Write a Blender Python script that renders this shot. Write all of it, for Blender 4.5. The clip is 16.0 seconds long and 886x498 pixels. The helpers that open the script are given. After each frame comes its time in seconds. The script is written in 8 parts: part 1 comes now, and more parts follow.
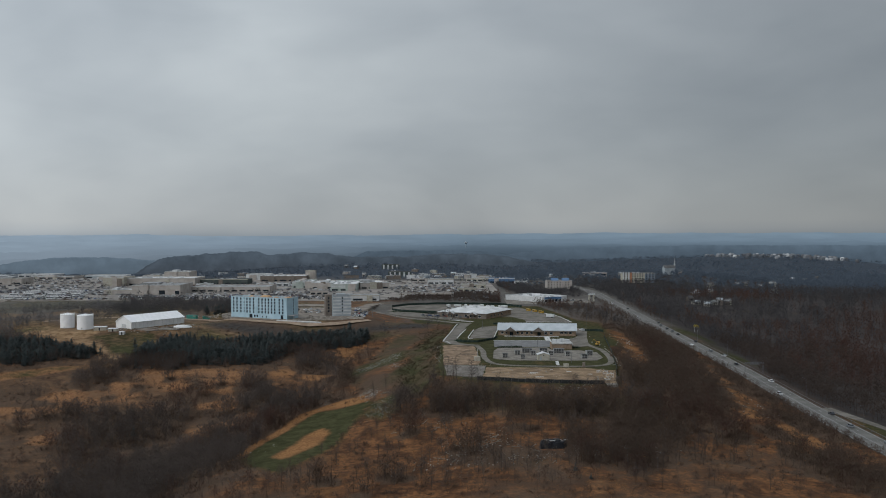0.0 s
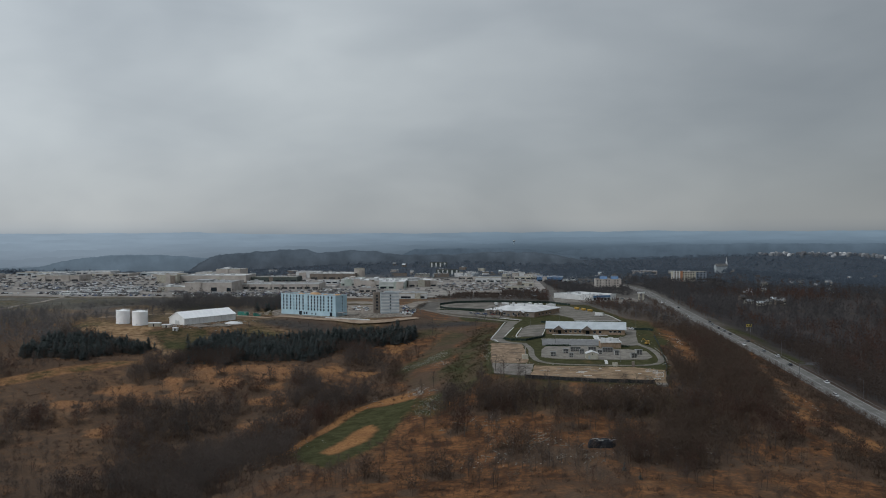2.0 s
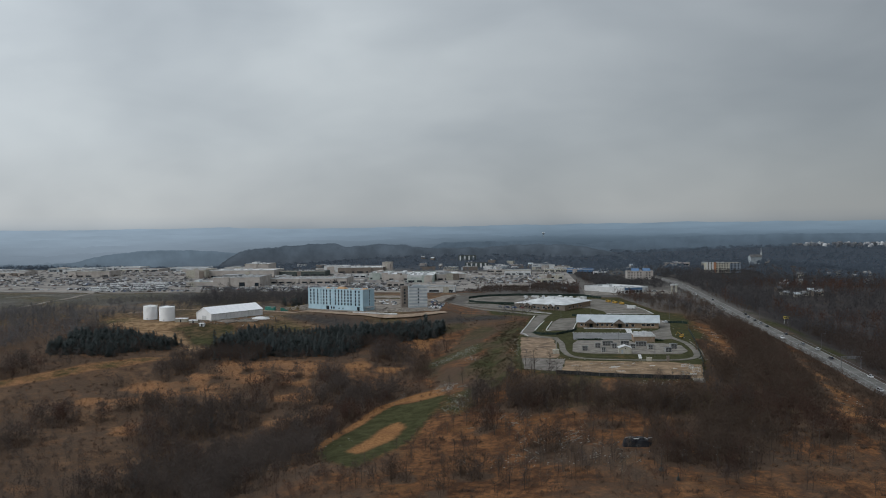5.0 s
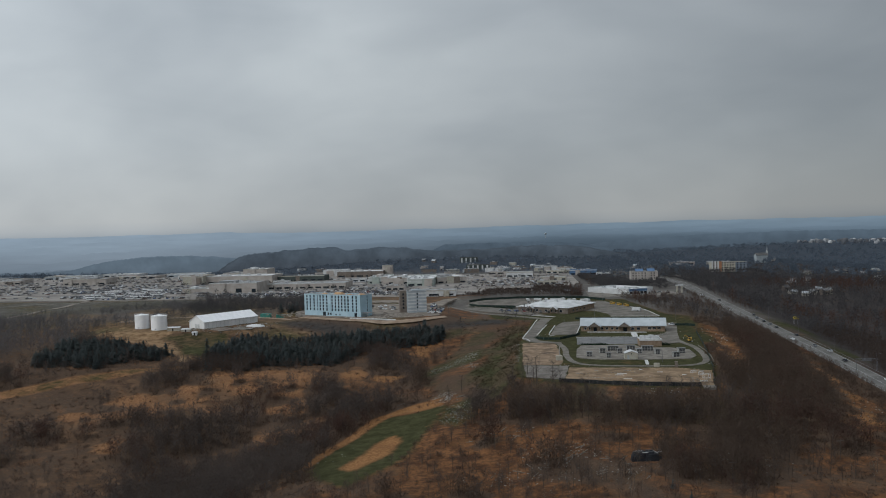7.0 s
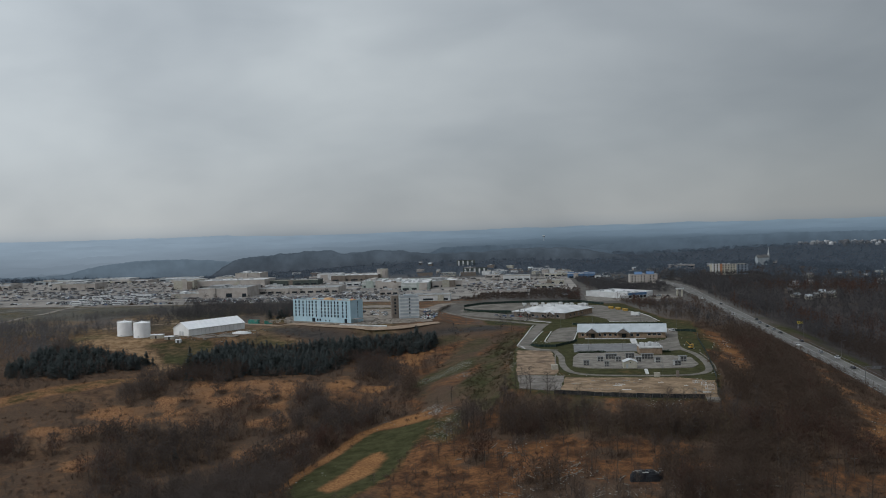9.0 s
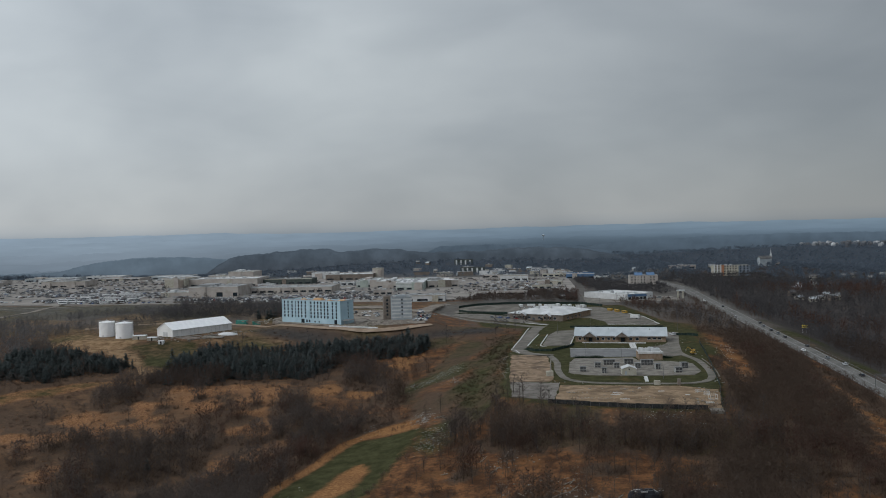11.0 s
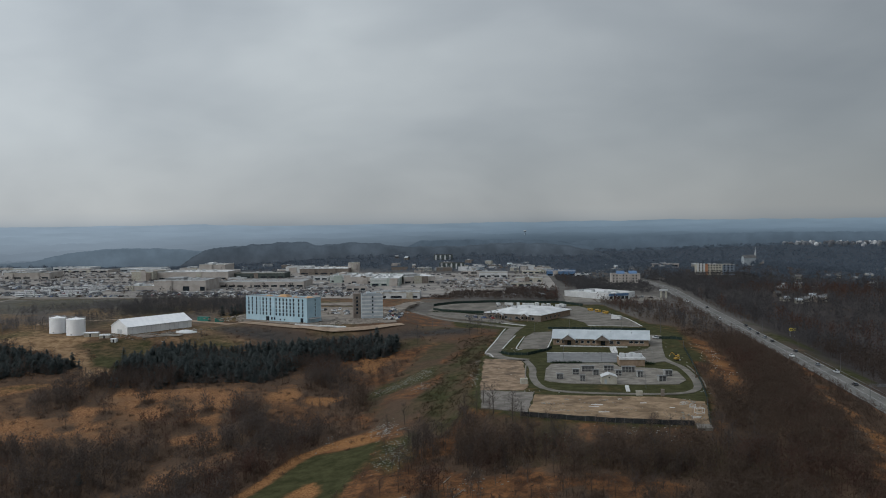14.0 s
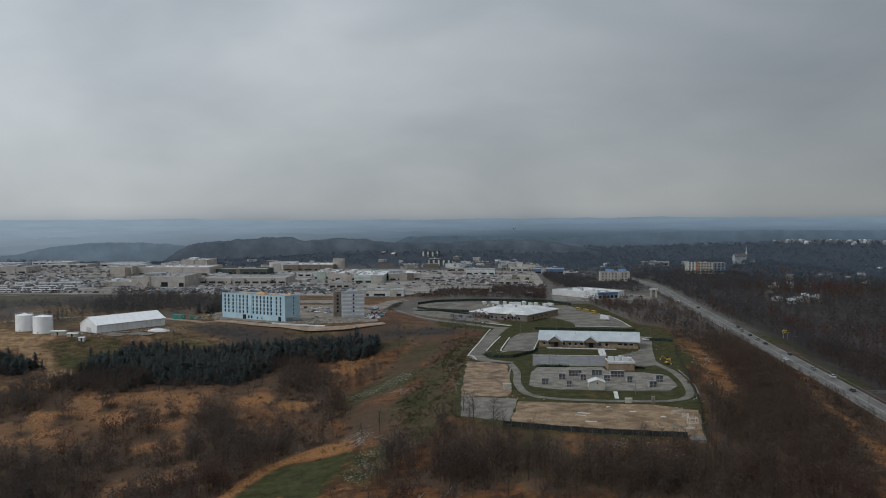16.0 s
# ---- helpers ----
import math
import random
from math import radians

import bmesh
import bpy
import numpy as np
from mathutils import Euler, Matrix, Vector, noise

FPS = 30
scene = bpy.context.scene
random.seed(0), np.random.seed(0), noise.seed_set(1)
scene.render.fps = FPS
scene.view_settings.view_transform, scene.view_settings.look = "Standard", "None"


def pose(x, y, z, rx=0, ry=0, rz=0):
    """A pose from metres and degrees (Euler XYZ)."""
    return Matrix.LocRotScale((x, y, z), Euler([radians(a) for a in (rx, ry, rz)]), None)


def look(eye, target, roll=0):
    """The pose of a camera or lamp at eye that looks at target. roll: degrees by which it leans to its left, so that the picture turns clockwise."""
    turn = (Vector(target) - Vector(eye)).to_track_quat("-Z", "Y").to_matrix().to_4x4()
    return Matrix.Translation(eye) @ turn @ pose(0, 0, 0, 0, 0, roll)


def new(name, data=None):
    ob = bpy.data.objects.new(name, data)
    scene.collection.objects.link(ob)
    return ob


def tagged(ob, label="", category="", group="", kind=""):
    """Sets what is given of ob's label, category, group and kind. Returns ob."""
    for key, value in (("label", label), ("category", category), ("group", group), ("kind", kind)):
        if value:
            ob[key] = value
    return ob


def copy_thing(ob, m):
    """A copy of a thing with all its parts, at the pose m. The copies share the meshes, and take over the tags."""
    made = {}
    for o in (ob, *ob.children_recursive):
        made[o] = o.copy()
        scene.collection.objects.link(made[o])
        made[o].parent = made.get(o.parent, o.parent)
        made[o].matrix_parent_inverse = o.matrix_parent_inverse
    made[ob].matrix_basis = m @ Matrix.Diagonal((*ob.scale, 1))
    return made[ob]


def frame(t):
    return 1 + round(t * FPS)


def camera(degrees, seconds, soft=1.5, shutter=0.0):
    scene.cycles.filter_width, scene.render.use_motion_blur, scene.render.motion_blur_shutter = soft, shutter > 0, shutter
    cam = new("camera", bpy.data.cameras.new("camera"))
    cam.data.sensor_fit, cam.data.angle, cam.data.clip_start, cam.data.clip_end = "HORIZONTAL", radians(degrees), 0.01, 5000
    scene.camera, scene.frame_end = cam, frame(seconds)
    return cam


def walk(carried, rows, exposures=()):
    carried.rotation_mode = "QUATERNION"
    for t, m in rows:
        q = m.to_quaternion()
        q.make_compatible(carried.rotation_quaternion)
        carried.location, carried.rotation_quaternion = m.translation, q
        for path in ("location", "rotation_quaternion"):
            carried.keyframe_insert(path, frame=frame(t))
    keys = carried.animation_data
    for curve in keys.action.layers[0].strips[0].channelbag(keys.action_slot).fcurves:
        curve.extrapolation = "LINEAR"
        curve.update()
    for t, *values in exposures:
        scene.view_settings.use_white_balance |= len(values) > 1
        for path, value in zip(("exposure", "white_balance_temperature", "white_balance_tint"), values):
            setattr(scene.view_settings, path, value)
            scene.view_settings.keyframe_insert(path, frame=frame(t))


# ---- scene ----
# ---- camera: seconds, eye, yaw to the left, pitch up, lean ----
cam = camera(54.17, 16.0, soft=1.0)
PATH = [
    (0, 0.00, -0.02, 71.00, 0.150, -0.899, -0.133),
    (0.5, -0.04, -0.01, 71.00, 1.052, -0.907, -0.114),
    (1, -0.06, 0.01, 70.99, 1.871, -0.928, -0.097),
    (1.5, -0.03, -0.00, 70.97, 2.631, -0.973, -0.101),
    (2, 0.07, -0.06, 70.91, 3.318, -1.022, -0.131),
    (2.5, 0.11, -0.11, 70.77, 3.916, -1.056, -0.158),
    (3, 0.06, 0.11, 70.60, 4.385, -1.323, -0.186),
    (3.5, -0.03, 1.19, 70.46, 4.731, -1.414, -0.124),
    (4, -0.03, 3.65, 70.39, 4.994, -1.475, -0.208),
    (6.5, 0.78, 24.79, 70.80, 5.357, -1.413, -1.313),
    (7, 1.29, 29.75, 70.96, 5.407, -1.338, -1.443),
    (7.5, 1.98, 35.08, 71.08, 5.412, -1.265, -1.552),
    (8, 2.74, 40.51, 71.16, 5.226, -1.211, -1.642),
    (8.5, 3.51, 45.93, 71.22, 5.243, -1.198, -1.653),
    (9, 4.25, 51.31, 71.22, 5.356, -1.178, -1.632),
    (11.5, 7.84, 78.00, 71.28, 5.333, -1.310, -1.224),
    (12, 8.53, 83.34, 71.33, 5.258, -1.363, -1.107),
    (12.5, 9.19, 88.71, 71.40, 5.006, -1.427, -0.938),
    (13, 9.85, 94.03, 71.44, 4.730, -1.508, -0.804),
    (13.5, 10.49, 99.27, 71.47, 4.445, -1.584, -0.669),
    (14, 11.14, 104.47, 71.50, 4.256, -1.665, -0.569),
    (14.5, 11.74, 109.64, 71.53, 4.071, -1.751, -0.457),
    (15, 12.41, 114.82, 71.50, 3.930, -1.812, -0.380),
    (15.5, 13.09, 120.05, 71.52, 3.716, -1.880, -0.260),
    (16, 13.80, 125.27, 71.58, 3.586, -1.937, -0.166),
]


def aim(x, y, z, yaw, pitch, lean):
    a, p = radians(yaw), radians(pitch)
    way = Vector((-math.sin(a) * math.cos(p), math.cos(a) * math.cos(p), math.sin(p)))
    eye = Vector((x, y, z))
    return look(eye, eye + way, lean)


walk(cam, [(t, aim(*r)) for t, *r in PATH], [(0, 0.03), (0.5, 0), (3.8, 0), (4.0, 0.13), (4.2, 0.13), (6.3, 0), (16, 0)])

# ---- world and light: a closed grey cloud cover ----
SUN_EL, SUN_AZ = radians(38), radians(-128)
world = bpy.data.worlds.new("overcast_sky")
scene.world = world
world.use_nodes = True
wn, wl = world.node_tree.nodes, world.node_tree.links
wn.clear()


def wnode(kind, **kw):
    n = wn.new(kind)
    for k, v in kw.items():
        n.inputs[k].default_value = v
    return n


def wramp(stops, fac, mode="LINEAR"):
    n = wn.new("ShaderNodeValToRGB")
    n.color_ramp.interpolation = mode
    while len(n.color_ramp.elements) < len(stops):
        n.color_ramp.elements.new(0.5)
    for e, (p, c) in zip(n.color_ramp.elements, stops):
        e.position, e.color = p, (*c, 1)
    wl.new(fac, n.inputs[0])
    return n.outputs[0]


wco = wn.new("ShaderNodeTexCoord")
wsep = wn.new("ShaderNodeSeparateXYZ")
wl.new(wco.outputs["Generated"], wsep.inputs[0])
# cloud base: heights along the sky are squeezed towards the horizon
wmap = wn.new("ShaderNodeMapping")
wmap.inputs["Scale"].default_value = (0.9, 0.9, 2.0)
wmap.inputs["Rotation"].default_value = (0.0, radians(24), radians(20))
wl.new(wco.outputs["Generated"], wmap.inputs[0])
cl1 = wnode("ShaderNodeTexNoise", Scale=2.3, Detail=4.0, Roughness=0.5, Distortion=0.35)
cl2 = wnode("ShaderNodeTexNoise", Scale=6.0, Detail=5.0, Roughness=0.5, Distortion=0.5)
wl.new(wmap.outputs[0], cl1.inputs[0])
wl.new(wmap.outputs[0], cl2.inputs[0])
base = wramp([(0.0, (0.270, 0.305, 0.335)), (0.006, (0.335, 0.362, 0.382)), (0.016, (0.375, 0.397, 0.408)), (0.10, (0.405, 0.44, 0.462)), (0.32, (0.42, 0.465, 0.502)), (0.55, (0.58, 0.64, 0.70)), (1.0, (0.75, 0.82, 0.89))], wsep.outputs["Z"])
shade = wramp([(0.30, (0.74, 0.758, 0.785)), (0.50, (0.95, 0.955, 0.965)), (0.70, (1.13, 1.125, 1.115))], cl1.outputs[0])
fine = wramp([(0.32, (0.945, 0.950, 0.955)), (0.68, (1.05, 1.048, 1.045))], cl2.outputs[0])
m1 = wn.new("ShaderNodeVectorMath")
m1.operation = "MULTIPLY"
wl.new(base, m1.inputs[0])
wl.new(shade, m1.inputs[1])
m2 = wn.new("ShaderNodeVectorMath")
m2.operation = "MULTIPLY"
wl.new(m1.outputs[0], m2.inputs[0])
wl.new(fine, m2.inputs[1])
# the cover is thinner, and so brighter, towards the sun's side
thin = wn.new("ShaderNodeMapRange")
thin.inputs["From Min"].default_value, thin.inputs["From Max"].default_value = -0.7, 0.52
thin.inputs["To Min"].default_value, thin.inputs["To Max"].default_value = 1.31, 0.60
wl.new(wsep.outputs["X"], thin.inputs["Value"])
m3 = wn.new("ShaderNodeVectorMath")
m3.operation = "SCALE"
wl.new(m2.outputs[0], m3.inputs[0])
wl.new(thin.outputs[0], m3.inputs["Scale"])
clear_sky = wn.new("ShaderNodeTexSky")
clear_sky.sky_type, clear_sky.sun_disc = "NISHITA", False
clear_sky.sun_elevation, clear_sky.sun_rotation = SUN_EL, SUN_AZ
bg_sky = wnode("ShaderNodeBackground", Strength=0.004)
wl.new(clear_sky.outputs[0], bg_sky.inputs[0])
bg_cloud = wnode("ShaderNodeBackground", Strength=1.0)
wl.new(m3.outputs[0], bg_cloud.inputs[0])
wadd = wn.new("ShaderNodeAddShader")
wl.new(bg_sky.outputs[0], wadd.inputs[0])
wl.new(bg_cloud.outputs[0], wadd.inputs[1])
wout = wn.new("ShaderNodeOutputWorld")
wl.new(wadd.outputs[0], wout.inputs[0])

sun = new("sun", bpy.data.lights.new("sun", "SUN"))
sun.data.energy, sun.data.angle, sun.data.color = 0.95, radians(25), (1.0, 0.98, 0.95)
sun.matrix_world = look((math.sin(SUN_AZ) * 300, math.cos(SUN_AZ) * 300, 300 * math.tan(SUN_EL)), (0, 0, 0))


# ---- materials ----
def mat(name, c1, c2, size=2.0, grain=12.0, rough=0.85, metal=0.0, bump=0.3, vary=0.0, stain=None):
    """Two tones mixed by broad and fine noise in metres, with relief; vary: change from object to object."""
    m = bpy.data.materials.new(name)
    m.use_nodes = True
    n, l = m.node_tree.nodes, m.node_tree.links
    b = n["Principled BSDF"]
    geo = n.new("ShaderNodeNewGeometry")
    n1, n2 = n.new("ShaderNodeTexNoise"), n.new("ShaderNodeTexNoise")
    n1.inputs["Scale"].default_value, n1.inputs["Detail"].default_value = 1 / size, 4
    n2.inputs["Scale"].default_value, n2.inputs["Detail"].default_value = grain / size, 3
    l.new(geo.outputs["Position"], n1.inputs[0])
    l.new(geo.outputs["Position"], n2.inputs[0])
    mx = n.new("ShaderNodeMix")
    mx.data_type = "RGBA"
    mx.inputs["A"].default_value, mx.inputs["B"].default_value = (*c1, 1), (*c2, 1)
    av = n.new("ShaderNodeMath")
    av.operation = "MULTIPLY_ADD"
    av.inputs[1].default_value = 0.45
    l.new(n2.outputs[0], av.inputs[0])
    st = n.new("ShaderNodeMapRange")
    st.inputs["From Min"].default_value, st.inputs["From Max"].default_value = 0.39, 0.61
    st.inputs["To Max"].default_value = 0.72
    l.new(n1.outputs[0], st.inputs["Value"])
    l.new(st.outputs[0], av.inputs[2])
    l.new(av.outputs[0], mx.inputs["Factor"])
    out = mx.outputs["Result"]
    if stain:
        n3, r3, m3 = n.new("ShaderNodeTexNoise"), n.new("ShaderNodeMapRange"), n.new("ShaderNodeMix")
        n3.inputs["Scale"].default_value, n3.inputs["Detail"].default_value, n3.inputs["Roughness"].default_value = 0.55 / size, 9, 0.7
        n3.inputs["Distortion"].default_value = 0.6
        l.new(geo.outputs["Position"], n3.inputs[0])
        r3.inputs["From Min"].default_value, r3.inputs["From Max"].default_value, r3.inputs["To Max"].default_value = 0.49, 0.60, stain[1]
        l.new(n3.outputs[0], r3.inputs["Value"])
        m3.data_type = "RGBA"
        m3.inputs["B"].default_value = (*stain[0], 1)
        l.new(out, m3.inputs["A"])
        l.new(r3.outputs[0], m3.inputs["Factor"])
        out = m3.outputs["Result"]
    if vary:
        oi = n.new("ShaderNodeObjectInfo")
        hs = n.new("ShaderNodeHueSaturation")
        mr = n.new("ShaderNodeMapRange")
        mr.inputs["To Min"].default_value, mr.inputs["To Max"].default_value = 1 - vary, 1 + vary
        l.new(oi.outputs["Random"], mr.inputs["Value"])
        l.new(mr.outputs[0], hs.inputs["Value"])
        l.new(out, hs.inputs["Color"])
        out = hs.outputs[0]
    l.new(out, b.inputs["Base Color"])
    b.inputs["Roughness"].default_value, b.inputs["Metallic"].default_value = rough, metal
    b.inputs["Specular IOR Level"].default_value = 0.08 if rough > 0.8 else 0.3
    if bump:
        bp = n.new("ShaderNodeBump")
        bp.inputs["Strength"].default_value, bp.inputs["Distance"].default_value = bump, 0.05
        l.new(n2.outputs[0], bp.inputs["Height"])
        l.new(bp.outputs[0], b.inputs["Normal"])
    return m


def island_mat(name, c1, c2, rough=0.9, thin=0.0):
    """Tone changes from loose piece to loose piece within one mesh; thin: share of light that passes through."""
    m = bpy.data.materials.new(name)
    m.use_nodes = True
    n, l = m.node_tree.nodes, m.node_tree.links
    geo = n.new("ShaderNodeNewGeometry")
    nz = n.new("ShaderNodeTexNoise")
    nz.inputs["Scale"].default_value, nz.inputs["Detail"].default_value = 0.03, 4
    l.new(geo.outputs["Position"], nz.inputs[0])
    ad = n.new("ShaderNodeMath")
    ad.operation = "MULTIPLY_ADD"
    ad.inputs[1].default_value, ad.inputs[2].default_value = 1.8, -0.6
    l.new(nz.outputs[0], ad.inputs[0])
    a2 = n.new("ShaderNodeMath")
    a2.operation = "MULTIPLY_ADD"
    a2.inputs[1].default_value = 0.3 if thin else 0.5
    l.new(geo.outputs["Random Per Island"], a2.inputs[0])
    l.new(ad.outputs[0], a2.inputs[2])
    mx = n.new("ShaderNodeMix")
    mx.data_type = "RGBA"
    mx.clamp_factor = True
    mx.inputs["A"].default_value, mx.inputs["B"].default_value = (*c1, 1), (*c2, 1)
    l.new(a2.outputs[0], mx.inputs["Factor"])
    b = n["Principled BSDF"]
    l.new(mx.outputs["Result"], b.inputs["Base Color"])
    b.inputs["Roughness"].default_value, b.inputs["Specular IOR Level"].default_value = rough, 0.04 if rough > 0.8 else 0.4
    if thin:
        tr, mix = n.new("ShaderNodeBsdfTranslucent"), n.new("ShaderNodeMixShader")
        l.new(mx.outputs["Result"], tr.inputs[0])
        mix.inputs[0].default_value = thin
        l.new(b.outputs[0], mix.inputs[1])
        l.new(tr.outputs[0], mix.inputs[2])
        l.new(mix.outputs[0], n["Material Output"].inputs[0])
    return m


M_TWIG = island_mat("bare_twigs", (0.094, 0.070, 0.056), (0.138, 0.100, 0.078), 0.9, 0.5)
# farther woods: brown twigs greyed in the base colour to imitate haze
M_TWIG_HAZE_GREY = island_mat("grey_twigs", (0.080, 0.078, 0.080), (0.112, 0.105, 0.106), 0.9, 0.5)
M_TWIG_COOL = island_mat("cool_grey_twigs", (0.094, 0.078, 0.070), (0.136, 0.111, 0.098), 0.9, 0.5)
# vale woods: paleness of the haze painted into the twigs' colour
M_TWIG_HAZE_PALE = island_mat("haze_pale_twigs", (0.135, 0.130, 0.134), (0.180, 0.170, 0.170), 0.9, 0.5)
M_TWIG_BROWN = island_mat("dull_brown_twigs", (0.076, 0.060, 0.053), (0.110, 0.084, 0.071), 0.9, 0.5)
M_TWIG_RED = island_mat("reddish_twigs", (0.088, 0.056, 0.047), (0.130, 0.077, 0.061), 0.9, 0.5)
M_BARK = mat("bark", (0.066, 0.055, 0.048), (0.115, 0.098, 0.086), 0.6, 10, vary=0.25)
M_PINE = island_mat("pine_needles", (0.074, 0.089, 0.090), (0.096, 0.111, 0.108), 0.9, 0.5)
M_BRUSH = island_mat("brush_twigs", (0.100, 0.074, 0.060), (0.165, 0.112, 0.082), 0.9, 0.5)
M_STRAW = island_mat("dry_grass_tufts", (0.19, 0.098, 0.045), (0.34, 0.195, 0.098), 0.9, 0.5)
M_LITTER = island_mat("pale_litter", (0.14, 0.14, 0.125), (0.40, 0.40, 0.375), 0.9)
# distance haze is put into this base colour as a blue tint
M_FARWOOD_HAZE = island_mat("haze_blue_far_twigs", (0.106, 0.134, 0.168), (0.140, 0.164, 0.198), 0.9, 0.5)
M_LOG = mat("weathered_log", (0.16, 0.14, 0.115), (0.30, 0.27, 0.23), 0.8, 8)
M_ASPH = mat("old_asphalt", (0.120, 0.110, 0.096), (0.204, 0.188, 0.163), 7, 10, bump=0.1, stain=((0.086, 0.079, 0.069), 0.6))
M_ASPH_DK = mat("fresh_asphalt", (0.042, 0.045, 0.048), (0.082, 0.085, 0.087), 6, 12, bump=0.1)
M_CONC = mat("concrete", (0.145, 0.132, 0.114), (0.250, 0.230, 0.200), 4, 9, bump=0.1, stain=((0.108, 0.100, 0.091), 0.7))
M_KERB = mat("pale_kerb", (0.42, 0.42, 0.41), (0.60, 0.60, 0.59), 2, 8, bump=0.1)
M_PAINT = mat("road_paint", (0.20, 0.20, 0.195), (0.36, 0.36, 0.35), 2, 8, bump=0.0)
M_SOIL = mat("bare_soil", (0.152, 0.102, 0.062), (0.318, 0.228, 0.147), 6, 7, bump=0.15, stain=((0.115, 0.080, 0.051), 0.75))
M_SOIL_OR = mat("orange_soil", (0.138, 0.092, 0.059), (0.325, 0.236, 0.162), 5, 7, bump=0.15, stain=((0.097, 0.071, 0.050), 0.8))
M_TRACK = mat("tan_dirt_track", (0.21, 0.150, 0.105), (0.34, 0.262, 0.195), 5, 6, bump=0.1)
M_WHITE_ROOF = mat("white_membrane_roof", (0.48, 0.49, 0.49), (0.66, 0.67, 0.67), 7, 6, 0.6, bump=0.05, stain=((0.40, 0.41, 0.41), 0.5))
M_GREY_ROOF = mat("grey_membrane_roof", (0.19, 0.20, 0.205), (0.33, 0.335, 0.335), 9, 7, 0.75, bump=0.05)
M_METAL_ROOF = mat("pale_metal_roof", (0.40, 0.44, 0.46), (0.50, 0.54, 0.56), 6, 8, 0.45, 0.25, bump=0.05)
M_DARK_ROOF = mat("dark_shingle_roof", (0.08, 0.08, 0.085), (0.16, 0.155, 0.15), 3, 8)
M_BLUE_WRAP = mat("pale_blue_sheathing", (0.34, 0.49, 0.57), (0.44, 0.59, 0.66), 6, 8, 0.7, bump=0.05)
M_WOOD = mat("raw_plywood", (0.52, 0.32, 0.17), (0.66, 0.44, 0.26), 3, 8)
M_GREY_WALL = mat("grey_wall_panel", (0.30, 0.34, 0.365), (0.39, 0.43, 0.455), 5, 8, 0.7, bump=0.05)
M_SHELTER = mat("dull_grey_panel", (0.27, 0.272, 0.262), (0.37, 0.372, 0.358), 3, 8, 0.75, bump=0.05, stain=((0.20, 0.20, 0.19), 0.5))
M_WHITE_WALL = mat("white_wall_panel", (0.46, 0.47, 0.475), (0.60, 0.61, 0.61), 5, 8, 0.7, bump=0.05)
M_SHED_WALL = mat("off_white_sheet_metal", (0.72, 0.72, 0.71), (0.83, 0.83, 0.82), 5, 8, 0.6, bump=0.05, stain=((0.64, 0.63, 0.61), 0.5))
M_TAN_WALL = mat("tan_brick", (0.20, 0.145, 0.10), (0.30, 0.225, 0.165), 2, 10, bump=0.3)
M_BEIGE_WALL = mat("beige_render", (0.33, 0.298, 0.272), (0.45, 0.414, 0.382), 8, 8, bump=0.1)
M_BROWN_WALL = mat("brown_brick", (0.150, 0.125, 0.108), (0.215, 0.185, 0.160), 2, 10, bump=0.3)
M_CREAM_WALL = mat("cream_block", (0.33, 0.31, 0.255), (0.44, 0.42, 0.36), 2, 8, bump=0.2)
M_STEEL = mat("galvanised_steel", (0.38, 0.39, 0.40), (0.52, 0.53, 0.54), 1, 8, 0.5, 0.6, bump=0.05)
M_POLE = mat("dark_pole_steel", (0.09, 0.09, 0.095), (0.15, 0.15, 0.155), 1, 8, 0.6, bump=0.0)
M_TANK = mat("white_tank_paint", (0.80, 0.81, 0.82), (0.90, 0.905, 0.91), 3, 8, 0.45, bump=0.04)
M_HIGHWAY = mat("worn_highway_asphalt", (0.108, 0.105, 0.099), (0.170, 0.164, 0.154), 9, 10, 0.95, bump=0.05)
M_COURT = mat("blue_grey_paving", (0.130, 0.132, 0.134), (0.210, 0.211, 0.211), 5, 9, bump=0.1)
M_SITE = mat("churned_site_ground", (0.120, 0.102, 0.086), (0.270, 0.236, 0.200), 7, 6, bump=0.4)
M_PALE_GREEN = mat("pale_green_render", (0.30, 0.345, 0.315), (0.40, 0.445, 0.41), 6, 8, bump=0.05)
M_DARK_FRONT = mat("dark_green_grey_cladding", (0.055, 0.070, 0.066), (0.095, 0.110, 0.104), 4, 8)
M_SCREEN = mat("grey_mesh_screen", (0.055, 0.057, 0.060), (0.12, 0.122, 0.126), 1, 8)
M_OLD_SLAB = mat("weathered_slab", (0.125, 0.112, 0.099), (0.225, 0.204, 0.182), 5, 8, bump=0.2, stain=((0.085, 0.074, 0.064), 0.7))
M_LOT = mat("pale_old_asphalt", (0.155, 0.144, 0.133), (0.300, 0.276, 0.250), 24, 14, bump=0.05)
M_DARK = mat("near_black_paint_and_shade", (0.02, 0.022, 0.025), (0.05, 0.05, 0.055), 2, 8)
M_FENCE = mat("black_silt_fabric", (0.018, 0.02, 0.02), (0.045, 0.045, 0.045), 1.5, 8)
M_GREEN_FENCE = mat("green_mesh_fence", (0.016, 0.030, 0.026), (0.034, 0.050, 0.042), 1.5, 8)
M_YELLOW = mat("yellow_machine_paint", (0.34, 0.20, 0.03), (0.43, 0.27, 0.05), 1, 8, 0.5, bump=0.05)
M_TYRE = mat("rubber", (0.02, 0.02, 0.02), (0.04, 0.04, 0.04), 0.4, 8)
M_TEAL = mat("green_container_paint", (0.03, 0.17, 0.14), (0.06, 0.24, 0.20), 1.5, 8, 0.6)
M_BLUE_ROOF = mat("blue_metal_roof", (0.06, 0.13, 0.24), (0.10, 0.18, 0.31), 4, 8, 0.5)
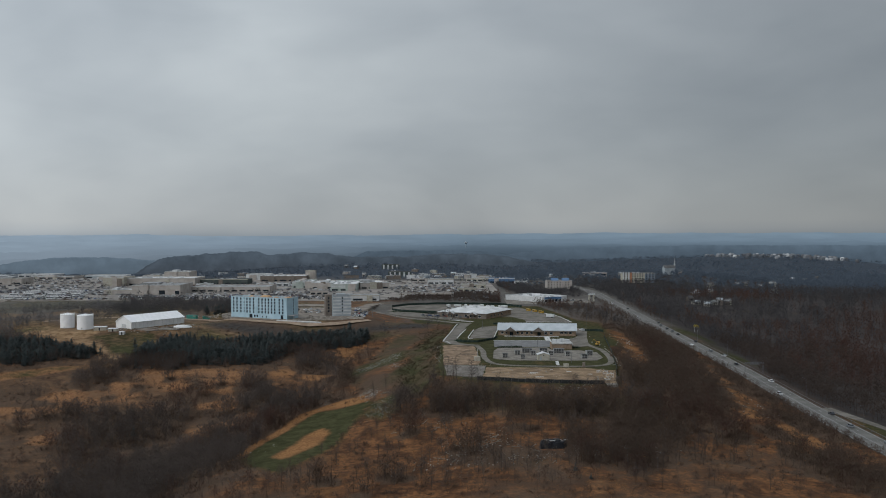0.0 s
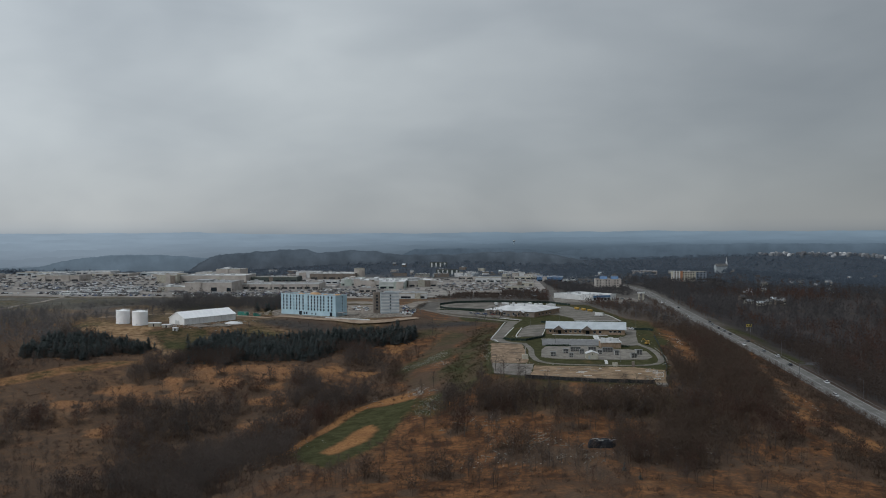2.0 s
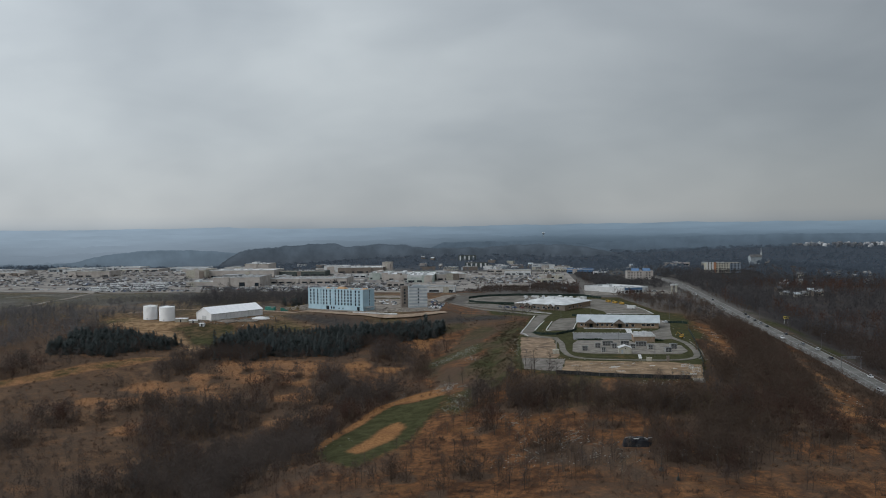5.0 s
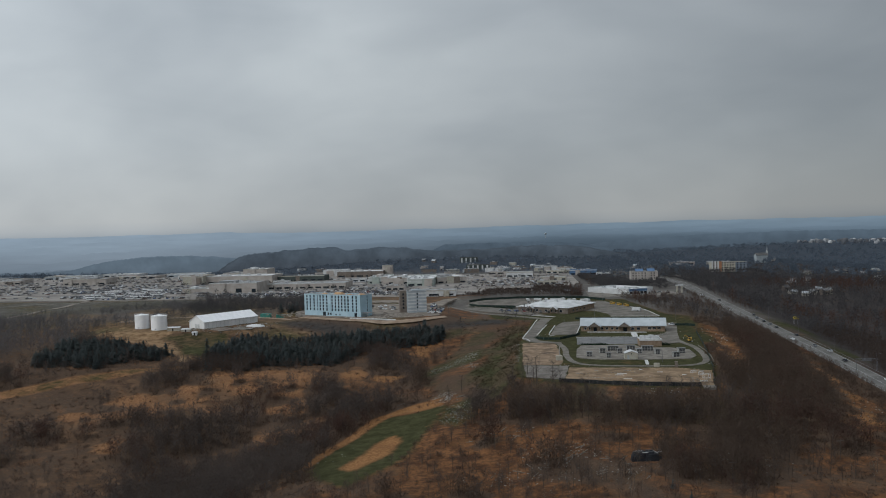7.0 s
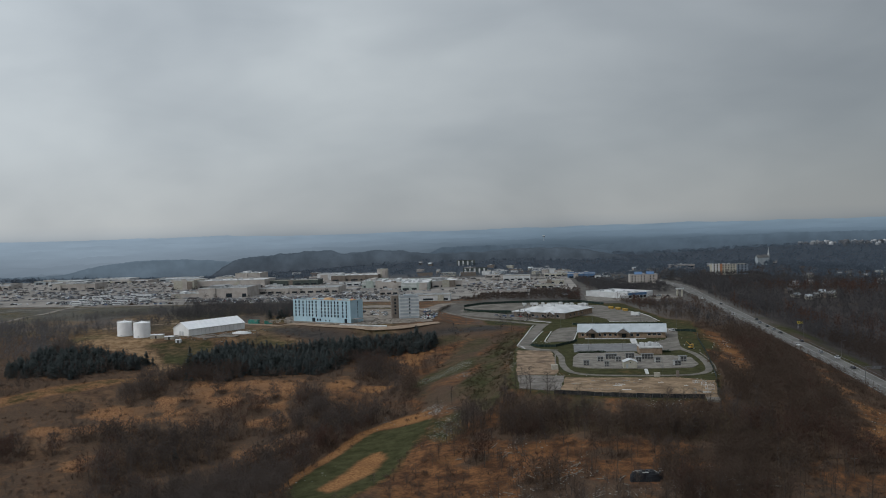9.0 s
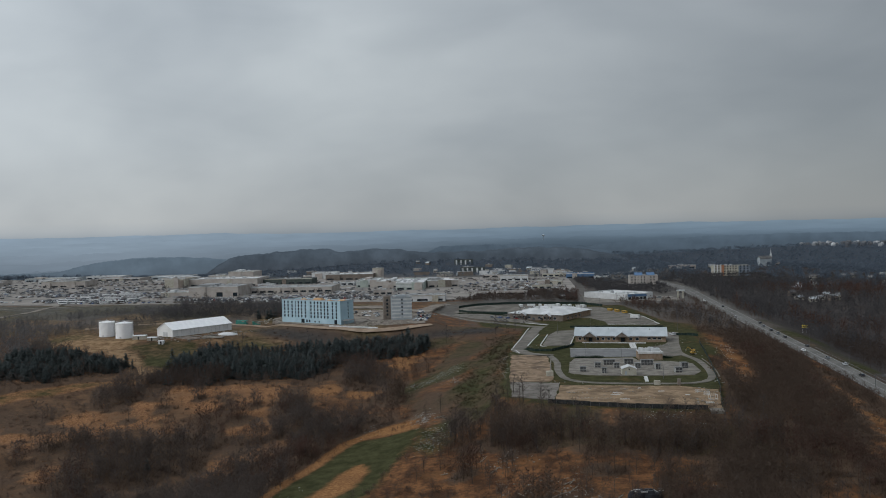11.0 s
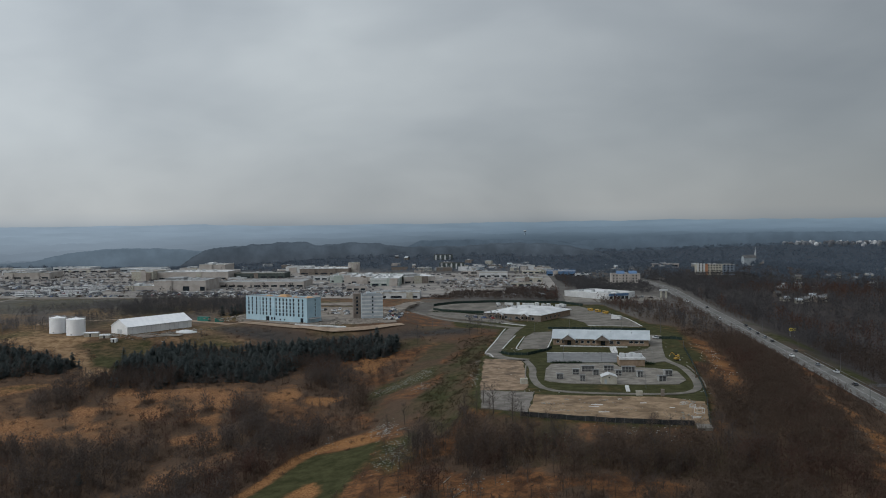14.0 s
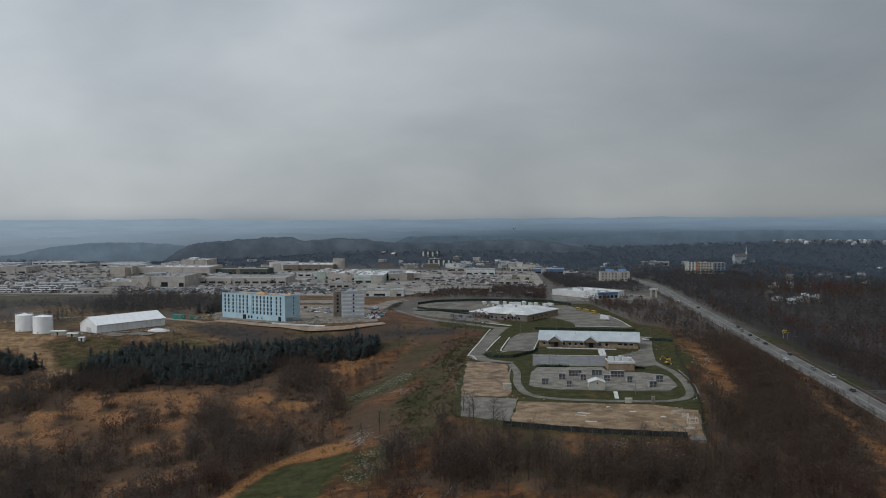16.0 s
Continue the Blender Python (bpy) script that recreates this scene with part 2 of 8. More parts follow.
M_SIGN_Y = mat("yellow_sign_panel", (0.62, 0.47, 0.05), (0.74, 0.58, 0.09), 1, 8, 0.6)
M_RED_CLAY = mat("rust_wall", (0.34, 0.16, 0.09), (0.44, 0.23, 0.14), 2, 8)


def glass_mat():
    m = bpy.data.materials.new("dark_window_glass")
    m.use_nodes = True
    b = m.node_tree.nodes["Principled BSDF"]
    b.inputs["Base Color"].default_value = (0.018, 0.026, 0.034, 1)
    b.inputs["Roughness"].default_value = 0.12
    return m


M_GLASS = glass_mat()


# ---- mesh helpers ----
def part(name, bm, material, parent, label=""):
    me = bpy.data.meshes.new(name)
    bm.to_mesh(me)
    bm.free()
    for m in material if isinstance(material, (list, tuple)) else [material]:
        me.materials.append(m)
    ob = new(name, me)
    ob.parent = parent
    return tagged(ob, label)


def thing(name, m, label, category, group="", kind=""):
    ob = new(name)
    ob.empty_display_size = 1
    ob.matrix_world = m
    return tagged(ob, label, category, group, kind)


def box(bm, x0, y0, z0, x1, y1, z1, mi=0):
    v = [bm.verts.new(p) for p in ((x0, y0, z0), (x1, y0, z0), (x1, y1, z0), (x0, y1, z0), (x0, y0, z1), (x1, y0, z1), (x1, y1, z1), (x0, y1, z1))]
    for f in ((3, 2, 1, 0), (4, 5, 6, 7), (0, 1, 5, 4), (1, 2, 6, 5), (2, 3, 7, 6), (3, 0, 4, 7)):
        bm.faces.new([v[i] for i in f]).material_index = mi
    return bm


def boxed(*a):
    return box(bmesh.new(), *a)


def prism(bm, pts, z0, z1):
    """A polygon given anticlockwise, raised from z0 to z1."""
    lo, hi = [bm.verts.new((x, y, z0)) for x, y in pts], [bm.verts.new((x, y, z1)) for x, y in pts]
    bm.faces.new(hi)
    bm.faces.new(lo[::-1])
    n = len(pts)
    for i in range(n):
        bm.faces.new((lo[i], lo[(i + 1) % n], hi[(i + 1) % n], hi[i]))
    return bm


def extrude_x(bm, pts, x0, x1):
    """A profile in (y, z), drawn along x."""
    a, b = [bm.verts.new((x0, y, z)) for y, z in pts], [bm.verts.new((x1, y, z)) for y, z in pts]
    n = len(pts)
    bm.faces.new(a[::-1])
    bm.faces.new(b)
    for i in range(n):
        bm.faces.new((a[i], a[(i + 1) % n], b[(i + 1) % n], b[i]))
    bmesh.ops.recalc_face_normals(bm, faces=bm.faces[:])
    return bm


def tube(bm, p, q, r0, r1, n=6):
    p, q = Vector(p), Vector(q)
    d = (q - p).normalized()
    u = d.orthogonal().normalized()
    w = d.cross(u)
    a = [bm.verts.new(p + (u * math.cos(2 * math.pi * i / n) + w * math.sin(2 * math.pi * i / n)) * r0) for i in range(n)]
    b = [bm.verts.new(q + (u * math.cos(2 * math.pi * i / n) + w * math.sin(2 * math.pi * i / n)) * r1) for i in range(n)]
    for i in range(n):
        bm.faces.new((a[i], a[(i + 1) % n], b[(i + 1) % n], b[i]))
    bm.faces.new(b)
    bm.faces.new(a[::-1])
    return bm


def holed_wall(bm, length, z0, z1, thick, holes):
    """A wall along x in one piece, its face at y = 0, with holes (x0, z0, x1, z1) right through it."""
    xs = sorted({0, length, *[h[0] for h in holes], *[h[2] for h in holes]})
    zs = sorted({z0, z1, *[h[1] for h in holes], *[h[3] for h in holes]})
    nx, nz = len(xs) - 1, len(zs) - 1
    made = {}

    def corner(i, j, k):
        if (i, j, k) not in made:
            made[i, j, k] = bm.verts.new((xs[i], thick * k, zs[j]))
        return made[i, j, k]

    def solid(i, j):
        if not (0 <= i < nx and 0 <= j < nz):
            return False
        cx, cz = (xs[i] + xs[i + 1]) / 2, (zs[j] + zs[j + 1]) / 2
        return not any(h[0] < cx < h[2] and h[1] < cz < h[3] for h in holes)

    for i in range(nx):
        for j in range(nz):
            if not solid(i, j):
                continue
            ring = ((i, j), (i + 1, j), (i + 1, j + 1), (i, j + 1))
            bm.faces.new([corner(*c, 0) for c in ring])
            bm.faces.new([corner(*c, 1) for c in ring[::-1]])
            for k, (di, dj) in enumerate(((0, -1), (1, 0), (0, 1), (-1, 0))):
                if not solid(i + di, j + dj):
                    a, b = ring[k], ring[(k + 1) % 4]
                    bm.faces.new((corner(*b, 0), corner(*a, 0), corner(*a, 1), corner(*b, 1)))
    return bm


def mesh_from(name, co, tris, material):
    """A large mesh from arrays of corners and triangles."""
    me = bpy.data.meshes.new(name)
    me.vertices.add(len(co))
    me.vertices.foreach_set("co", np.ascontiguousarray(co, dtype=np.float32).ravel())
    n = len(tris)
    me.loops.add(3 * n)
    me.loops.foreach_set("vertex_index", np.ascontiguousarray(tris, dtype=np.int32).ravel())
    me.polygons.add(n)
    me.polygons.foreach_set("loop_start", np.arange(0, 3 * n, 3, dtype=np.int32))
    me.polygons.foreach_set("loop_total", np.full(n, 3, dtype=np.int32))
    me.materials.append(material)
    me.update(calc_edges=True)
    return me


# ---- the lie of the land ----
GX = np.array([-500, -270, -200, -130, -70, -20, 30, 85, 130, 180, 260, 450], float)
GY = np.array([330, 400, 450, 520, 600, 680, 800, 1000], float)
GZ = np.array([
    [-25, -24, -26, -30, -19, -16, -13, -14, -17, -19, -26, -30],
    [-20, -21, -22, -30, -19, -13, -8, -7, -12, -18.5, -26, -30],
    [-14, -15, -18, -23, -18, -8, -1, -1, -8, -17.5, -26, -30],
    [-6, -5, -10, -11, -14, -5, 0, 0, -6, -15, -25, -28],
    [-2, -3, -7, -9, -10, -4, 0, 0, -3, -12, -26, -29],
    [0, 0.5, 0.5, -1, -2, 1, 0.5, 0.5, 0, -9, -25, -28],
    [4, 4, 4, 4, 4, 3, 1, 0.5, 1, -3, -19, -22],
    [5, 5, 5, 5, 5, 5, 4, 2, 3, 5, -4, -8]], float)
# far hills: centre, half widths, height
HILLS = [(-330, 1760, 260, 110, 10), (-30, 1760, 260, 110, 7), (500, 2150, 360, 200, 20), (325, 1275, 170, 90, 20), (850, 1500, 250, 200, 8),
         (850, 2250, 330, 220, 22), (-1250, 2300, 620, 720, -50), (-60, 2550, 700, 260, -16), (350, 3050, 500, 160, 14), (1350, 2900, 500, 240, 30)]
PAD = [(-2, 566), (-4, 478), (-2, 440), (17, 424), (49, 415), (81, 411), (91, 459), (98, 510), (112, 624), (108, 720), (92, 850), (60, 864), (-62, 862), (-66, 800), (-30, 742), (-22, 700), (8, 690)]


def spline_weights(nodes, q):
    """Cubic blend of the four nodes round each q (Catmull-Rom on uneven nodes, held flat outside)."""
    q = np.clip(q, nodes[0], nodes[-1])
    i = np.clip(np.searchsorted(nodes, q, side="right") - 1, 0, len(nodes) - 2)
    t = (q - nodes[i]) / (nodes[i + 1] - nodes[i])
    return i, t * t * (3 - 2 * t) * 0.5 + t * 0.5


def inside_gap(poly, x, y):
    """How far outside a polygon (0 inside), in metres."""
    p = np.array(poly, float)
    a, b = p, np.roll(p, -1, 0)
    best, odd = np.full(x.shape, 1e9), np.zeros(x.shape, bool)
    for (ax, ay), (bx, by) in zip(a, b):
        dx, dy = bx - ax, by - ay
        k = np.clip(((x - ax) * dx + (y - ay) * dy) / (dx * dx + dy * dy), 0, 1)
        best = np.minimum(best, np.hypot(x - ax - k * dx, y - ay - k * dy))
        cross = (ay > y) != (by > y)
        odd ^= cross & (x < ax + (y - ay) * dx / (dy if dy else 1e-9))
    return np.where(odd, 0, best)


def lumps(x, y, s, k=0.0):
    return (np.sin(x / s + 1.3 * np.sin(y / (1.7 * s) + k)) + np.sin(y / (0.9 * s) + 1.1 * np.sin(x / (1.3 * s) + 2 + k)) + np.sin((x + y) / (1.6 * s) + k)) / 3


def heights(x, y):
    x, y = np.asarray(x, float), np.asarray(y, float)
    i, u = spline_weights(GX, x)
    j, v = spline_weights(GY, y)
    z = (GZ[j, i] * (1 - u) + GZ[j, i + 1] * u) * (1 - v) + (GZ[j + 1, i] * (1 - u) + GZ[j + 1, i + 1] * u) * v
    z = z + 1.0 * lumps(x, y, 17) + 0.5 * lumps(x, y, 6, 2.0)
    far = np.clip((y - 1150) / 500, 0, 1)
    for cx, cy, rx, ry, h in HILLS:
        z = z + h * np.exp(-((x - cx) / rx) ** 2 - ((y - cy) / ry) ** 2)
    z = z + far * (3 * lumps(x, y, 160) + 2 * lumps(x, y, 60, 1.0) - 6)
    for poly, level, reach in FLATS:
        k = np.clip(inside_gap(poly, x, y) / reach, 0, 1)
        k = k * k * (3 - 2 * k)
        z = z * k + level * (1 - k)
    # past the last woods the ground is sunk, so the camera sees only ridges
    r = np.hypot(x, y)
    z = z - 160 * np.clip((r - 2440) / 200, 0, 1)
    # the highway's bed
    rx, rz = road_line(y)
    k = np.clip((np.abs(x - rx) - 11) / 16, 0, 1)
    k = np.where((y > 150) & (y < 1200), k * k * (3 - 2 * k), 1)
    return z * k + (rz - 0.15) * (1 - k)


RX, RY, RZ = [182, 183, 185, 184, 177, 171, 170, 148, 60], [150, 420, 540, 650, 790, 900, 1000, 1120, 1300], [-19, -18.2, -14, -11, -4, 1.5, 6.0, 7, 6]


def road_line(y):
    ys = np.asarray(y, float)
    k = 25.0
    x = sum(np.interp(ys + d, RY, RX) for d in (-2 * k, -k, 0, k, 2 * k)) / 5
    z = sum(np.interp(ys + d, RY, RZ) for d in (-2 * k, -k, 0, k, 2 * k)) / 5
    return x, z


FLATS = [
    (PAD, 0.0, 16),
    ([(-200, 735), (-180, 708), (-120, 676), (-62, 690), (-66, 750), (-110, 800)], 4.0, 22),
    ([(-310, 668), (-300, 640), (-240, 640), (-195, 662), (-190, 740), (-250, 740)], 1.0, 22),
    ([(-940, 960), (-620, 880), (-80, 850), (40, 900), (60, 1250), (-940, 1430)], 5.0, 60),
    ([(55, 870), (150, 870), (150, 950), (60, 960)], 1.5, 25),
    ([(234, 1154), (286, 1154), (286, 1182), (234, 1182)], 7.0, 45),
    ([(118, 1036), (156, 1036), (156, 1060), (118, 1060)], 3.2, 14)]


def hz(x, y):
    return float(heights(np.array([x]), np.array([y]))[0])


# ---- ground: one sheet to the horizon ----
GREEN = [(-76.5, 342), (-64, 328), (-54, 349), (-49, 366), (-41.5, 423), (-40.5, 434), (-64, 428), (-81.5, 368), (-81.5, 355)]
GREEN_BARE = [(-69.5, 351), (-65, 347), (-56.5, 370), (-53.5, 388), (-57, 397), (-62, 389), (-63.5, 371)]
TRAIL = [(-91, 357), (-82, 389), (-70, 430), (-55, 449.5), (-41, 450), (-41, 447.5), (-53, 446.5), (-67, 429), (-79, 389), (-88, 357)]
VERGE = [(195, 560), (205, 560), (212, 700), (204, 770), (190, 770)]
RIDGE = [(-3, 655), (-33, 660), (-40, 581), (-52, 507), (-44, 470), (-34, 442), (-22, 430), (-3, 446), (-1, 502), (-3, 560), (-6, 620)]
RED_FIELD = [(-44, 684), (-18, 684), (4, 664), (1, 600), (-10, 590), (-18, 640), (-34, 655)]
RUST_STRIPS = [[(-36, 446), (-18, 488), (-16, 470), (-31, 438)], [(-40, 500), (-22, 545), (-16, 540), (-34, 496)], [(-26, 575), (-14, 615), (-10, 605), (-22, 570)]]
RIDGE_SIDE = [(-2, 660), (-3, 560), (-2, 500), (-1, 442), (-14, 436), (-21, 470), (-18, 540), (-13, 600), (-8, 660)]
PALE_ROCKS = [(-57, 512), (-52, 540), (-28, 568), (-26, 545), (-43, 518)]
PALE_ROCKS_NEAR = [(-38, 413), (-35, 431), (-26, 437), (-25, 412), (-30, 398)]
GRADED = [(-200, 690), (-178, 690), (-115, 664), (-25, 690), (-14, 668), (-60, 640), (-175, 640)]
DARK_BANK = [(-190, 694), (-178, 688), (-120, 658), (-88, 660), (-56, 674), (-36, 680), (-16, 678), (-18, 670), (-38, 670), (-56, 664), (-88, 648), (-122, 646), (-180, 678)]
TANK_SOIL = [(-326, 652), (-324, 664), (-303, 670), (-261, 643), (-254, 622), (-240, 600), (-227, 580), (-210, 573), (-203, 558), (-213, 552), (-231, 570), (-250, 596), (-265, 612), (-297, 608)]
SHED_LAWN = [(-252, 624), (-234, 634), (-217, 636), (-205, 600), (-205, 572), (-220, 576), (-236, 606)]
FAR_LAWN = [(-640, 745), (-470, 735), (-400, 765), (-345, 790), (-310, 830), (-320, 876), (-640, 880)]
PATH_LEFT = [(-300, 448), (-279, 463), (-257, 481), (-239, 502), (-224, 519), (-205, 532), (-207, 538), (-228, 525), (-244, 507), (-261, 487), (-284, 468), (-304, 453)]
PATH_FRONT = [(-310, 440), (-304, 453), (-261, 487), (-228, 525), (-205, 538), (-213, 500), (-235, 462), (-270, 430)]
RUST_EDGE = [(103, 464), (112, 482), (125, 559), (128, 638), (122, 650), (113, 587), (110, 537)]
SLAB_FOOT = [(-22, 432), (-6, 434), (14, 421), (24, 412), (20, 400), (-16, 400), (-24, 416)]
PAD_FOOT = [(-4, 432), (18, 420), (50, 411), (84, 405), (96, 420), (92, 384), (40, 386), (-4, 396)]
RUST_FRONT = [(-60, 330), (120, 330), (110, 372), (40, 376), (-10, 385), (-32, 420)]
RAMP_VERGE = [(196, 428), (201, 402), (222, 348), (230, 325), (197, 325)]
YARD_LAWN = [(98, 560), (112, 560), (122, 700), (106, 720), (100, 640)]


def near(poly, x, y, reach):
    return np.clip(1 - inside_gap(poly, x, y) / reach, 0, 1)


# thickets of dark brush, and open patches of straw: centre and half widths
THICKETS_WEST = [(-200, 503, 15, 19), (-228, 468, 9, 4), (-171, 484, 3, 5), (-154, 426, 25, 20), (-117, 352, 36, 48), (-103, 377, 15, 49), (-201, 408, 3, 4), (-154, 322, 16, 12),
                 (-146, 477, 7, 6), (-132, 478, 7, 5), (-107, 346, 10, 16), (-187, 513, 6, 5), (-340, 600, 60, 55), (-390, 560, 60, 30), (-310, 480, 30, 26), (-226, 400, 12, 10), (-232, 372, 14, 12), (-165, 400, 18, 26), (-190, 430, 12, 8)]
THICKETS_MID = [(-88, 380, 11, 49), (-104, 472, 7, 30), (-82, 431, 11, 28), (-114, 490, 5, 10), (-114, 451, 9, 10), (-83, 549, 14, 22), (-71, 449, 9, 21), (-55, 455, 12, 5), (-45, 559, 8, 7), (-57, 503, 14, 15),
                (7, 400, 23, 14), (45, 390, 23, 13), (76, 388, 18, 14), (-16, 370, 6, 5), (6, 338, 9, 8), (-6, 442, 7, 9), (-42, 307, 6, 5), (-28, 289, 6, 6), (-18, 309, 8, 5), (34, 365, 8, 5)]
THICKETS_EAST = [(53, 338, 8, 18), (109, 488, 22, 71), (109, 415, 28, 58), (80, 361, 19, 25), (138, 498, 14, 71), (168, 470, 12, 22), (165, 402, 13, 33), (141, 374, 8, 11), (150, 313, 15, 39), (73, 336, 17, 24),
                 (139, 341, 6, 12), (118, 358, 6, 5), (154, 670, 24, 112), (140, 580, 28, 110), (172, 520, 8, 45), (92, 445, 6, 60)]
OPEN_WEST = [(-194, 467, 25, 20), (-168, 503, 15, 23), (-151, 493, 8, 13), (-138, 516, 14, 22), (-126, 509, 8, 31), (-99, 524, 8, 21), (-124, 424, 10, 16), (-112, 429, 12, 12), (-186, 398, 9, 14), (-205, 440, 12, 10), (-189, 486, 13, 15), (-68, 600, 10, 24), (-79, 520, 9, 18), (-127, 468, 8, 5), (-112, 487, 8, 8), (-222, 435, 10, 10)]
OPEN_EAST = [(-55, 440, 13, 10), (158, 520, 9, 30), (152, 470, 13, 40), (142, 415, 7, 28), (153, 371, 11, 24), (102, 310, 22, 26), (56, 288, 10, 9), (104, 523, 5, 52)]
COPSES = [(-206, 512, 11, 20), (-173, 485, 4, 8), (-148, 476, 6, 8), (-105, 472, 6, 30), (-170, 440, 16, 6), (-140, 452, 15, 8), (-144, 489, 3, 6), (-129, 495, 3, 6), (-184, 470, 3, 4), (-160, 500, 4, 5)]
THICKETS = THICKETS_WEST + THICKETS_MID + THICKETS_EAST + COPSES
OPEN = OPEN_WEST + OPEN_EAST + [(-194, 463, 18, 17), (-169, 494, 14, 22), (-134, 502, 14, 20), (-118, 466, 9, 14)]


def patches(spots, x, y):
    """0 to 1: how far a place lies within a set of ragged patches."""
    wob, fine = lumps(x, y, 9, 0.7), lumps(x, y, 3.7, 1.9) + 0.7 * lumps(y, x, 1.7, 0.3)
    best = np.full(np.shape(x), 9.0)
    for cx, cy, rx, ry in spots:
        best = np.minimum(best, np.hypot((x - cx) / rx, (y - cy) / ry))
    return np.clip((1.16 - best + 0.40 * wob + 0.34 * fine) / 0.4, 0, 1)


def opened(x, y):
    """0 to 1: open straw, less the small copses that stand in it."""
    return patches(OPEN, x, y) * (1 - 0.9 * patches(COPSES, x, y))


def meadow(x, y):
    """0 to 1: the western low ground, overgrown wherever it is not open."""
    return np.clip((-44 - x) / 12, 0, 1) * np.clip((622 - y) / 25, 0, 1)


def cover(x, y):
    """Shares of straw, green, bare soil and dark litter at places on the ground."""
    wob, fine = lumps(x, y, 11, 0.7), lumps(x, y, 4.3, 1.9)
    straw = np.clip(0.58 * opened(x, y) + 0.14 * wob + 0.30 * fine + 0.04, 0, 1)
    green, soil = 0 * x, 0 * x
    dark = np.clip(1.1 * patches(THICKETS, x, y) + 0.15 * wob + 0.08 + meadow(x, y) * (0.46 + 0.5 * wob + 0.25 * fine) * (1 - 0.8 * opened(x, y)), 0, 1)
    straw = straw * (1 - 0.9 * patches(THICKETS, x, y))
    wild = np.clip((y - 640) / 40, 0, 1) + np.clip((x - 187) / 5, 0, 1)
    terrace = np.clip((-20 - x) / 20, 0, 1) * np.clip((y - 630) / 20, 0, 1) * np.clip((900 - y) / 20, 0, 1)
    dark, straw = np.clip(dark + wild * (1 - 0.75 * terrace), 0, 1), straw * np.clip(1 - wild, 0, 1)
    soil = np.maximum(soil, terrace * np.clip((-60 - x) / 30, 0, 1) * np.clip(0.28 + 0.4 * wob, 0, 1))
    green = np.maximum(green, terrace * np.clip((-60 - x) / 30, 0, 1) * (0.30 + 0.4 * wob))
    k = np.clip((352 - y) / 20, 0, 1) * np.clip((x + 10) / 20, 0, 1)
    straw, dark = straw * (1 - 0.65 * k), np.clip(dark + k * (0.34 + 0.4 * wob + 0.25 * fine), 0, 1)
    k = near(RUST_EDGE, x, y, 6)
    dark, straw = dark * (1 - k), np.clip(straw * (1 - k) + k * (0.3 + 0.4 * fine), 0, 1)
    k = near(PAD_FOOT, x, y, 8)
    straw, dark, green = straw * (1 - k), np.maximum(dark, k * (0.85 + 0.3 * fine)), np.maximum(green, k * np.clip(0.16 + 0.3 * wob + 0.2 * fine, 0, 1))
    k = near(GREEN, x, y, 5)
    green, straw, dark = np.maximum(green, k * (0.95 + 0.15 * fine)), straw * (1 - k), dark * (1 - k)
    k = np.clip(near(TRAIL, x, y, 3), 0, 1)
    straw, dark, green = np.maximum(straw, k * 0.9), dark * (1 - k), green * (1 - k)
    k = near(GREEN_BARE, x, y, 4)
    straw, green = np.maximum(straw, k * (0.9 + 0.4 * fine)), green * (1 - 0.95 * k)
    k = near(RIDGE, x, y, 9)
    streak = lumps(x - 0.25 * y, 0.2 * y, 5.0, 0.4)
    green, dark, straw = np.maximum(green, k * (0.38 + 0.40 * streak + 0.15 * fine) * np.clip((y - 440) / 50, 0.25, 1)), np.maximum(dark * (1 - k), k * (0.92 + 0.35 * streak + 0.35 * lumps(x - 0.23 * y, 0.12 * y, 1.9, 0.9))), straw * (1 - 0.9 * k)
    k = near(RED_FIELD, x, y, 8)
    green, dark, straw = green * (1 - 0.75 * k), np.maximum(dark, k * (0.72 + 0.25 * streak)), straw * (1 - k)
    for poly in RUST_STRIPS:
        k = near(poly, x, y, 5)
        green, dark, straw = green * (1 - 0.75 * k), dark * (1 - 0.45 * k), straw + 0.05 * k * fine
    k = near(RIDGE_SIDE, x, y, 7)
    green, straw = np.maximum(green, k * (0.46 + 0.2 * fine + 0.25 * streak)), straw * (1 - k)
    for poly in (PALE_ROCKS, PALE_ROCKS_NEAR):
        k = near(poly, x, y, 6)
        green, straw = np.maximum(green, 0.65 * k), straw * (1 - 0.5 * k)
    k = near(GRADED, x, y, 24)
    dark, soil, straw, green = np.maximum(dark * (1 - k), k * (1.0 + 0.3 * wob)), np.maximum(soil, k * 0.12 * fine), straw * (1 - k), green * (1 - k) + k * np.clip(0.22 + 0.5 * wob + 0.2 * fine, 0, 1)
    k = near(TANK_SOIL, x, y, 6)
    soil, straw, dark = np.maximum(soil, k * (0.66 + 0.3 * wob + 0.15 * fine)), straw * (1 - 0.6 * k), dark * (1 - k)
    k = near(VERGE, x, y, 8)
    green, straw, dark = np.maximum(green, k * (0.5 + 0.4 * wob)), straw * (1 - k), np.maximum(dark, k)
    k = near(FAR_LAWN, x, y, 20)
    soil = np.maximum(soil, k * np.clip(0.12 + 0.4 * wob + 0.2 * fine, 0, 1))
    k = near(PATH_LEFT, x, y, 5)
    green, straw, dark = np.maximum(green, k * (0.42 + 0.3 * fine)), np.maximum(straw * (1 - k), 0.95 * k), dark * (1 - k)
    for poly in (SHED_LAWN, FAR_LAWN, YARD_LAWN, RAMP_VERGE):
        k = near(poly, x, y, 8)
        green, straw, dark, soil = np.maximum(green, k * (0.72 + 0.3 * wob)), straw * (1 - k), dark * (1 - 0.8 * k), soil * (1 - 0.8 * k)
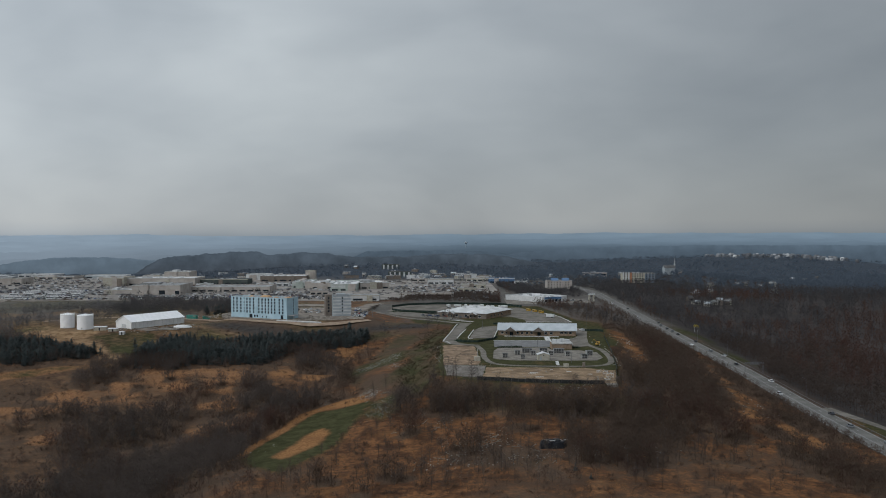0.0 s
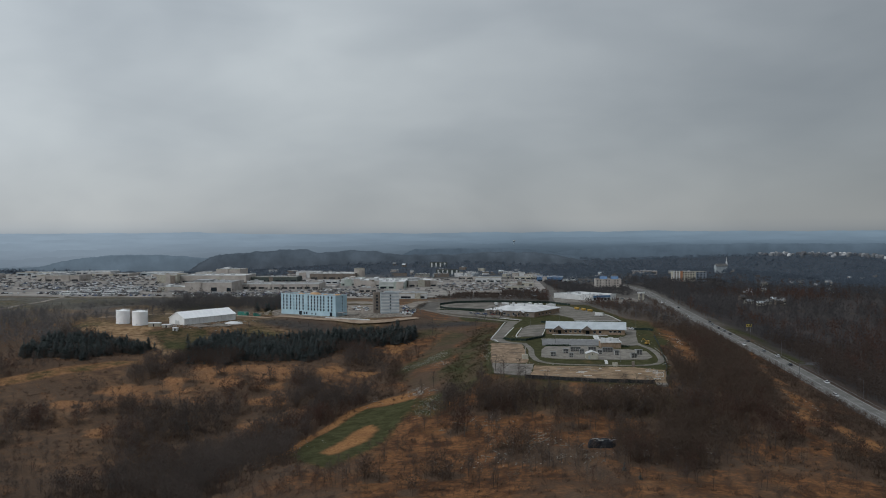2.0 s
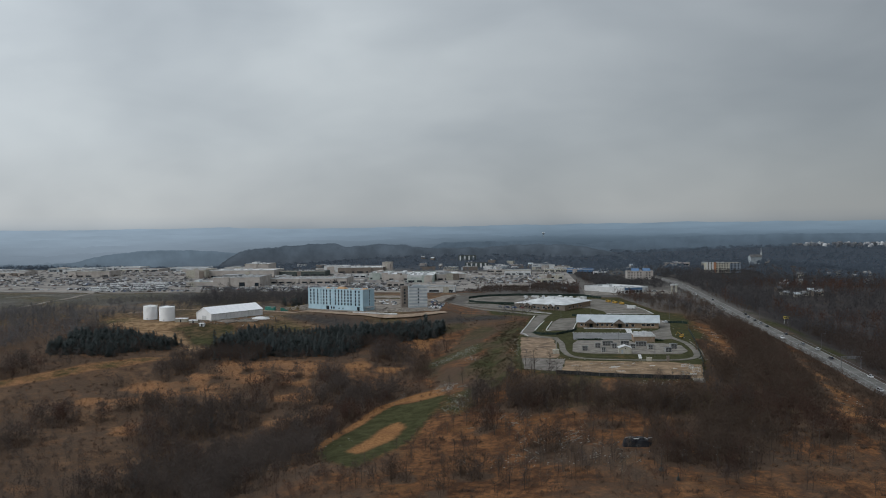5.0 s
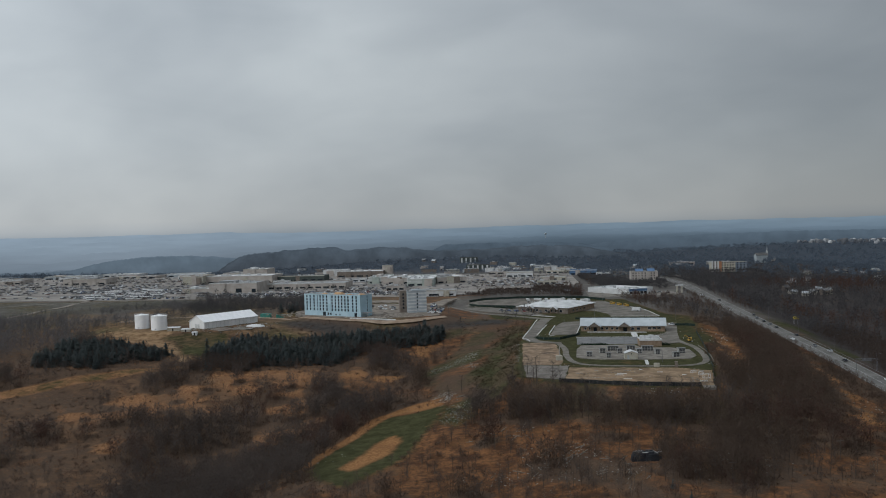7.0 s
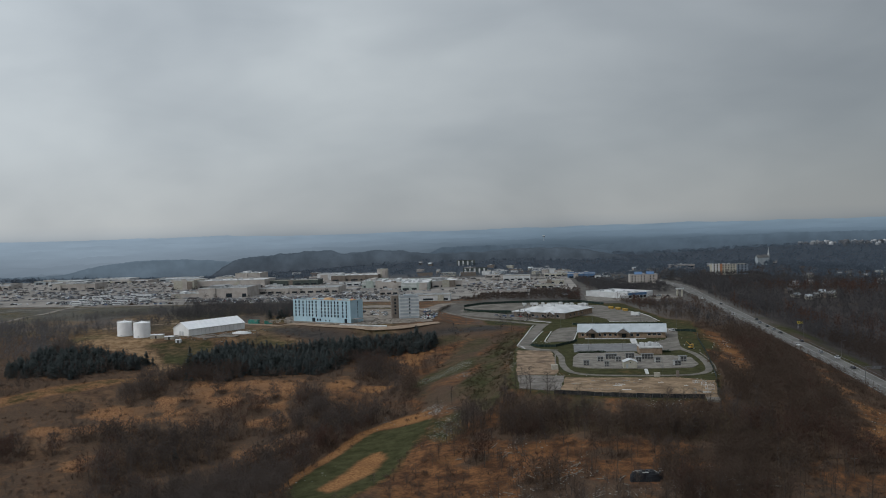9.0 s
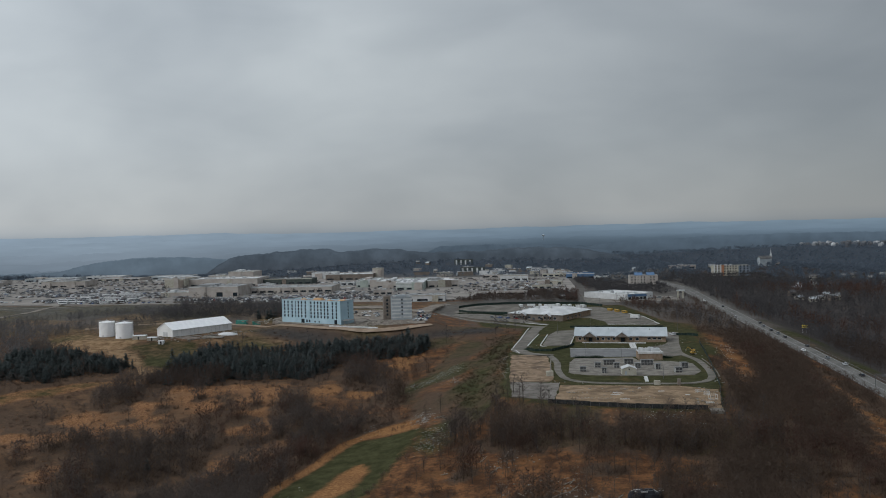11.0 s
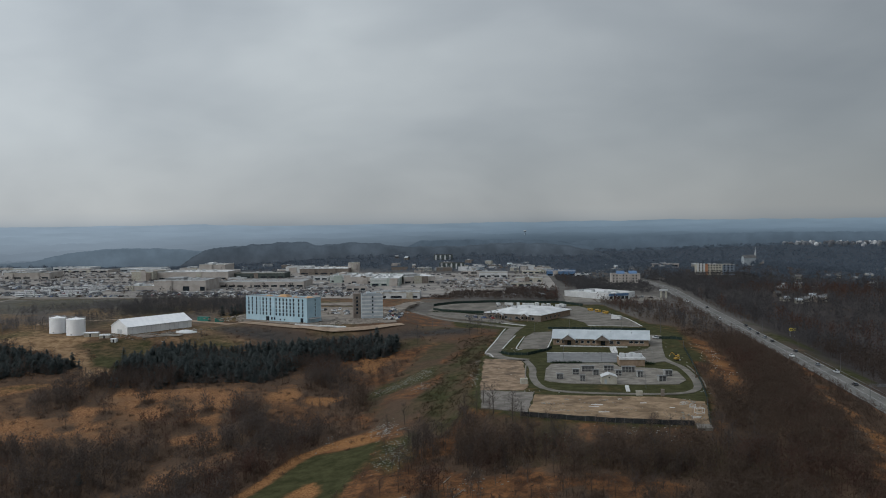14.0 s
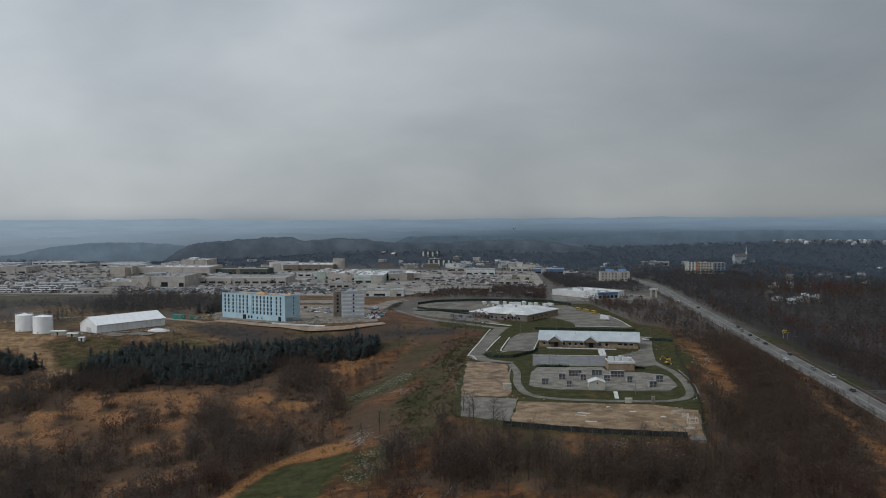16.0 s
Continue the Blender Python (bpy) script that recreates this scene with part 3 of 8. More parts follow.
    k = near(PAD, x, y, 4)
    back = np.clip((y - 728) / 14, 0, 1) * np.clip((30 - x) / 20, 0, 1)
    green, straw, dark, soil = np.maximum(green * (1 - 0.7 * k * back), k * (0.85 + 0.25 * fine) * (1 - 0.78 * back)), straw * (1 - k), dark * (1 - k) + k * back, np.maximum(soil, k * (0.1 * wob + 0.06 * back))
    k = np.clip((-195 - x) / 25, 0, 1) * np.clip((y - 665) / 25, 0, 1) * np.clip((885 - y) / 10, 0, 1)
    soil, green, dark = np.maximum(soil, k * np.clip(0.04 + 0.3 * wob + 0.2 * fine, 0, 1)), np.maximum(green * (1 - 0.5 * k), k * np.clip(0.22 + 0.4 * lumps(x, y, 23, 1.0), 0, 1)), np.maximum(dark, k)
    k = np.clip((y - 840) / 40, 0, 1) * np.clip((140 - x) / 40, 0, 1)
    straw = straw * (1 - 0.7 * k)
    return np.stack([straw, green, soil, dark], -1).clip(0, 1)


def ground_material():
    m = bpy.data.materials.new("rough_ground")
    m.use_nodes = True
    n, l = m.node_tree.nodes, m.node_tree.links
    b = n["Principled BSDF"]
    at = n.new("ShaderNodeAttribute")
    at.attribute_name = "cover"
    sp = n.new("ShaderNodeSeparateColor")
    l.new(at.outputs["Color"], sp.inputs[0])
    geo = n.new("ShaderNodeNewGeometry")

    def noise_at(scale, detail=5, rough=0.6):
        q = n.new("ShaderNodeTexNoise")
        q.inputs["Scale"].default_value, q.inputs["Detail"].default_value, q.inputs["Roughness"].default_value = scale, detail, rough
        l.new(geo.outputs["Position"], q.inputs[0])
        return q.outputs[0]

    broad, mid, fine = noise_at(0.045), noise_at(0.22, 6, 0.65), noise_at(1.3, 4)

    def mixed(a, bcol, fac):
        q = n.new("ShaderNodeMix")
        q.data_type = "RGBA"
        for s, c in (("A", a), ("B", bcol)):
            if isinstance(c, tuple):
                q.inputs[s].default_value = (*c, 1)
            else:
                l.new(c, q.inputs[s])
        l.new(fac, q.inputs["Factor"])
        return q.outputs["Result"]

    def sharpened(share, noise, soft=0.25):
        """The share of a cover, broken up by noise."""
        q = n.new("ShaderNodeMath")
        q.operation = "MULTIPLY_ADD"
        q.inputs[1].default_value = -1.0
        l.new(noise, q.inputs[0])
        l.new(share, q.inputs[2])
        r = n.new("ShaderNodeMapRange")
        r.inputs["From Min"].default_value, r.inputs["From Max"].default_value = -soft - 0.05, soft - 0.05
        l.new(q.outputs[0], r.inputs["Value"])
        return r.outputs[0]

    def stretch(noise, low=0.36, high=0.64):
        r = n.new("ShaderNodeMapRange")
        r.inputs["From Min"].default_value, r.inputs["From Max"].default_value = low, high
        l.new(noise, r.inputs["Value"])
        return r.outputs[0]

    patchy = noise_at(0.11, 9, 0.72)
    litter = mixed((0.066, 0.034, 0.020), (0.215, 0.102, 0.046), stretch(patchy, 0.42, 0.60))
    speck = n.new("ShaderNodeMath")
    speck.operation = "MULTIPLY"
    speck.inputs[1].default_value = 0.7
    l.new(stretch(noise_at(0.5, 6, 0.7), 0.46, 0.62), speck.inputs[0])
    litter = mixed(litter, (0.048, 0.031, 0.022), speck.outputs[0])
    straw = mixed((0.165, 0.078, 0.032), (0.325, 0.170, 0.076), stretch(fine))
    # the western meadow is paler and browner than the rust slope
    sw = n.new("ShaderNodeSeparateXYZ")
    l.new(geo.outputs["Position"], sw.inputs[0])
    west = n.new("ShaderNodeMapRange")
    west.inputs["From Min"].default_value, west.inputs["From Max"].default_value = -60, -130
    l.new(sw.outputs[0], west.inputs["Value"])
    litter = mixed(litter, mixed((0.066, 0.043, 0.030), (0.165, 0.100, 0.060), stretch(patchy, 0.40, 0.62)), west.outputs[0])
    straw = mixed(straw, mixed(mixed((0.120, 0.060, 0.032), (0.215, 0.108, 0.054), stretch(patchy, 0.42, 0.58)), (0.340, 0.185, 0.094), stretch(fine, 0.42, 0.66)), west.outputs[0])
    green = mixed((0.034, 0.036, 0.016), (0.066, 0.065, 0.031), stretch(mid))
    soil = mixed((0.150, 0.092, 0.050), (0.32, 0.215, 0.125), stretch(mid))
    dark = mixed((0.064, 0.044, 0.032), (0.112, 0.075, 0.052), stretch(fine))
    # the eastern woods' floor is grey-brown; northwards distance haze is put into the colour
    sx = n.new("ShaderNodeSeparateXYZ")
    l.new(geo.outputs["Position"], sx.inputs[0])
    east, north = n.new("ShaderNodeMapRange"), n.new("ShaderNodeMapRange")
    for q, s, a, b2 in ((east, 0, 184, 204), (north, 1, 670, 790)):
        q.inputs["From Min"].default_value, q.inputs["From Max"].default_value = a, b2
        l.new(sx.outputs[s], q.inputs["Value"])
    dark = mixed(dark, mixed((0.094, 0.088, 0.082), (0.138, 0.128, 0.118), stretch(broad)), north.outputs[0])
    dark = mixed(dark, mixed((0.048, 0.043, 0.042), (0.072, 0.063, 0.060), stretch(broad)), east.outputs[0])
    # blue tint growing from 1250 to 1600 m: haze painted into the ground
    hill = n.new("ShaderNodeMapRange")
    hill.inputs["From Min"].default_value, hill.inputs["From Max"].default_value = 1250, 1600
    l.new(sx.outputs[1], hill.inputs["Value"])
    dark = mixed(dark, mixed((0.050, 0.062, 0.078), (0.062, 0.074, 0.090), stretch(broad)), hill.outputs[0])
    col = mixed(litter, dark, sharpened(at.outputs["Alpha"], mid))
    col = mixed(col, straw, sharpened(sp.outputs[0], patchy))
    col = mixed(col, soil, sharpened(sp.outputs[2], broad, 0.35))
    col = mixed(col, green, sharpened(sp.outputs[1], mid, 0.3))
    # the darker band of bank below the building site
    dark_bank = n.new("ShaderNodeAttribute")
    dark_bank.attribute_name = "dark_bank"
    col = mixed(col, mixed((0.034, 0.032, 0.031), (0.062, 0.057, 0.053), stretch(mid)), dark_bank.outputs["Fac"])
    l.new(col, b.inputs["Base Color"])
    b.inputs["Roughness"].default_value, b.inputs["Specular IOR Level"].default_value = 0.95, 0.03
    bp = n.new("ShaderNodeBump")
    bp.inputs["Strength"].default_value, bp.inputs["Distance"].default_value = 0.6, 0.5
    l.new(mid, bp.inputs["Height"])
    l.new(bp.outputs[0], b.inputs["Normal"])
    return m


def build_ground():
    xs = np.concatenate([np.linspace(-4600, -700, 30), np.arange(-660, -340, 16), np.arange(-330, 260, 3.0), np.arange(262, 760, 12), np.linspace(800, 4600, 30)])
    ys = np.concatenate([np.linspace(-1500, 190, 20), np.arange(205, 720, 3.0), np.arange(724, 1300, 8), np.linspace(1310, 4800, 70)])
    gx, gy = np.meshgrid(xs, ys)
    gz = heights(gx, gy)
    ny, nx = gx.shape
    idx = np.arange(nx * ny).reshape(ny, nx)
    a, b, c, d = (q.ravel() for q in (idx[:-1, :-1], idx[:-1, 1:], idx[1:, 1:], idx[1:, :-1]))
    tris = np.concatenate([np.stack([a, b, c], 1), np.stack([a, c, d], 1)])
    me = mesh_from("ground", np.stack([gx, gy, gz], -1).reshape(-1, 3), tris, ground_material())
    cov = cover(gx.ravel(), gy.ravel())
    at = me.color_attributes.new("cover", "FLOAT_COLOR", "POINT")
    at.data.foreach_set("color", cov.astype(np.float32).ravel())
    dark_bank = me.attributes.new("dark_bank", "FLOAT", "POINT")
    dark_bank.data.foreach_set("value", (near(DARK_BANK, gx.ravel(), gy.ravel(), 9) * (0.85 + 0.3 * lumps(gx.ravel(), gy.ravel(), 9))).clip(0, 1).astype(np.float32))
    me.polygons.foreach_set("use_smooth", np.ones(len(tris), bool))
    return tagged(new("ground", me), "rolling ground with rust litter, straw grass and brush", "ground", kind="structure")


build_ground()


# haze colours that the far ridges give off, west and east
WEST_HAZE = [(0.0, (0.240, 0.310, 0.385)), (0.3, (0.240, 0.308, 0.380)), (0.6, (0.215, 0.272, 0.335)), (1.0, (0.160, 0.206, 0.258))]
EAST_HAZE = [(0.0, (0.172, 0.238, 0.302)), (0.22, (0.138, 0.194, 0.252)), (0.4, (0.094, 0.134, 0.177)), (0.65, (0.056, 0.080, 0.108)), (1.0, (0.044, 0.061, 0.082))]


def backdrop(name, radius, low, tops, tone, seed, rough, hazes=(WEST_HAZE, EAST_HAZE), woody=0.0):
    """A far ridge as part of a wide ring, glowing in painted haze colours; tops: heights along its bearing, in even
    steps; tone: darker than the haze.
    """
    m = bpy.data.materials.new("far_haze_" + name)
    m.use_nodes = True
    n, l = m.node_tree.nodes, m.node_tree.links
    n.clear()
    geo, nz = n.new("ShaderNodeNewGeometry"), n.new("ShaderNodeTexNoise")
    mp = n.new("ShaderNodeMapping")
    mp.inputs["Scale"].default_value = (0.005, 0.005, 0.035)
    l.new(geo.outputs["Position"], mp.inputs[0])
    nz.inputs["Scale"].default_value, nz.inputs["Detail"].default_value = 1.0, 8
    l.new(mp.outputs[0], nz.inputs[0])
    sx = n.new("ShaderNodeSeparateXYZ")
    l.new(geo.outputs["Position"], sx.inputs[0])

    def ranged(value, a, b, c=0.0, d=1.0):
        r = n.new("ShaderNodeMapRange")
        for s, v in (("From Min", a), ("From Max", b), ("To Min", c), ("To Max", d)):
            r.inputs[s].default_value = v
        l.new(value, r.inputs["Value"])
        return r.outputs[0]

    # haze painted into the glow: a colour ramp by height up to eye level
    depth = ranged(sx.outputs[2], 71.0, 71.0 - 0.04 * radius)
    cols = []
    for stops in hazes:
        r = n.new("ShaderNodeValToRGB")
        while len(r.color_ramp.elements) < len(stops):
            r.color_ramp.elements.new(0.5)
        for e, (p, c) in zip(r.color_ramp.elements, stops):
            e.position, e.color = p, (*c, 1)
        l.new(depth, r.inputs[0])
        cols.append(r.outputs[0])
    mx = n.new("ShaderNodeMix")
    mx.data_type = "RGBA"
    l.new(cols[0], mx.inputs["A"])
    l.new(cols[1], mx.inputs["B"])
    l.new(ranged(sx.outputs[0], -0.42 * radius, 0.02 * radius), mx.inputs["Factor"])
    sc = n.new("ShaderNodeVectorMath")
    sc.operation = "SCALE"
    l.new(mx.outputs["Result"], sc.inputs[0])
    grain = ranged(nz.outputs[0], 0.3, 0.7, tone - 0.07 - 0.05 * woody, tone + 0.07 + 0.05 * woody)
    if woody:
        # a fine mottle painted into the glow shows crowns on the nearer ridges
        fz, mul = n.new("ShaderNodeTexNoise"), n.new("ShaderNodeMath")
        fz.inputs["Scale"].default_value, fz.inputs["Detail"].default_value, fz.inputs["Roughness"].default_value = 0.028, 8, 0.65
        l.new(geo.outputs["Position"], fz.inputs[0])
        mul.operation = "MULTIPLY"
        l.new(grain, mul.inputs[0])
        l.new(ranged(fz.outputs[0], 0.34, 0.66, 1 - 0.30 * woody, 1 + 0.10 * woody), mul.inputs[1])
        grain = mul.outputs[0]
    l.new(grain, sc.inputs["Scale"])
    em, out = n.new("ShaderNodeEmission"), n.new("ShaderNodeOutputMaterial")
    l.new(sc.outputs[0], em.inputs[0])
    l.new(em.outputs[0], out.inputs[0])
    rng = np.random.RandomState(seed)
    cells = 1600 if woody else 500
    ang = np.radians(np.linspace(-62, 62, cells))
    top = np.interp(np.linspace(0, 1, cells), np.linspace(0, 1, len(tops)), tops)
    if woody:
        # a skyline of crowns
        crowns = np.convolve(rng.rand(cells), np.ones(5) / 5, "same") + 0.5 * rng.rand(cells)
        top = top + rough * (np.sin(ang * 90 + seed) * 0.3 + np.sin(ang * 243 + 2 * seed) * 0.3) + 3.2 * crowns - 2.5
    else:
        f = np.cumsum(rng.randn(cells))
        f = (f - np.convolve(f, np.ones(81) / 81, "same")) * 0.35
        f[:45], f[-45:] = 0, 0
        top = top + rough * (np.sin(ang * 60 + seed) * 0.5 + np.sin(ang * 143 + 2 * seed) * 0.3 + rng.randn(cells) * 0.25) + 0.6 * rough * f
    deep = 160
    rows = [(radius, low + 0 * top), (radius, top), (radius + deep, top - 1), (radius + deep, low + 0 * top)]
    co = np.concatenate([np.stack([r * np.sin(ang), r * np.cos(ang), z], -1) for r, z in rows])
    k = np.arange(cells - 1)
    tris = []
    for r in range(3):
        o, p = r * cells, (r + 1) * cells
        tris += [np.stack([o + k, o + k + 1, p + k + 1], 1), np.stack([o + k, p + k + 1, p + k], 1)]
    me = mesh_from(name, co, np.concatenate(tris), m)
    return tagged(new(name, me), "blue-grey far ridge at the horizon, glowing with painted haze", "backdrop", kind="structure")


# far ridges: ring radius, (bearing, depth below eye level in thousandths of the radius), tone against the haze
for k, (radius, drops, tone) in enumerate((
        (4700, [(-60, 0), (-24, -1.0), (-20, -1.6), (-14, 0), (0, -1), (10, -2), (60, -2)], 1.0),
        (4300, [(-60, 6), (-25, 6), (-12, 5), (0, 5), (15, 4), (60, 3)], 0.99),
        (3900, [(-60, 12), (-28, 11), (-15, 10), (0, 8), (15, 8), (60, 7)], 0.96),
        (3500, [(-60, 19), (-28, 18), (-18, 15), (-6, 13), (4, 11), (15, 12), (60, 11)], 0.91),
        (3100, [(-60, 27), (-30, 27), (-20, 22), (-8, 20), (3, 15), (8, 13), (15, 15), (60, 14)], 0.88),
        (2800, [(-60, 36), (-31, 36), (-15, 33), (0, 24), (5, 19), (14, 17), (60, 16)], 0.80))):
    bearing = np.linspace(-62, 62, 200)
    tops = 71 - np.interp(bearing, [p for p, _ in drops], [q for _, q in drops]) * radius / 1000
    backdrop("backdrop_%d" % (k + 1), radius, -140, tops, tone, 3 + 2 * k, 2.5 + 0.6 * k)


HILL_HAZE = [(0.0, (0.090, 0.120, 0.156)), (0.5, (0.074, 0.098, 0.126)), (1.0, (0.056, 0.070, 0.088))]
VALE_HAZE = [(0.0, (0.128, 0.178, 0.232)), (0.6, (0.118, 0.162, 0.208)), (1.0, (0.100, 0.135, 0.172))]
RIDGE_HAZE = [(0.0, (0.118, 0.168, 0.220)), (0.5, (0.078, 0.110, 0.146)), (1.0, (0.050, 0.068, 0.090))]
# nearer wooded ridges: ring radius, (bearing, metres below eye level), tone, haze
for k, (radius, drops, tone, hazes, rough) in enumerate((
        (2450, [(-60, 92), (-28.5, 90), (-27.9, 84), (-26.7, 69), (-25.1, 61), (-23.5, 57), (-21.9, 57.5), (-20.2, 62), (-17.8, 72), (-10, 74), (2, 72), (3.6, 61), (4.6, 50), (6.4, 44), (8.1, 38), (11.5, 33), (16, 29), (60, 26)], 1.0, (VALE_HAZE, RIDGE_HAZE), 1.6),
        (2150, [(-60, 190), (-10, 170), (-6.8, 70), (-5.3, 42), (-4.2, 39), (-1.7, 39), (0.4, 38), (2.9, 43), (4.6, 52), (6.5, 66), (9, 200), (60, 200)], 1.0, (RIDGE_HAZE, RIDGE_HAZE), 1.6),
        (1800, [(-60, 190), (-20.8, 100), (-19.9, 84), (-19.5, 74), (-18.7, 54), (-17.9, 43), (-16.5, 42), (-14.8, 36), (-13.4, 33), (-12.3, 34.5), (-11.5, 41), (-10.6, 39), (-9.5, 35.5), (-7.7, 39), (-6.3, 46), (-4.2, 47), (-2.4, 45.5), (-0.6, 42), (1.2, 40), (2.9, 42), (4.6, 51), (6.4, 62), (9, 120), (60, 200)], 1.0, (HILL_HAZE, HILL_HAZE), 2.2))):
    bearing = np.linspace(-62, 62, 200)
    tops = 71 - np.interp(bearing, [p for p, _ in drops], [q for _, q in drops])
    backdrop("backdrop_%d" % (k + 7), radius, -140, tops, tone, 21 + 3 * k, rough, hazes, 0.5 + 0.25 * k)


# ---- roads and paved ground ----
def ribbon(name, pts, width, material, label, lift=0.12, step=8.0, parent=None, kind="structure", flat=None, thick=0.3):
    """A strip of paving with real edges that follows the ground along a line."""
    p = [Vector((x, y)) for x, y in pts]
    line = []
    for k in range(len(p) - 1):
        p0, p1, p2, p3 = p[max(k - 1, 0)], p[k], p[k + 1], p[min(k + 2, len(p) - 1)]
        n = max(2, int((p2 - p1).length / step))
        for i in range(n):
            t = i / n
            line.append(0.5 * ((2 * p1) + (p2 - p0) * t + (2 * p0 - 5 * p1 + 4 * p2 - p3) * t * t + (3 * p1 - p0 - 3 * p2 + p3) * t ** 3))
    line.append(p[-1])
    bm = bmesh.new()
    prev = None
    for k, c in enumerate(line):
        d = (line[min(k + 1, len(line) - 1)] - line[max(k - 1, 0)]).normalized()
        s = Vector((-d.y, d.x)) * width / 2
        a, b = c + s, c - s
        za, zb = (flat, flat) if flat is not None else (max(hz(a.x, a.y), hz(c.x, c.y) - 0.3), max(hz(b.x, b.y), hz(c.x, c.y) - 0.3))
        row = [bm.verts.new(v) for v in ((a.x, a.y, za + lift - thick), (a.x, a.y, za + lift), (b.x, b.y, zb + lift), (b.x, b.y, zb + lift - thick))]
        if prev:
            for i in range(3):
                bm.faces.new((prev[i], prev[i + 1], row[i + 1], row[i]))
        prev = row
    bmesh.ops.recalc_face_normals(bm, faces=bm.faces[:])
    ob = part(name, bm, material, parent, label)
    return tagged(ob, category="" if parent else "road", kind="" if parent else kind)


def slab(name, poly, z0, z1, material, label, category, kind="structure"):
    bm = prism(bmesh.new(), poly, z0, z1)
    bmesh.ops.recalc_face_normals(bm, faces=bm.faces[:])
    return tagged(part(name, bm, material, None, label), category=category, kind=kind)


def draped(name, poly, material, label, lift=0.3, step=4.0):
    """A paved plot that follows the slope of the ground."""
    bm = bmesh.new()
    bm.faces.new([bm.verts.new((px, py, 0)) for px, py in poly])
    for axis in (0, 1):
        lo, hi = min(p[axis] for p in poly), max(p[axis] for p in poly)
        for k in range(1, int((hi - lo) / step) + 1):
            co, no = Vector((0, 0, 0)), Vector((0, 0, 0))
            co[axis], no[axis] = lo + k * step, 1
            bmesh.ops.bisect_plane(bm, geom=bm.verts[:] + bm.edges[:] + bm.faces[:], plane_co=co, plane_no=no)
    bmesh.ops.recalc_face_normals(bm, faces=bm.faces[:])
    if bm.faces[:][0].normal.z < 0:
        bmesh.ops.reverse_faces(bm, faces=bm.faces[:])
    z = heights(np.array([v.co.x for v in bm.verts]), np.array([v.co.y for v in bm.verts]))
    for v, h in zip(bm.verts, z):
        v.co.z = h + lift
    rim = [e for e in bm.edges if e.is_boundary]
    down = bmesh.ops.extrude_edge_only(bm, edges=rim)["geom"]
    for v in down:
        if isinstance(v, bmesh.types.BMVert):
            v.co.z -= 0.9
    return tagged(part(name, bm, material, None, label), category="pavement", kind="structure")


def highway():
    ys = np.arange(150, 1210, 10.0)
    rx, rz = road_line(ys)
    bm, prev = bmesh.new(), None
    for x, y, z in zip(rx, ys, rz):
        row = [bm.verts.new(v) for v in ((x - 5.4, y, z - 0.3), (x - 5.4, y, z + 0.25), (x + 7.4, y, z + 0.25), (x + 7.4, y, z - 0.3))]
        if prev:
            for i in range(3):
                bm.faces.new((prev[i], prev[i + 1], row[i + 1], row[i]))
        prev = row
    road = tagged(part("road_highway", bm, M_HIGHWAY, None, "worn grey asphalt highway through woods"), category="road", kind="structure")
    for off, wide, dash in ((-4.8, 0.12, 0), (6.8, 0.16, 0), (-1.9, 0.09, 1), (3.9, 0.09, 1), (0.7, 0.09, 0), (1.3, 0.09, 0)):
        bm = bmesh.new()
        for k in range(len(ys) - 1):
            if dash and k % 2:
                continue
            a, b = (rx[k] + off, ys[k], rz[k]), (rx[k + 1] + off, ys[k + 1], rz[k + 1])
            e = 0.4 if dash else 1.0
            b = tuple(p + (q - p) * e for p, q in zip(a, b))
            v = [bm.verts.new((p[0] + s, p[1], p[2] + 0.262)) for p, s in ((a, -wide), (a, wide), (b, wide), (b, -wide))]
            bm.faces.new(v)
        part("lane_marking", bm, M_PAINT, road, "white painted road line")
    for side in (9.2,):
        bm = bmesh.new()
        for k in range(len(ys) - 1):
            if ys[k] < 260 or ys[k] > 640:
                continue
            for zz in (0.75,):
                a, b = Vector((rx[k] + side, ys[k], rz[k] + zz)), Vector((rx[k + 1] + side, ys[k + 1], rz[k + 1] + zz))
                tube(bm, a, b, 0.12, 0.12, 4)
                tube(bm, a - Vector((0, 0, 1.0)), a, 0.09, 0.09, 4)
        part("guard_rail", bm, M_POLE, road, "galvanised steel guard rail")
    return road


highway()
ribbon("road_ramp", [(193, 440), (205, 400), (226, 350), (262, 290)], 7, M_ASPH, "grey asphalt slip road curving into the woods", 0.2)
ribbon("road_terrace", [(-330, 708), (-262, 744), (-205, 722), (-180, 704), (-122, 672), (-90, 674), (-60, 688)], 6.5, M_TRACK, "tan dirt track along the edge of the building site", 0.15, 5.0, thick=0.1)
ribbon("road_field", [(-456, 740), (-446, 775), (-446, 835), (-450, 897)], 5, M_SITE, "pale gravel road across the fields", 0.3)
ribbon("road_field_upper", [(-518, 837), (-485, 852), (-443, 862), (-401, 874)], 6, M_ASPH, "grey road along the foot of the car parks", 0.3)
ribbon("kerb_site", [(-133, 682), (-122, 676), (-112, 674.6), (-97, 675.2)], 1.3, M_KERB, "pale stacked slabs at the site's edge", 0.7, thick=0.8)
ribbon("road_hall", [(13, 672), (16, 692), (6, 704), (-16, 727), (-36, 745), (-49, 766), (-62, 793), (-70, 809), (-70, 827), (-62, 845)], 6.5, M_ASPH, "grey asphalt drive curving past the hall", 0.2)
ribbon("road_gate", [(18, 700), (15, 688), (12, 668), (8, 632), (4.5, 600), (3, 582), (6, 567), (13, 560), (21, 556)], 8.0, M_ASPH, "grey asphalt lane to the compound", 0.14, flat=0.0)
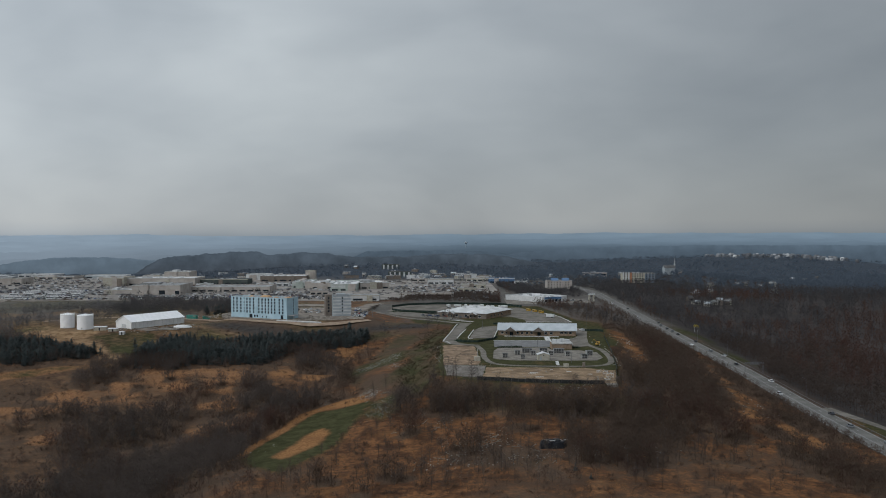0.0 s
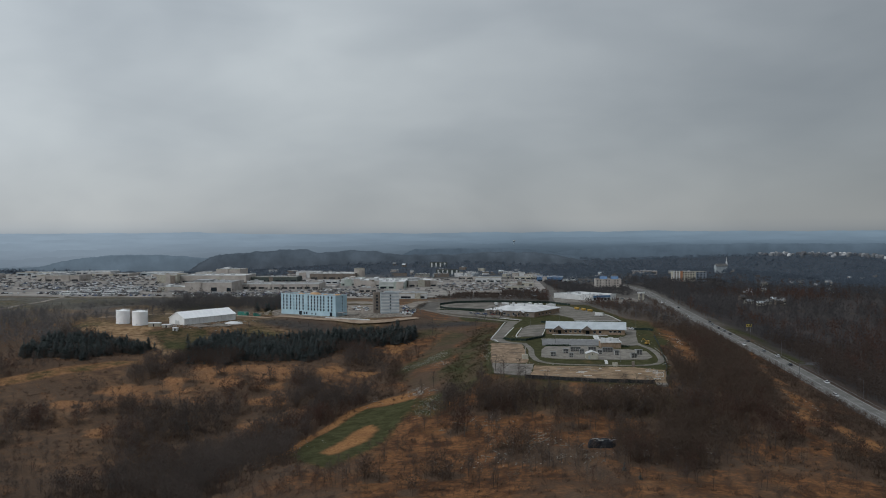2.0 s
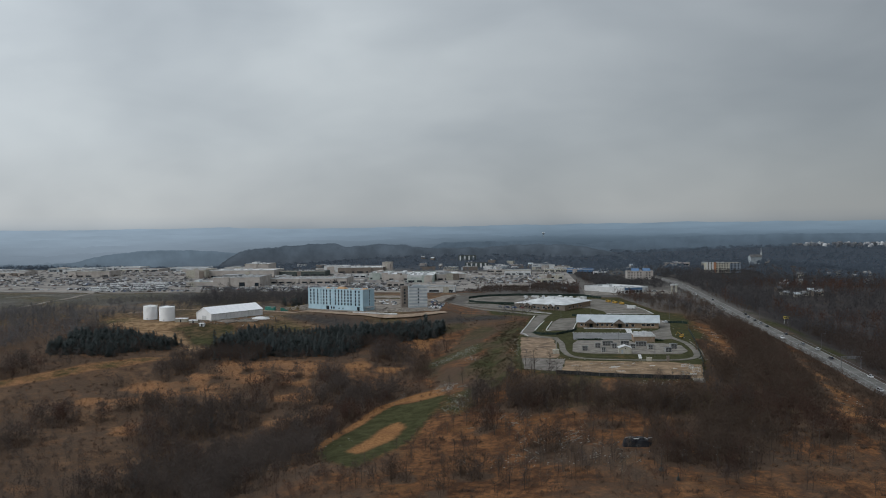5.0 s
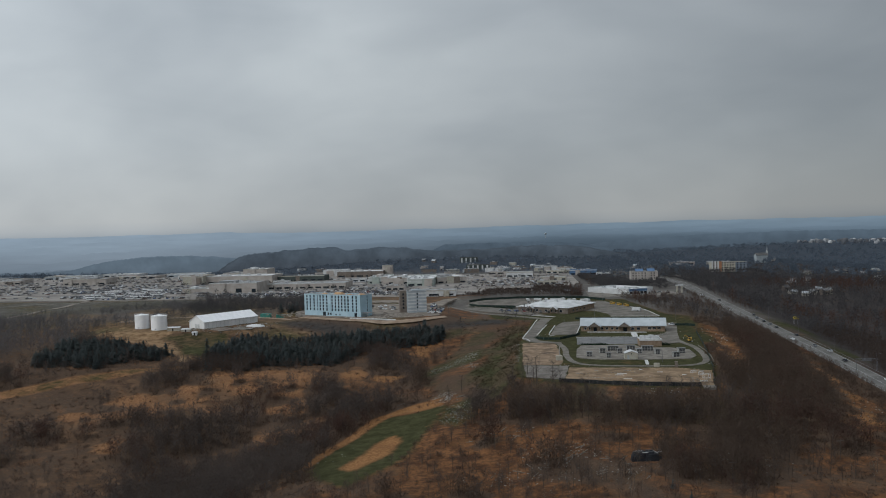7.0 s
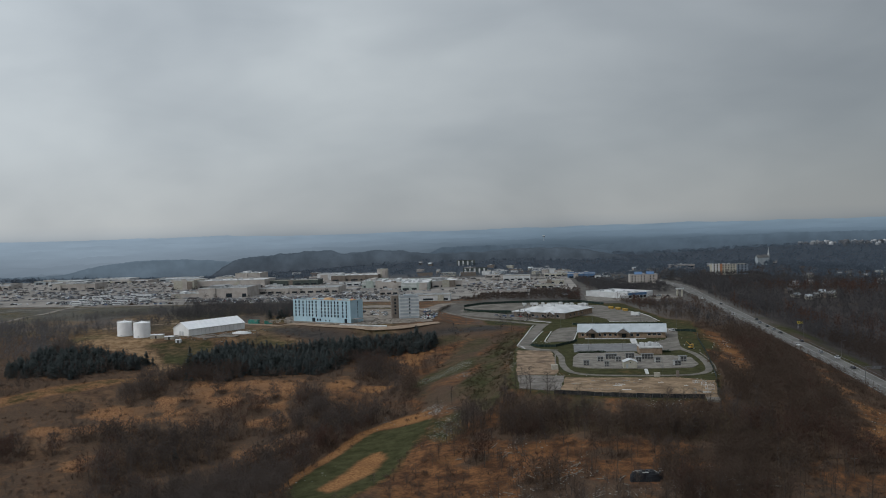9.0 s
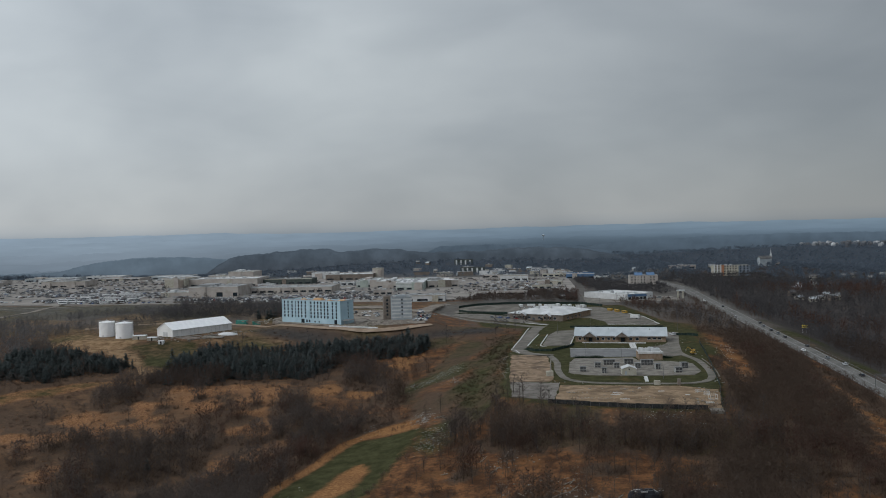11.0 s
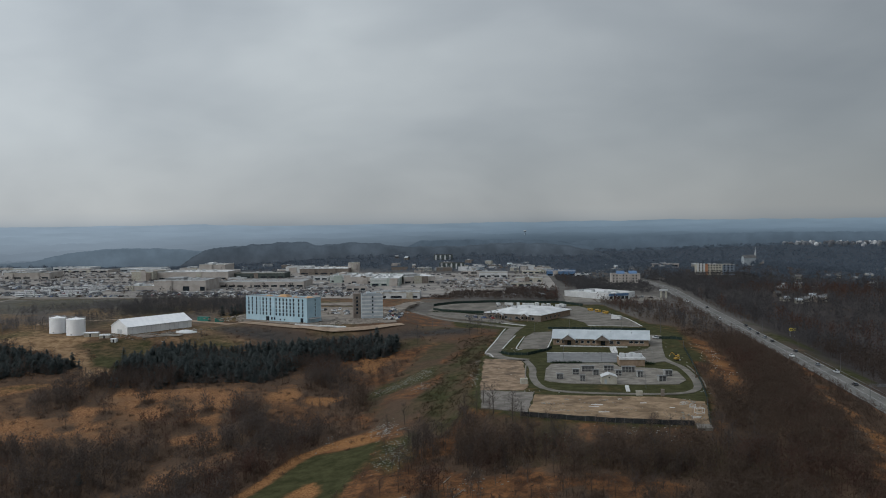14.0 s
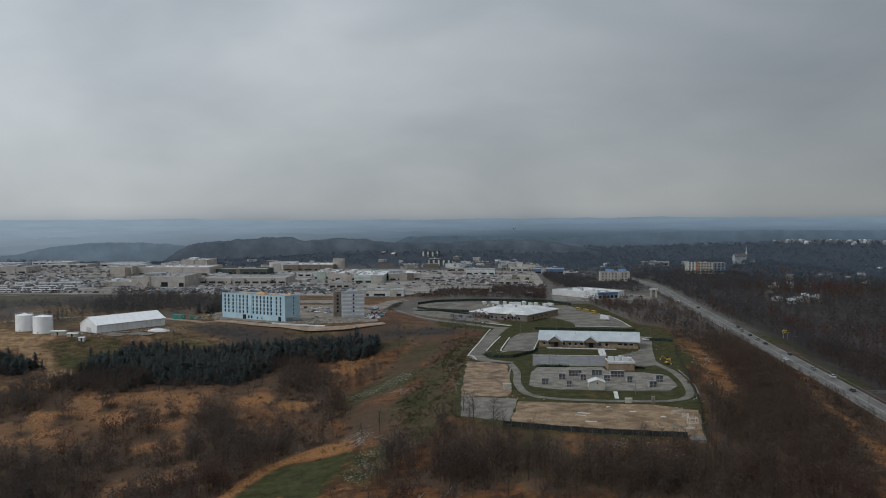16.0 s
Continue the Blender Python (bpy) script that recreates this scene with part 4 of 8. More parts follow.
ribbon("road_loop", [(20, 556), (23, 530), (22.5, 505), (26, 480), (38, 470.5), (63, 467.5), (81, 468.5), (91, 478), (95.5, 504), (96, 536), (92, 560), (94, 600), (97, 640)], 3.4, M_ASPH, "grey asphalt loop road in the compound", 0.14, flat=0.0)

def ragged(poly, step, amp, seed):
    """The outline of a plot of loose ground, broken up and uneven."""
    r, out = random.Random(seed), []
    for k, (ax, ay) in enumerate(poly):
        bx, by = poly[(k + 1) % len(poly)]
        n = max(1, int(math.hypot(bx - ax, by - ay) / step))
        for i in range(n):
            out.append((ax + (bx - ax) * i / n + r.uniform(-amp, amp), ay + (by - ay) * i / n + r.uniform(-amp, amp)))
    return out


LOOSE = {"pavement_dirt": 0.45, "pavement_soil_side": 0.5, "pavement_field": 2.5, "pavement_site": 1.5, "pavement_old_slab": 0.35}
for name, poly, z1, material, label in (
        ("pavement_dirt", [(22, 464.5), (73, 461), (89, 452), (82, 413.5), (18.5, 429.5)], 0.16, M_SOIL, "rutted bare dirt pad with rubble"),
        ("pavement_soil_side", [(-1.5, 560), (-1, 474), (18, 474), (20, 486), (18.5, 556)], 0.14, M_SOIL_OR, "bare orange soil plot beside the loop road"),
        ("pavement_old_slab", [(-0.5, 473.6), (22, 469.6), (18.2, 431), (0.5, 438)], 0.18, M_OLD_SLAB, "cracked grey-brown slab beside the dirt pad"),
        ("pavement_yard", [(33, 544), (29.5, 530), (27.5, 499), (35, 492), (60, 489), (86, 490), (91, 500), (91.5, 523), (82, 532), (66, 535), (64, 546)], 0.17, M_CONC, "pale concrete yard of the small shelters"),
        ("pavement_side_lot", [(84, 548), (92, 553), (98, 600), (107, 655), (99, 659), (95, 615), (89, 597), (76.5, 583), (72, 550)], 0.13, M_ASPH, "grey paved yard at the end of the long building"),
        ("pavement_court", [(31, 549), (32.5, 582), (70.5, 580), (67, 549)], 0.2, M_COURT, "blue-grey paved court with a white rear kerb"),
        ("pavement_car_park", [(18.2, 595), (33, 597), (38, 646), (41, 675), (27.8, 670), (21.6, 646), (17, 600)], 0.17, M_ASPH, "grey asphalt car park by the long building"),
        ("pavement_rear_lot", [(57, 753), (66, 726), (66, 708), (102, 704), (98, 756), (82, 812), (72, 846), (54, 862), (14, 856), (-7, 793), (-2, 770)], 0.15, M_ASPH, "grey asphalt lot behind the white-roofed hall"),
        ("pavement_mall_lot", [(-930, 1000), (-700, 925), (-560, 905), (-440, 885), (-260, 885), (-80, 872), (-50, 902), (-36, 948), (20, 984), (62, 996), (62, 1240), (-640, 1380), (-930, 1420)], 5.3, M_LOT, "wide pale asphalt car parks of the shopping centre"),
        ("pavement_field", [(-205, 878), (-185, 816), (-112, 812), (-72, 762), (-64, 856), (-82, 868)], 4.8, M_SITE, "bare tan-grey field behind the hotels"),
        ("pavement_site", [(-192, 742), (-181, 709), (-124, 680), (-92, 684), (-66, 697), (-68, 752), (-112, 806), (-180, 800)], 4.18, M_SITE, "churned grey-brown ground of the building site"),
        ("pavement_depot", [(62, 868), (150, 885), (152, 930), (120, 945), (64, 950)], 1.75, M_CONC, "pale concrete apron round the warehouse")):
    if name in LOOSE:
        poly = ragged(poly, 3.0, LOOSE[name], 5)
    slab(name, poly, z1 - 0.5 if z1 < 4 else z1 - 1.6, z1, material, label, "pavement")

draped("pavement_hall_side", [(-54, 806), (-29, 800), (-8, 793), (4, 815), (16, 852), (-1, 850), (-20, 846), (-38, 838), (-49, 828)], M_ASPH, "grey asphalt lot beside the hall")
draped("pavement_hall_front", [(-54, 783), (-28, 752), (6, 723), (24, 711), (17, 721), (-10, 778), (-30, 796), (-50, 799)], M_ASPH, "grey asphalt parking strip in front of the hall")

# pale kerbs round the lawns and lots
for name, pts in (("kerb_gate", [(-1.7, 578), (0, 597), (3.5, 630), (7.7, 676), (9.5, 690)]), ("kerb_lawn", [(7.8, 595), (11.5, 625), (15.6, 654)]), ("kerb_car_park", [(19, 593.6), (15.6, 597), (18.2, 623.5), (19.6, 636), (21.2, 650)]), ("kerb_car_park_end", [(33.4, 598), (36.4, 625), (39.2, 650)]), ("kerb_junction", [(-1.6, 579), (1, 577), (3.2, 565)]),
                  ("kerb_court", [(32.3, 582.4), (50, 581.6), (70.6, 580.4)]), ("kerb_loop_out", [(20.5, 550), (19.2, 520), (19, 500)]), ("kerb_loop_side", [(99.5, 540), (98.8, 505), (95, 477)]),
                  ("kerb_hall", [(-26, 756), (-14, 743), (-2, 731), (10, 720), (23, 708)]), ("kerb_hall_end", [(-48.6, 781), (-38, 767), (-31, 759.5)]), ("kerb_lot_side", [(102.6, 704), (98.5, 756), (90, 786)]), ("kerb_lot_front", [(66, 707.4), (84, 705.4), (101, 703.6)]), ("kerb_yard", [(27.5, 499), (35, 491.6), (60, 488.6), (86, 489.6)]), ("kerb_walk", [(70, 606), (69, 594), (68.5, 581)])):
    ribbon(name, pts, 0.6 if name not in ("kerb_walk", "kerb_hall", "kerb_hall_end") else (1.8 if name == "kerb_walk" else 1.2), M_CONC if name in ("kerb_yard", "kerb_loop_side", "kerb_loop_out") else M_KERB, "pale concrete kerb", 0.26)


# ---- plants ----
def twig_tree(seed, h, spread, limbs, twigs, tw, tl, low=0.32, trunk_sides=5, girth=0.010):
    """Corners and triangles of a bare tree: a tapered trunk and limbs (first), then its twigs."""
    r = random.Random(seed)
    co, tri = [], []

    def stick(p, q, r0, r1, n):
        d = (q - p).normalized()
        u = d.orthogonal().normalized()
        w = d.cross(u)
        o = len(co)
        for c, rad in ((p, r0), (q, r1)):
            for i in range(n):
                a = 2 * math.pi * i / n
                co.append(c + (u * math.cos(a) + w * math.sin(a)) * rad)
        for i in range(n):
            j = (i + 1) % n
            tri.extend([(o + i, o + j, o + n + j), (o + i, o + n + j, o + n + i)])

    base_r = girth * h
    bend = Vector((r.uniform(-0.06, 0.06) * h, r.uniform(-0.06, 0.06) * h, 0.55 * h))
    top = bend + Vector((r.uniform(-0.05, 0.05) * h, r.uniform(-0.05, 0.05) * h, 0.36 * h))
    stick(Vector((0, 0, -0.6)), bend, base_r, base_r * 0.6, trunk_sides)
    stick(bend, top, base_r * 0.6, base_r * 0.15, max(3, trunk_sides - 1))
    tips = [(bend, top)]
    for k in range(limbs):
        t = r.uniform(low, 0.95)
        p = bend * (t / 0.6) if t < 0.6 else bend + (top - bend) * ((t - 0.6) / 0.4)
        a = k * 2.4 + r.uniform(-0.5, 0.5)
        reach = spread * h * (1.1 - 0.6 * abs(t - 0.5)) * r.uniform(0.6, 1)
        q = p + Vector((math.cos(a) * reach, math.sin(a) * reach, r.uniform(0.5, 1.1) * reach))
        q.z = min(q.z, h)
        stick(p, q, base_r * 0.34, base_r * 0.1, 3)
        tips.append((p, q))
    wood = len(tri)
    for k in range(twigs):
        p, q = tips[r.randrange(len(tips))]
        c = p.lerp(q, r.uniform(0.3, 1.08))
        if k % 5 < 3:
            # the fine outer twigs fill a rounded crown
            v = Vector((r.gauss(0, 1), r.gauss(0, 1), r.gauss(0, 1))).normalized() * r.random() ** 0.45
            c = Vector((bend.x + v.x * spread * h * 1.05, bend.y + v.y * spread * h * 1.05, (0.55 + 0.41 * v.z) * h))
        d = Vector((r.gauss(0, 1), r.gauss(0, 1), r.gauss(0.55, 0.8))).normalized() * tl * h * r.uniform(0.5, 1.2)
        s = Vector((r.gauss(0, 1), r.gauss(0, 1), r.gauss(0, 0.6))).normalized() * tw * h * r.uniform(0.6, 1.3)
        o = len(co)
        co.extend([c - s, c + s, c + d])
        tri.append((o, o + 1, o + 2))
    return np.array([tuple(v) for v in co]), np.array(tri), wood


def pine_tree(seed, h, tiers, per):
    r = random.Random(seed)
    co, tri = [], []
    o = 0
    for i in range(5):
        a = 2 * math.pi * i / 5
        co.append((math.cos(a) * 0.02 * h, math.sin(a) * 0.02 * h, -0.5))
    co.append((0, 0, h * 0.96))
    for i in range(5):
        tri.append((i, (i + 1) % 5, 5))
    wood = len(tri)
    for k in range(tiers * per):
        t = r.random() ** 1.25
        z = h * (0.05 + 0.93 * t)
        rad = (0.30 * h * (1 - t) ** 0.48 + 0.015 * h) * r.uniform(0.35, 1.3)
        a = r.uniform(0, 2 * math.pi)
        c, s, wd = math.cos(a), math.sin(a), 0.36 * rad + 0.022 * h
        zt = z - 0.35 * rad * r.uniform(0.1, 1.0)
        o = len(co)
        co.extend([(0, 0, z + 0.03 * h), (0.62 * rad * c - wd * s, 0.62 * rad * s + wd * c, zt - 0.02 * h), (rad * c, rad * s, zt), (0.62 * rad * c + wd * s, 0.62 * rad * s - wd * c, zt - 0.02 * h)])
        tri.extend([(o, o + 1, o + 2), (o, o + 2, o + 3)])
    return np.array(co), np.array(tri), wood


def shrub(seed, h, twigs):
    r = random.Random(seed)
    co, tri = [], []
    for k in range(twigs):
        a, e = r.uniform(0, 2 * math.pi), r.uniform(0.1, 1.25)
        d = Vector((math.cos(a) * math.cos(e), math.sin(a) * math.cos(e), math.sin(e))) * h * r.uniform(0.45, 0.95)
        c = Vector((r.gauss(0, 0.35) * h, r.gauss(0, 0.35) * h, -0.1)) + d * r.uniform(0, 0.45)
        s = Vector((r.gauss(0, 1), r.gauss(0, 1), 0.3)).normalized() * 0.05 * h
        o = len(co)
        co.extend([c - s, c + s, c + d])
        tri.append((o, o + 1, o + 2))
    return np.array([tuple(v) for v in co]), np.array(tri), 0


def clump(seed, h, n):
    """A far crown: a few large ragged pieces over a short stem."""
    r = random.Random(seed)
    n = int(n * 1.3)
    co, tri = [(-0.03 * h, 0, -0.5), (0.03 * h, 0, -0.5), (0, 0.03 * h, -0.5), (0, 0, 0.7 * h)], [(0, 1, 3), (1, 2, 3), (2, 0, 3)]
    for k in range(n):
        a, e = r.uniform(0, 2 * math.pi), r.uniform(-0.7, 1.4)
        c = Vector((math.cos(a) * math.cos(e) * 0.40 * h, math.sin(a) * math.cos(e) * 0.40 * h, (0.56 + 0.26 * math.sin(e)) * h)) * r.uniform(0.6, 1)
        d = Vector((r.gauss(0, 1), r.gauss(0, 1), r.gauss(0.1, 0.8))).normalized() * 0.17 * h
        s = Vector((r.gauss(0, 1), r.gauss(0, 1), r.gauss(0, 1))).normalized() * 0.075 * h
        o = len(co)
        co.extend([tuple(c - s - d * 0.4), tuple(c + s - d * 0.4), tuple(c + d)])
        tri.append((o, o + 1, o + 2))
    return np.array(co), np.array(tri), 3


def scatter_mesh(name, kinds, x, y, size, material, label, category, sink=0.0, seed=1, z=None):
    """Many plants of a few kinds joined into one mesh."""
    rng = np.random.RandomState(seed)
    z = heights(x, y) if z is None else z
    which = rng.randint(0, len(kinds), len(x))
    cos, tris, o = [], [], 0
    for k, (co, tri, _) in enumerate(kinds):
        s = which == k
        n = int(s.sum())
        if not n:
            continue
        a, sc = rng.uniform(0, 2 * np.pi, n), size[s]
        ca, sa = np.cos(a)[:, None], np.sin(a)[:, None]
        px = (co[None, :, 0] * ca - co[None, :, 1] * sa) * sc[:, None] + x[s][:, None]
        py = (co[None, :, 0] * sa + co[None, :, 1] * ca) * sc[:, None] + y[s][:, None]
        pz = co[None, :, 2] * sc[:, None] + (z[s] - sink)[:, None]
        cos.append(np.stack([px, py, pz], -1).reshape(-1, 3))
        tris.append((tri[None] + (np.arange(n) * len(co))[:, None, None] + o).reshape(-1, 3))
        o += n * len(co)
    me = mesh_from(name, np.concatenate(cos), np.concatenate(tris), material)
    return tagged(new(name, me), label, category, kind="stuff")


def spots(seed, n, x0, x1, y0, y1):
    rng = np.random.RandomState(seed)
    return rng.uniform(x0, x1, n), rng.uniform(y0, y1, n), rng


CLEAR = [VERGE, PAD, GREEN, RIDGE, GRADED, TANK_SOIL, SHED_LAWN, FAR_LAWN, PATH_LEFT, RUST_EDGE, YARD_LAWN, RAMP_VERGE,
         [(-200, 735), (-180, 700), (-120, 666), (10, 690), (-20, 800), (-100, 800)], [(-310, 668), (-300, 625), (-240, 625), (-190, 662), (-190, 745), (-250, 745)],
         [(-940, 930), (-650, 870), (-80, 850), (40, 890), (66, 960), (66, 1250), (-940, 1430)], [(58, 862), (156, 868), (156, 952), (60, 960)],
         [(100, 1000), (175, 1000), (175, 1060), (100, 1060)], [(225, 1130), (300, 1130), (300, 1200), (225, 1200)]]


def free(x, y, gap=3.0, road_gap=17.0):
    ok = np.ones(x.shape, bool)
    for poly in CLEAR:
        ok &= inside_gap(poly, x, y) > gap
    rx, _ = road_line(y)
    ok &= ~((np.abs(x - rx) < road_gap) & (y < 1350))
    ramp = np.interp(y, [290, 350, 400, 440], [262, 226, 205, 191])
    ok &= ~((np.abs(x - ramp) < 9) & (y > 280) & (y < 440))
    return ok


def woodiness(x, y):
    """Chance of a tree at a place."""
    w = 0.075 + 0.9 * patches(THICKETS, x, y)
    w = w + 0.16 * np.clip((365 - y) / 20, 0, 1) * np.clip((x + 10) / 20, 0, 1)
    w = w + 0.62 * meadow(x, y) * np.clip(0.6 + 0.9 * lumps(x, y, 12, 0.7), 0, 1)
    w = w * (1 - 0.91 * opened(x, y))
    w = w + 0.34 * near(PAD_FOOT, x, y, 6)
    w = w * (1 - 0.95 * near(PATH_FRONT, x, y, 6))
    w = np.where((x > 192) | (y > 660), 0.97, w)
    return w


BARE = [twig_tree(s, 1.0, sp, 5, 146, 0.0132, 0.095, 0.2, trunk_sides=3) for s, sp in ((1, 0.30), (2, 0.36), (3, 0.27), (4, 0.33))]
BARE_FINE = [twig_tree(s, 1.0, sp, 12, 260, 0.0056, 0.12, 0.25, girth=0.015) for s, sp in ((5, 0.30), (6, 0.34), (7, 0.26), (8, 0.32))]
BARE_MID = [twig_tree(s, 1.0, sp, 1, 84, 0.020, 0.11, 0.15, trunk_sides=3) for s, sp in ((11, 0.32), (12, 0.38), (13, 0.28))]
PINES = [pine_tree(s, 1.0, t, 7) for s, t in ((21, 13), (22, 14), (23, 12))]
SHRUBS = [shrub(s, 1.0, 36) for s in (31, 32, 33)]
TUFTS = [shrub(s, 1.0, 14) for s in (41, 42)]
CLUMPS = [clump(s, 1.0, 17) for s in (51, 52, 53, 54)]

# near bare woods
x, y, rng = spots(101, 17000, -300, 178, 270, 640)
keep = free(x, y, 3.0, 9.8) & (rng.rand(len(x)) < woodiness(x, y) * 0.85)
x, y = x[keep], y[keep]
gap = inside_gap([(24, 408), (90, 400), (90, 414), (24, 424)], x, y) > 0.5
x, y = x[gap], y[gap]
size = rng.uniform(4.5, 8.0, len(x)) * (0.75 + 0.75 * patches(THICKETS, x, y))
bank = road_line(y)[0] - x
size = size * np.where((bank > 0) & (bank < 45), np.clip(0.35 + bank / 60, 0.4, 1), 1)
single = (inside_gap(RUST_FRONT, x, y) < 25) & (x > -60) & (patches(THICKETS, x, y) < 0.25)
single &= np.cumsum(single) <= 290
rust = ~single & (lumps(x, y, 16, 0.4) + 0.3 * rng.randn(len(x)) > 0.55)
grey = ~single & ~rust
low_ground = grey & (x < -62)
grey &= ~low_ground
scatter_mesh("meadow_woods", BARE, x[low_ground], y[low_ground], size[low_ground], M_TWIG_COOL, "leafless grey thickets on the low meadow", "woods", seed=25)
scatter_mesh("near_woods", BARE, x[grey], y[grey], size[grey], M_TWIG, "dense leafless grey-brown woodland", "woods", seed=5)
scatter_mesh("near_reddish_woods", BARE, x[rust], y[rust], size[rust], M_TWIG_RED, "leafless saplings with a reddish cast", "woods", seed=15)
near_trees = list(zip(x[single], y[single], 1.25 * size[single]))
# a screen of slender trees below the pad and down the slope
x, y, rng = spots(121, 3000, -30, 112, 290, 440)
foot = np.maximum(near(PAD_FOOT, x, y, 10) * np.clip((410 - y) / 6, 0, 1), near(SLAB_FOOT, x, y, 5))
keep = (rng.rand(len(x)) < 0.27 * foot + 0.075 * (y < 412)) & (inside_gap(PAD, x, y) > 1) & (inside_gap(GREEN, x, y) > 2)
x, y, foot = x[keep], y[keep], foot[keep]
scatter_mesh("slope_trees", BARE_FINE, x, y, rng.uniform(6, 9.5, len(x)) * (0.85 + 0.3 * foot), M_TWIG_COOL, "slender leafless trees below the dirt pad", "trees", seed=31)

# middle bare woods
x, y, rng = spots(102, 25000, -700, 900, 330, 1150)
keep = free(x, y, 3.0, 9.8) & ((y > 635) | (x > 178)) & (np.abs(x) < 0.66 * y + 40) & ~((x > -190) & (x < -40) & (y > 690) & (y < 900)) & ~((x < -190) & (y > 820) & (y < 1000)) & (rng.rand(len(x)) < woodiness(x, y))
bx, by, _ = spots(107, 1600, -372, -185, 752, 878)
ok = free(bx, by, 2.0, 11)
x, y = np.concatenate([x[keep], bx[ok]]), np.concatenate([y[keep], by[ok]])
bank = road_line(y)[0] - x
size = rng.uniform(9, 15, len(x)) * np.where((bank > 0) & (bank < 90), np.clip(0.25 + bank / 130, 0.3, 0.8), 1) * np.where((x < -40) & (y > 640) & (y < 900), 0.62, 1.0)
wx, wy, wrng = spots(110, 3600, -560, -290, 400, 770)
ok = free(wx, wy, 3.0) & (wx > -0.72 * wy) & (wy < 715) & ((wx < -325) | (wy > 560)) & (lumps(wx, wy, 20, 1.0) > -0.45)
x, y, size = np.concatenate([x, wx[ok]]), np.concatenate([y, wy[ok]]), np.concatenate([size, wrng.uniform(6, 11, int(ok.sum()))])
wx, wy, wrng = spots(115, 1700, 192, 340, 320, 760)
ok = free(wx, wy, 1.0, 10.5) & (wx < 0.5 * wy + 40)
x, y, size = np.concatenate([x, wx[ok]]), np.concatenate([y, wy[ok]]), np.concatenate([size, wrng.uniform(6, 11, int(ok.sum()))])
red = (x > -150) & (lumps(x, y, 45, 0.4) + 0.25 * rng.randn(len(x)) > np.where(x > 230, 0.12, 0.35)) & ((x < 190) | ((x > 215) & (y < 1050)))
hind = ~red & ((y > 700) | (x < 150))
fore = ~red & ~hind
vale = hind & (x < -185) & (y < 900)
thin = (lumps(x, y, 26, 0.3) > -0.3) | ((x > -372) & (y > 770)) | (y < 660)
hind &= ~vale
pale_side = vale & thin & (x < -300)
scatter_mesh("vale_woods", BARE_MID, x[pale_side], y[pale_side], size[pale_side], M_TWIG_HAZE_PALE, "leafless pale grey woodland below the car parks", "woods", seed=27)
dusky = vale & (x >= -300)
scatter_mesh("vale_woods", BARE_MID, x[dusky], y[dusky], size[dusky], M_TWIG_HAZE_GREY, "leafless dusky woodland behind the long shed", "woods", seed=29)
scatter_mesh("middle_woods", BARE_MID, x[hind], y[hind], size[hind], M_TWIG_HAZE_GREY, "leafless grey woodland on slopes", "woods", seed=6)
scatter_mesh("roadside_woods", BARE_MID, x[fore], y[fore], size[fore], M_TWIG_BROWN, "leafless dull brown woodland beside the highway", "woods", seed=26)
scatter_mesh("reddish_woods", BARE_MID, x[red], y[red], size[red], M_TWIG_RED, "leafless woodland with a reddish cast", "woods", seed=7)

# low growth on the highway's banks and round the blocks beside it
x, y, rng = spots(112, 9000, 60, 330, 640, 1170)
side = x - road_line(y)[0]
bank = (np.abs(side) > 9.6) & (side > -85) & (side < 26) & free(x, y, 1.5, 9.6)
foot = (inside_gap([(92, 985), (178, 985), (178, 1036), (92, 1036)], x, y) < 1) & (np.abs(side) > 12) | (inside_gap([(220, 1118), (310, 1118), (310, 1156), (220, 1156)], x, y) < 1)
keep = (bank | foot) & (rng.rand(len(x)) < 0.85)
x, y, side, foot = x[keep], y[keep], side[keep], foot[keep]
size = np.where(foot, rng.uniform(4.5, 8, len(x)), rng.uniform(2.5, 4.5, len(x)) + np.clip(-side - 20, 0, 60) * 0.06)
far_ = y > 900
scatter_mesh("bank_brush", BARE_MID, x[~far_], y[~far_], size[~far_], M_TWIG, "low leafless scrub on the highway's banks", "scrub", seed=17)
scatter_mesh("bank_brush", CLUMPS, x[far_], y[far_], size[far_], M_TWIG_HAZE_GREY, "leafless scrub round the blocks beside the highway", "scrub", seed=18)

vy = np.concatenate([np.random.RandomState(116).uniform(345, 470, 260), np.random.RandomState(119).uniform(440, 900, 520)])
vrng = np.random.RandomState(120)
vx = road_line(vy)[0] - 6.4 - 7 * vrng.rand(len(vy)) ** 1.4
ok = lumps(vy, vx, 14, 0.6) + 0.25 * vrng.randn(len(vy)) > -0.15
vx, vy = vx[ok], vy[ok]
scatter_mesh("verge_trees", BARE_MID, vx, vy, vrng.uniform(2.2, 5.0, len(vx)), M_TWIG, "leafless saplings along the highway's edge", "saplings", seed=28)

# a belt of scrub between the rear lot and the car parks
bx, by, rng = spots(113, 1500, -64, 66, 846, 990)
ok = (inside_gap([(-60, 858), (20, 868), (60, 880), (60, 985), (22, 976), (-33, 944), (-46, 900)], bx, by) < 1) & (inside_gap([(58, 862), (156, 868), (156, 952), (60, 960)], bx, by) > 2)
scatter_mesh("belt_scrub", CLUMPS, bx[ok], by[ok], rng.uniform(2.5, 5.5, int(ok.sum())), M_TWIG_BROWN, "belt of leafless scrub along the car park's edge", "scrub", seed=19)

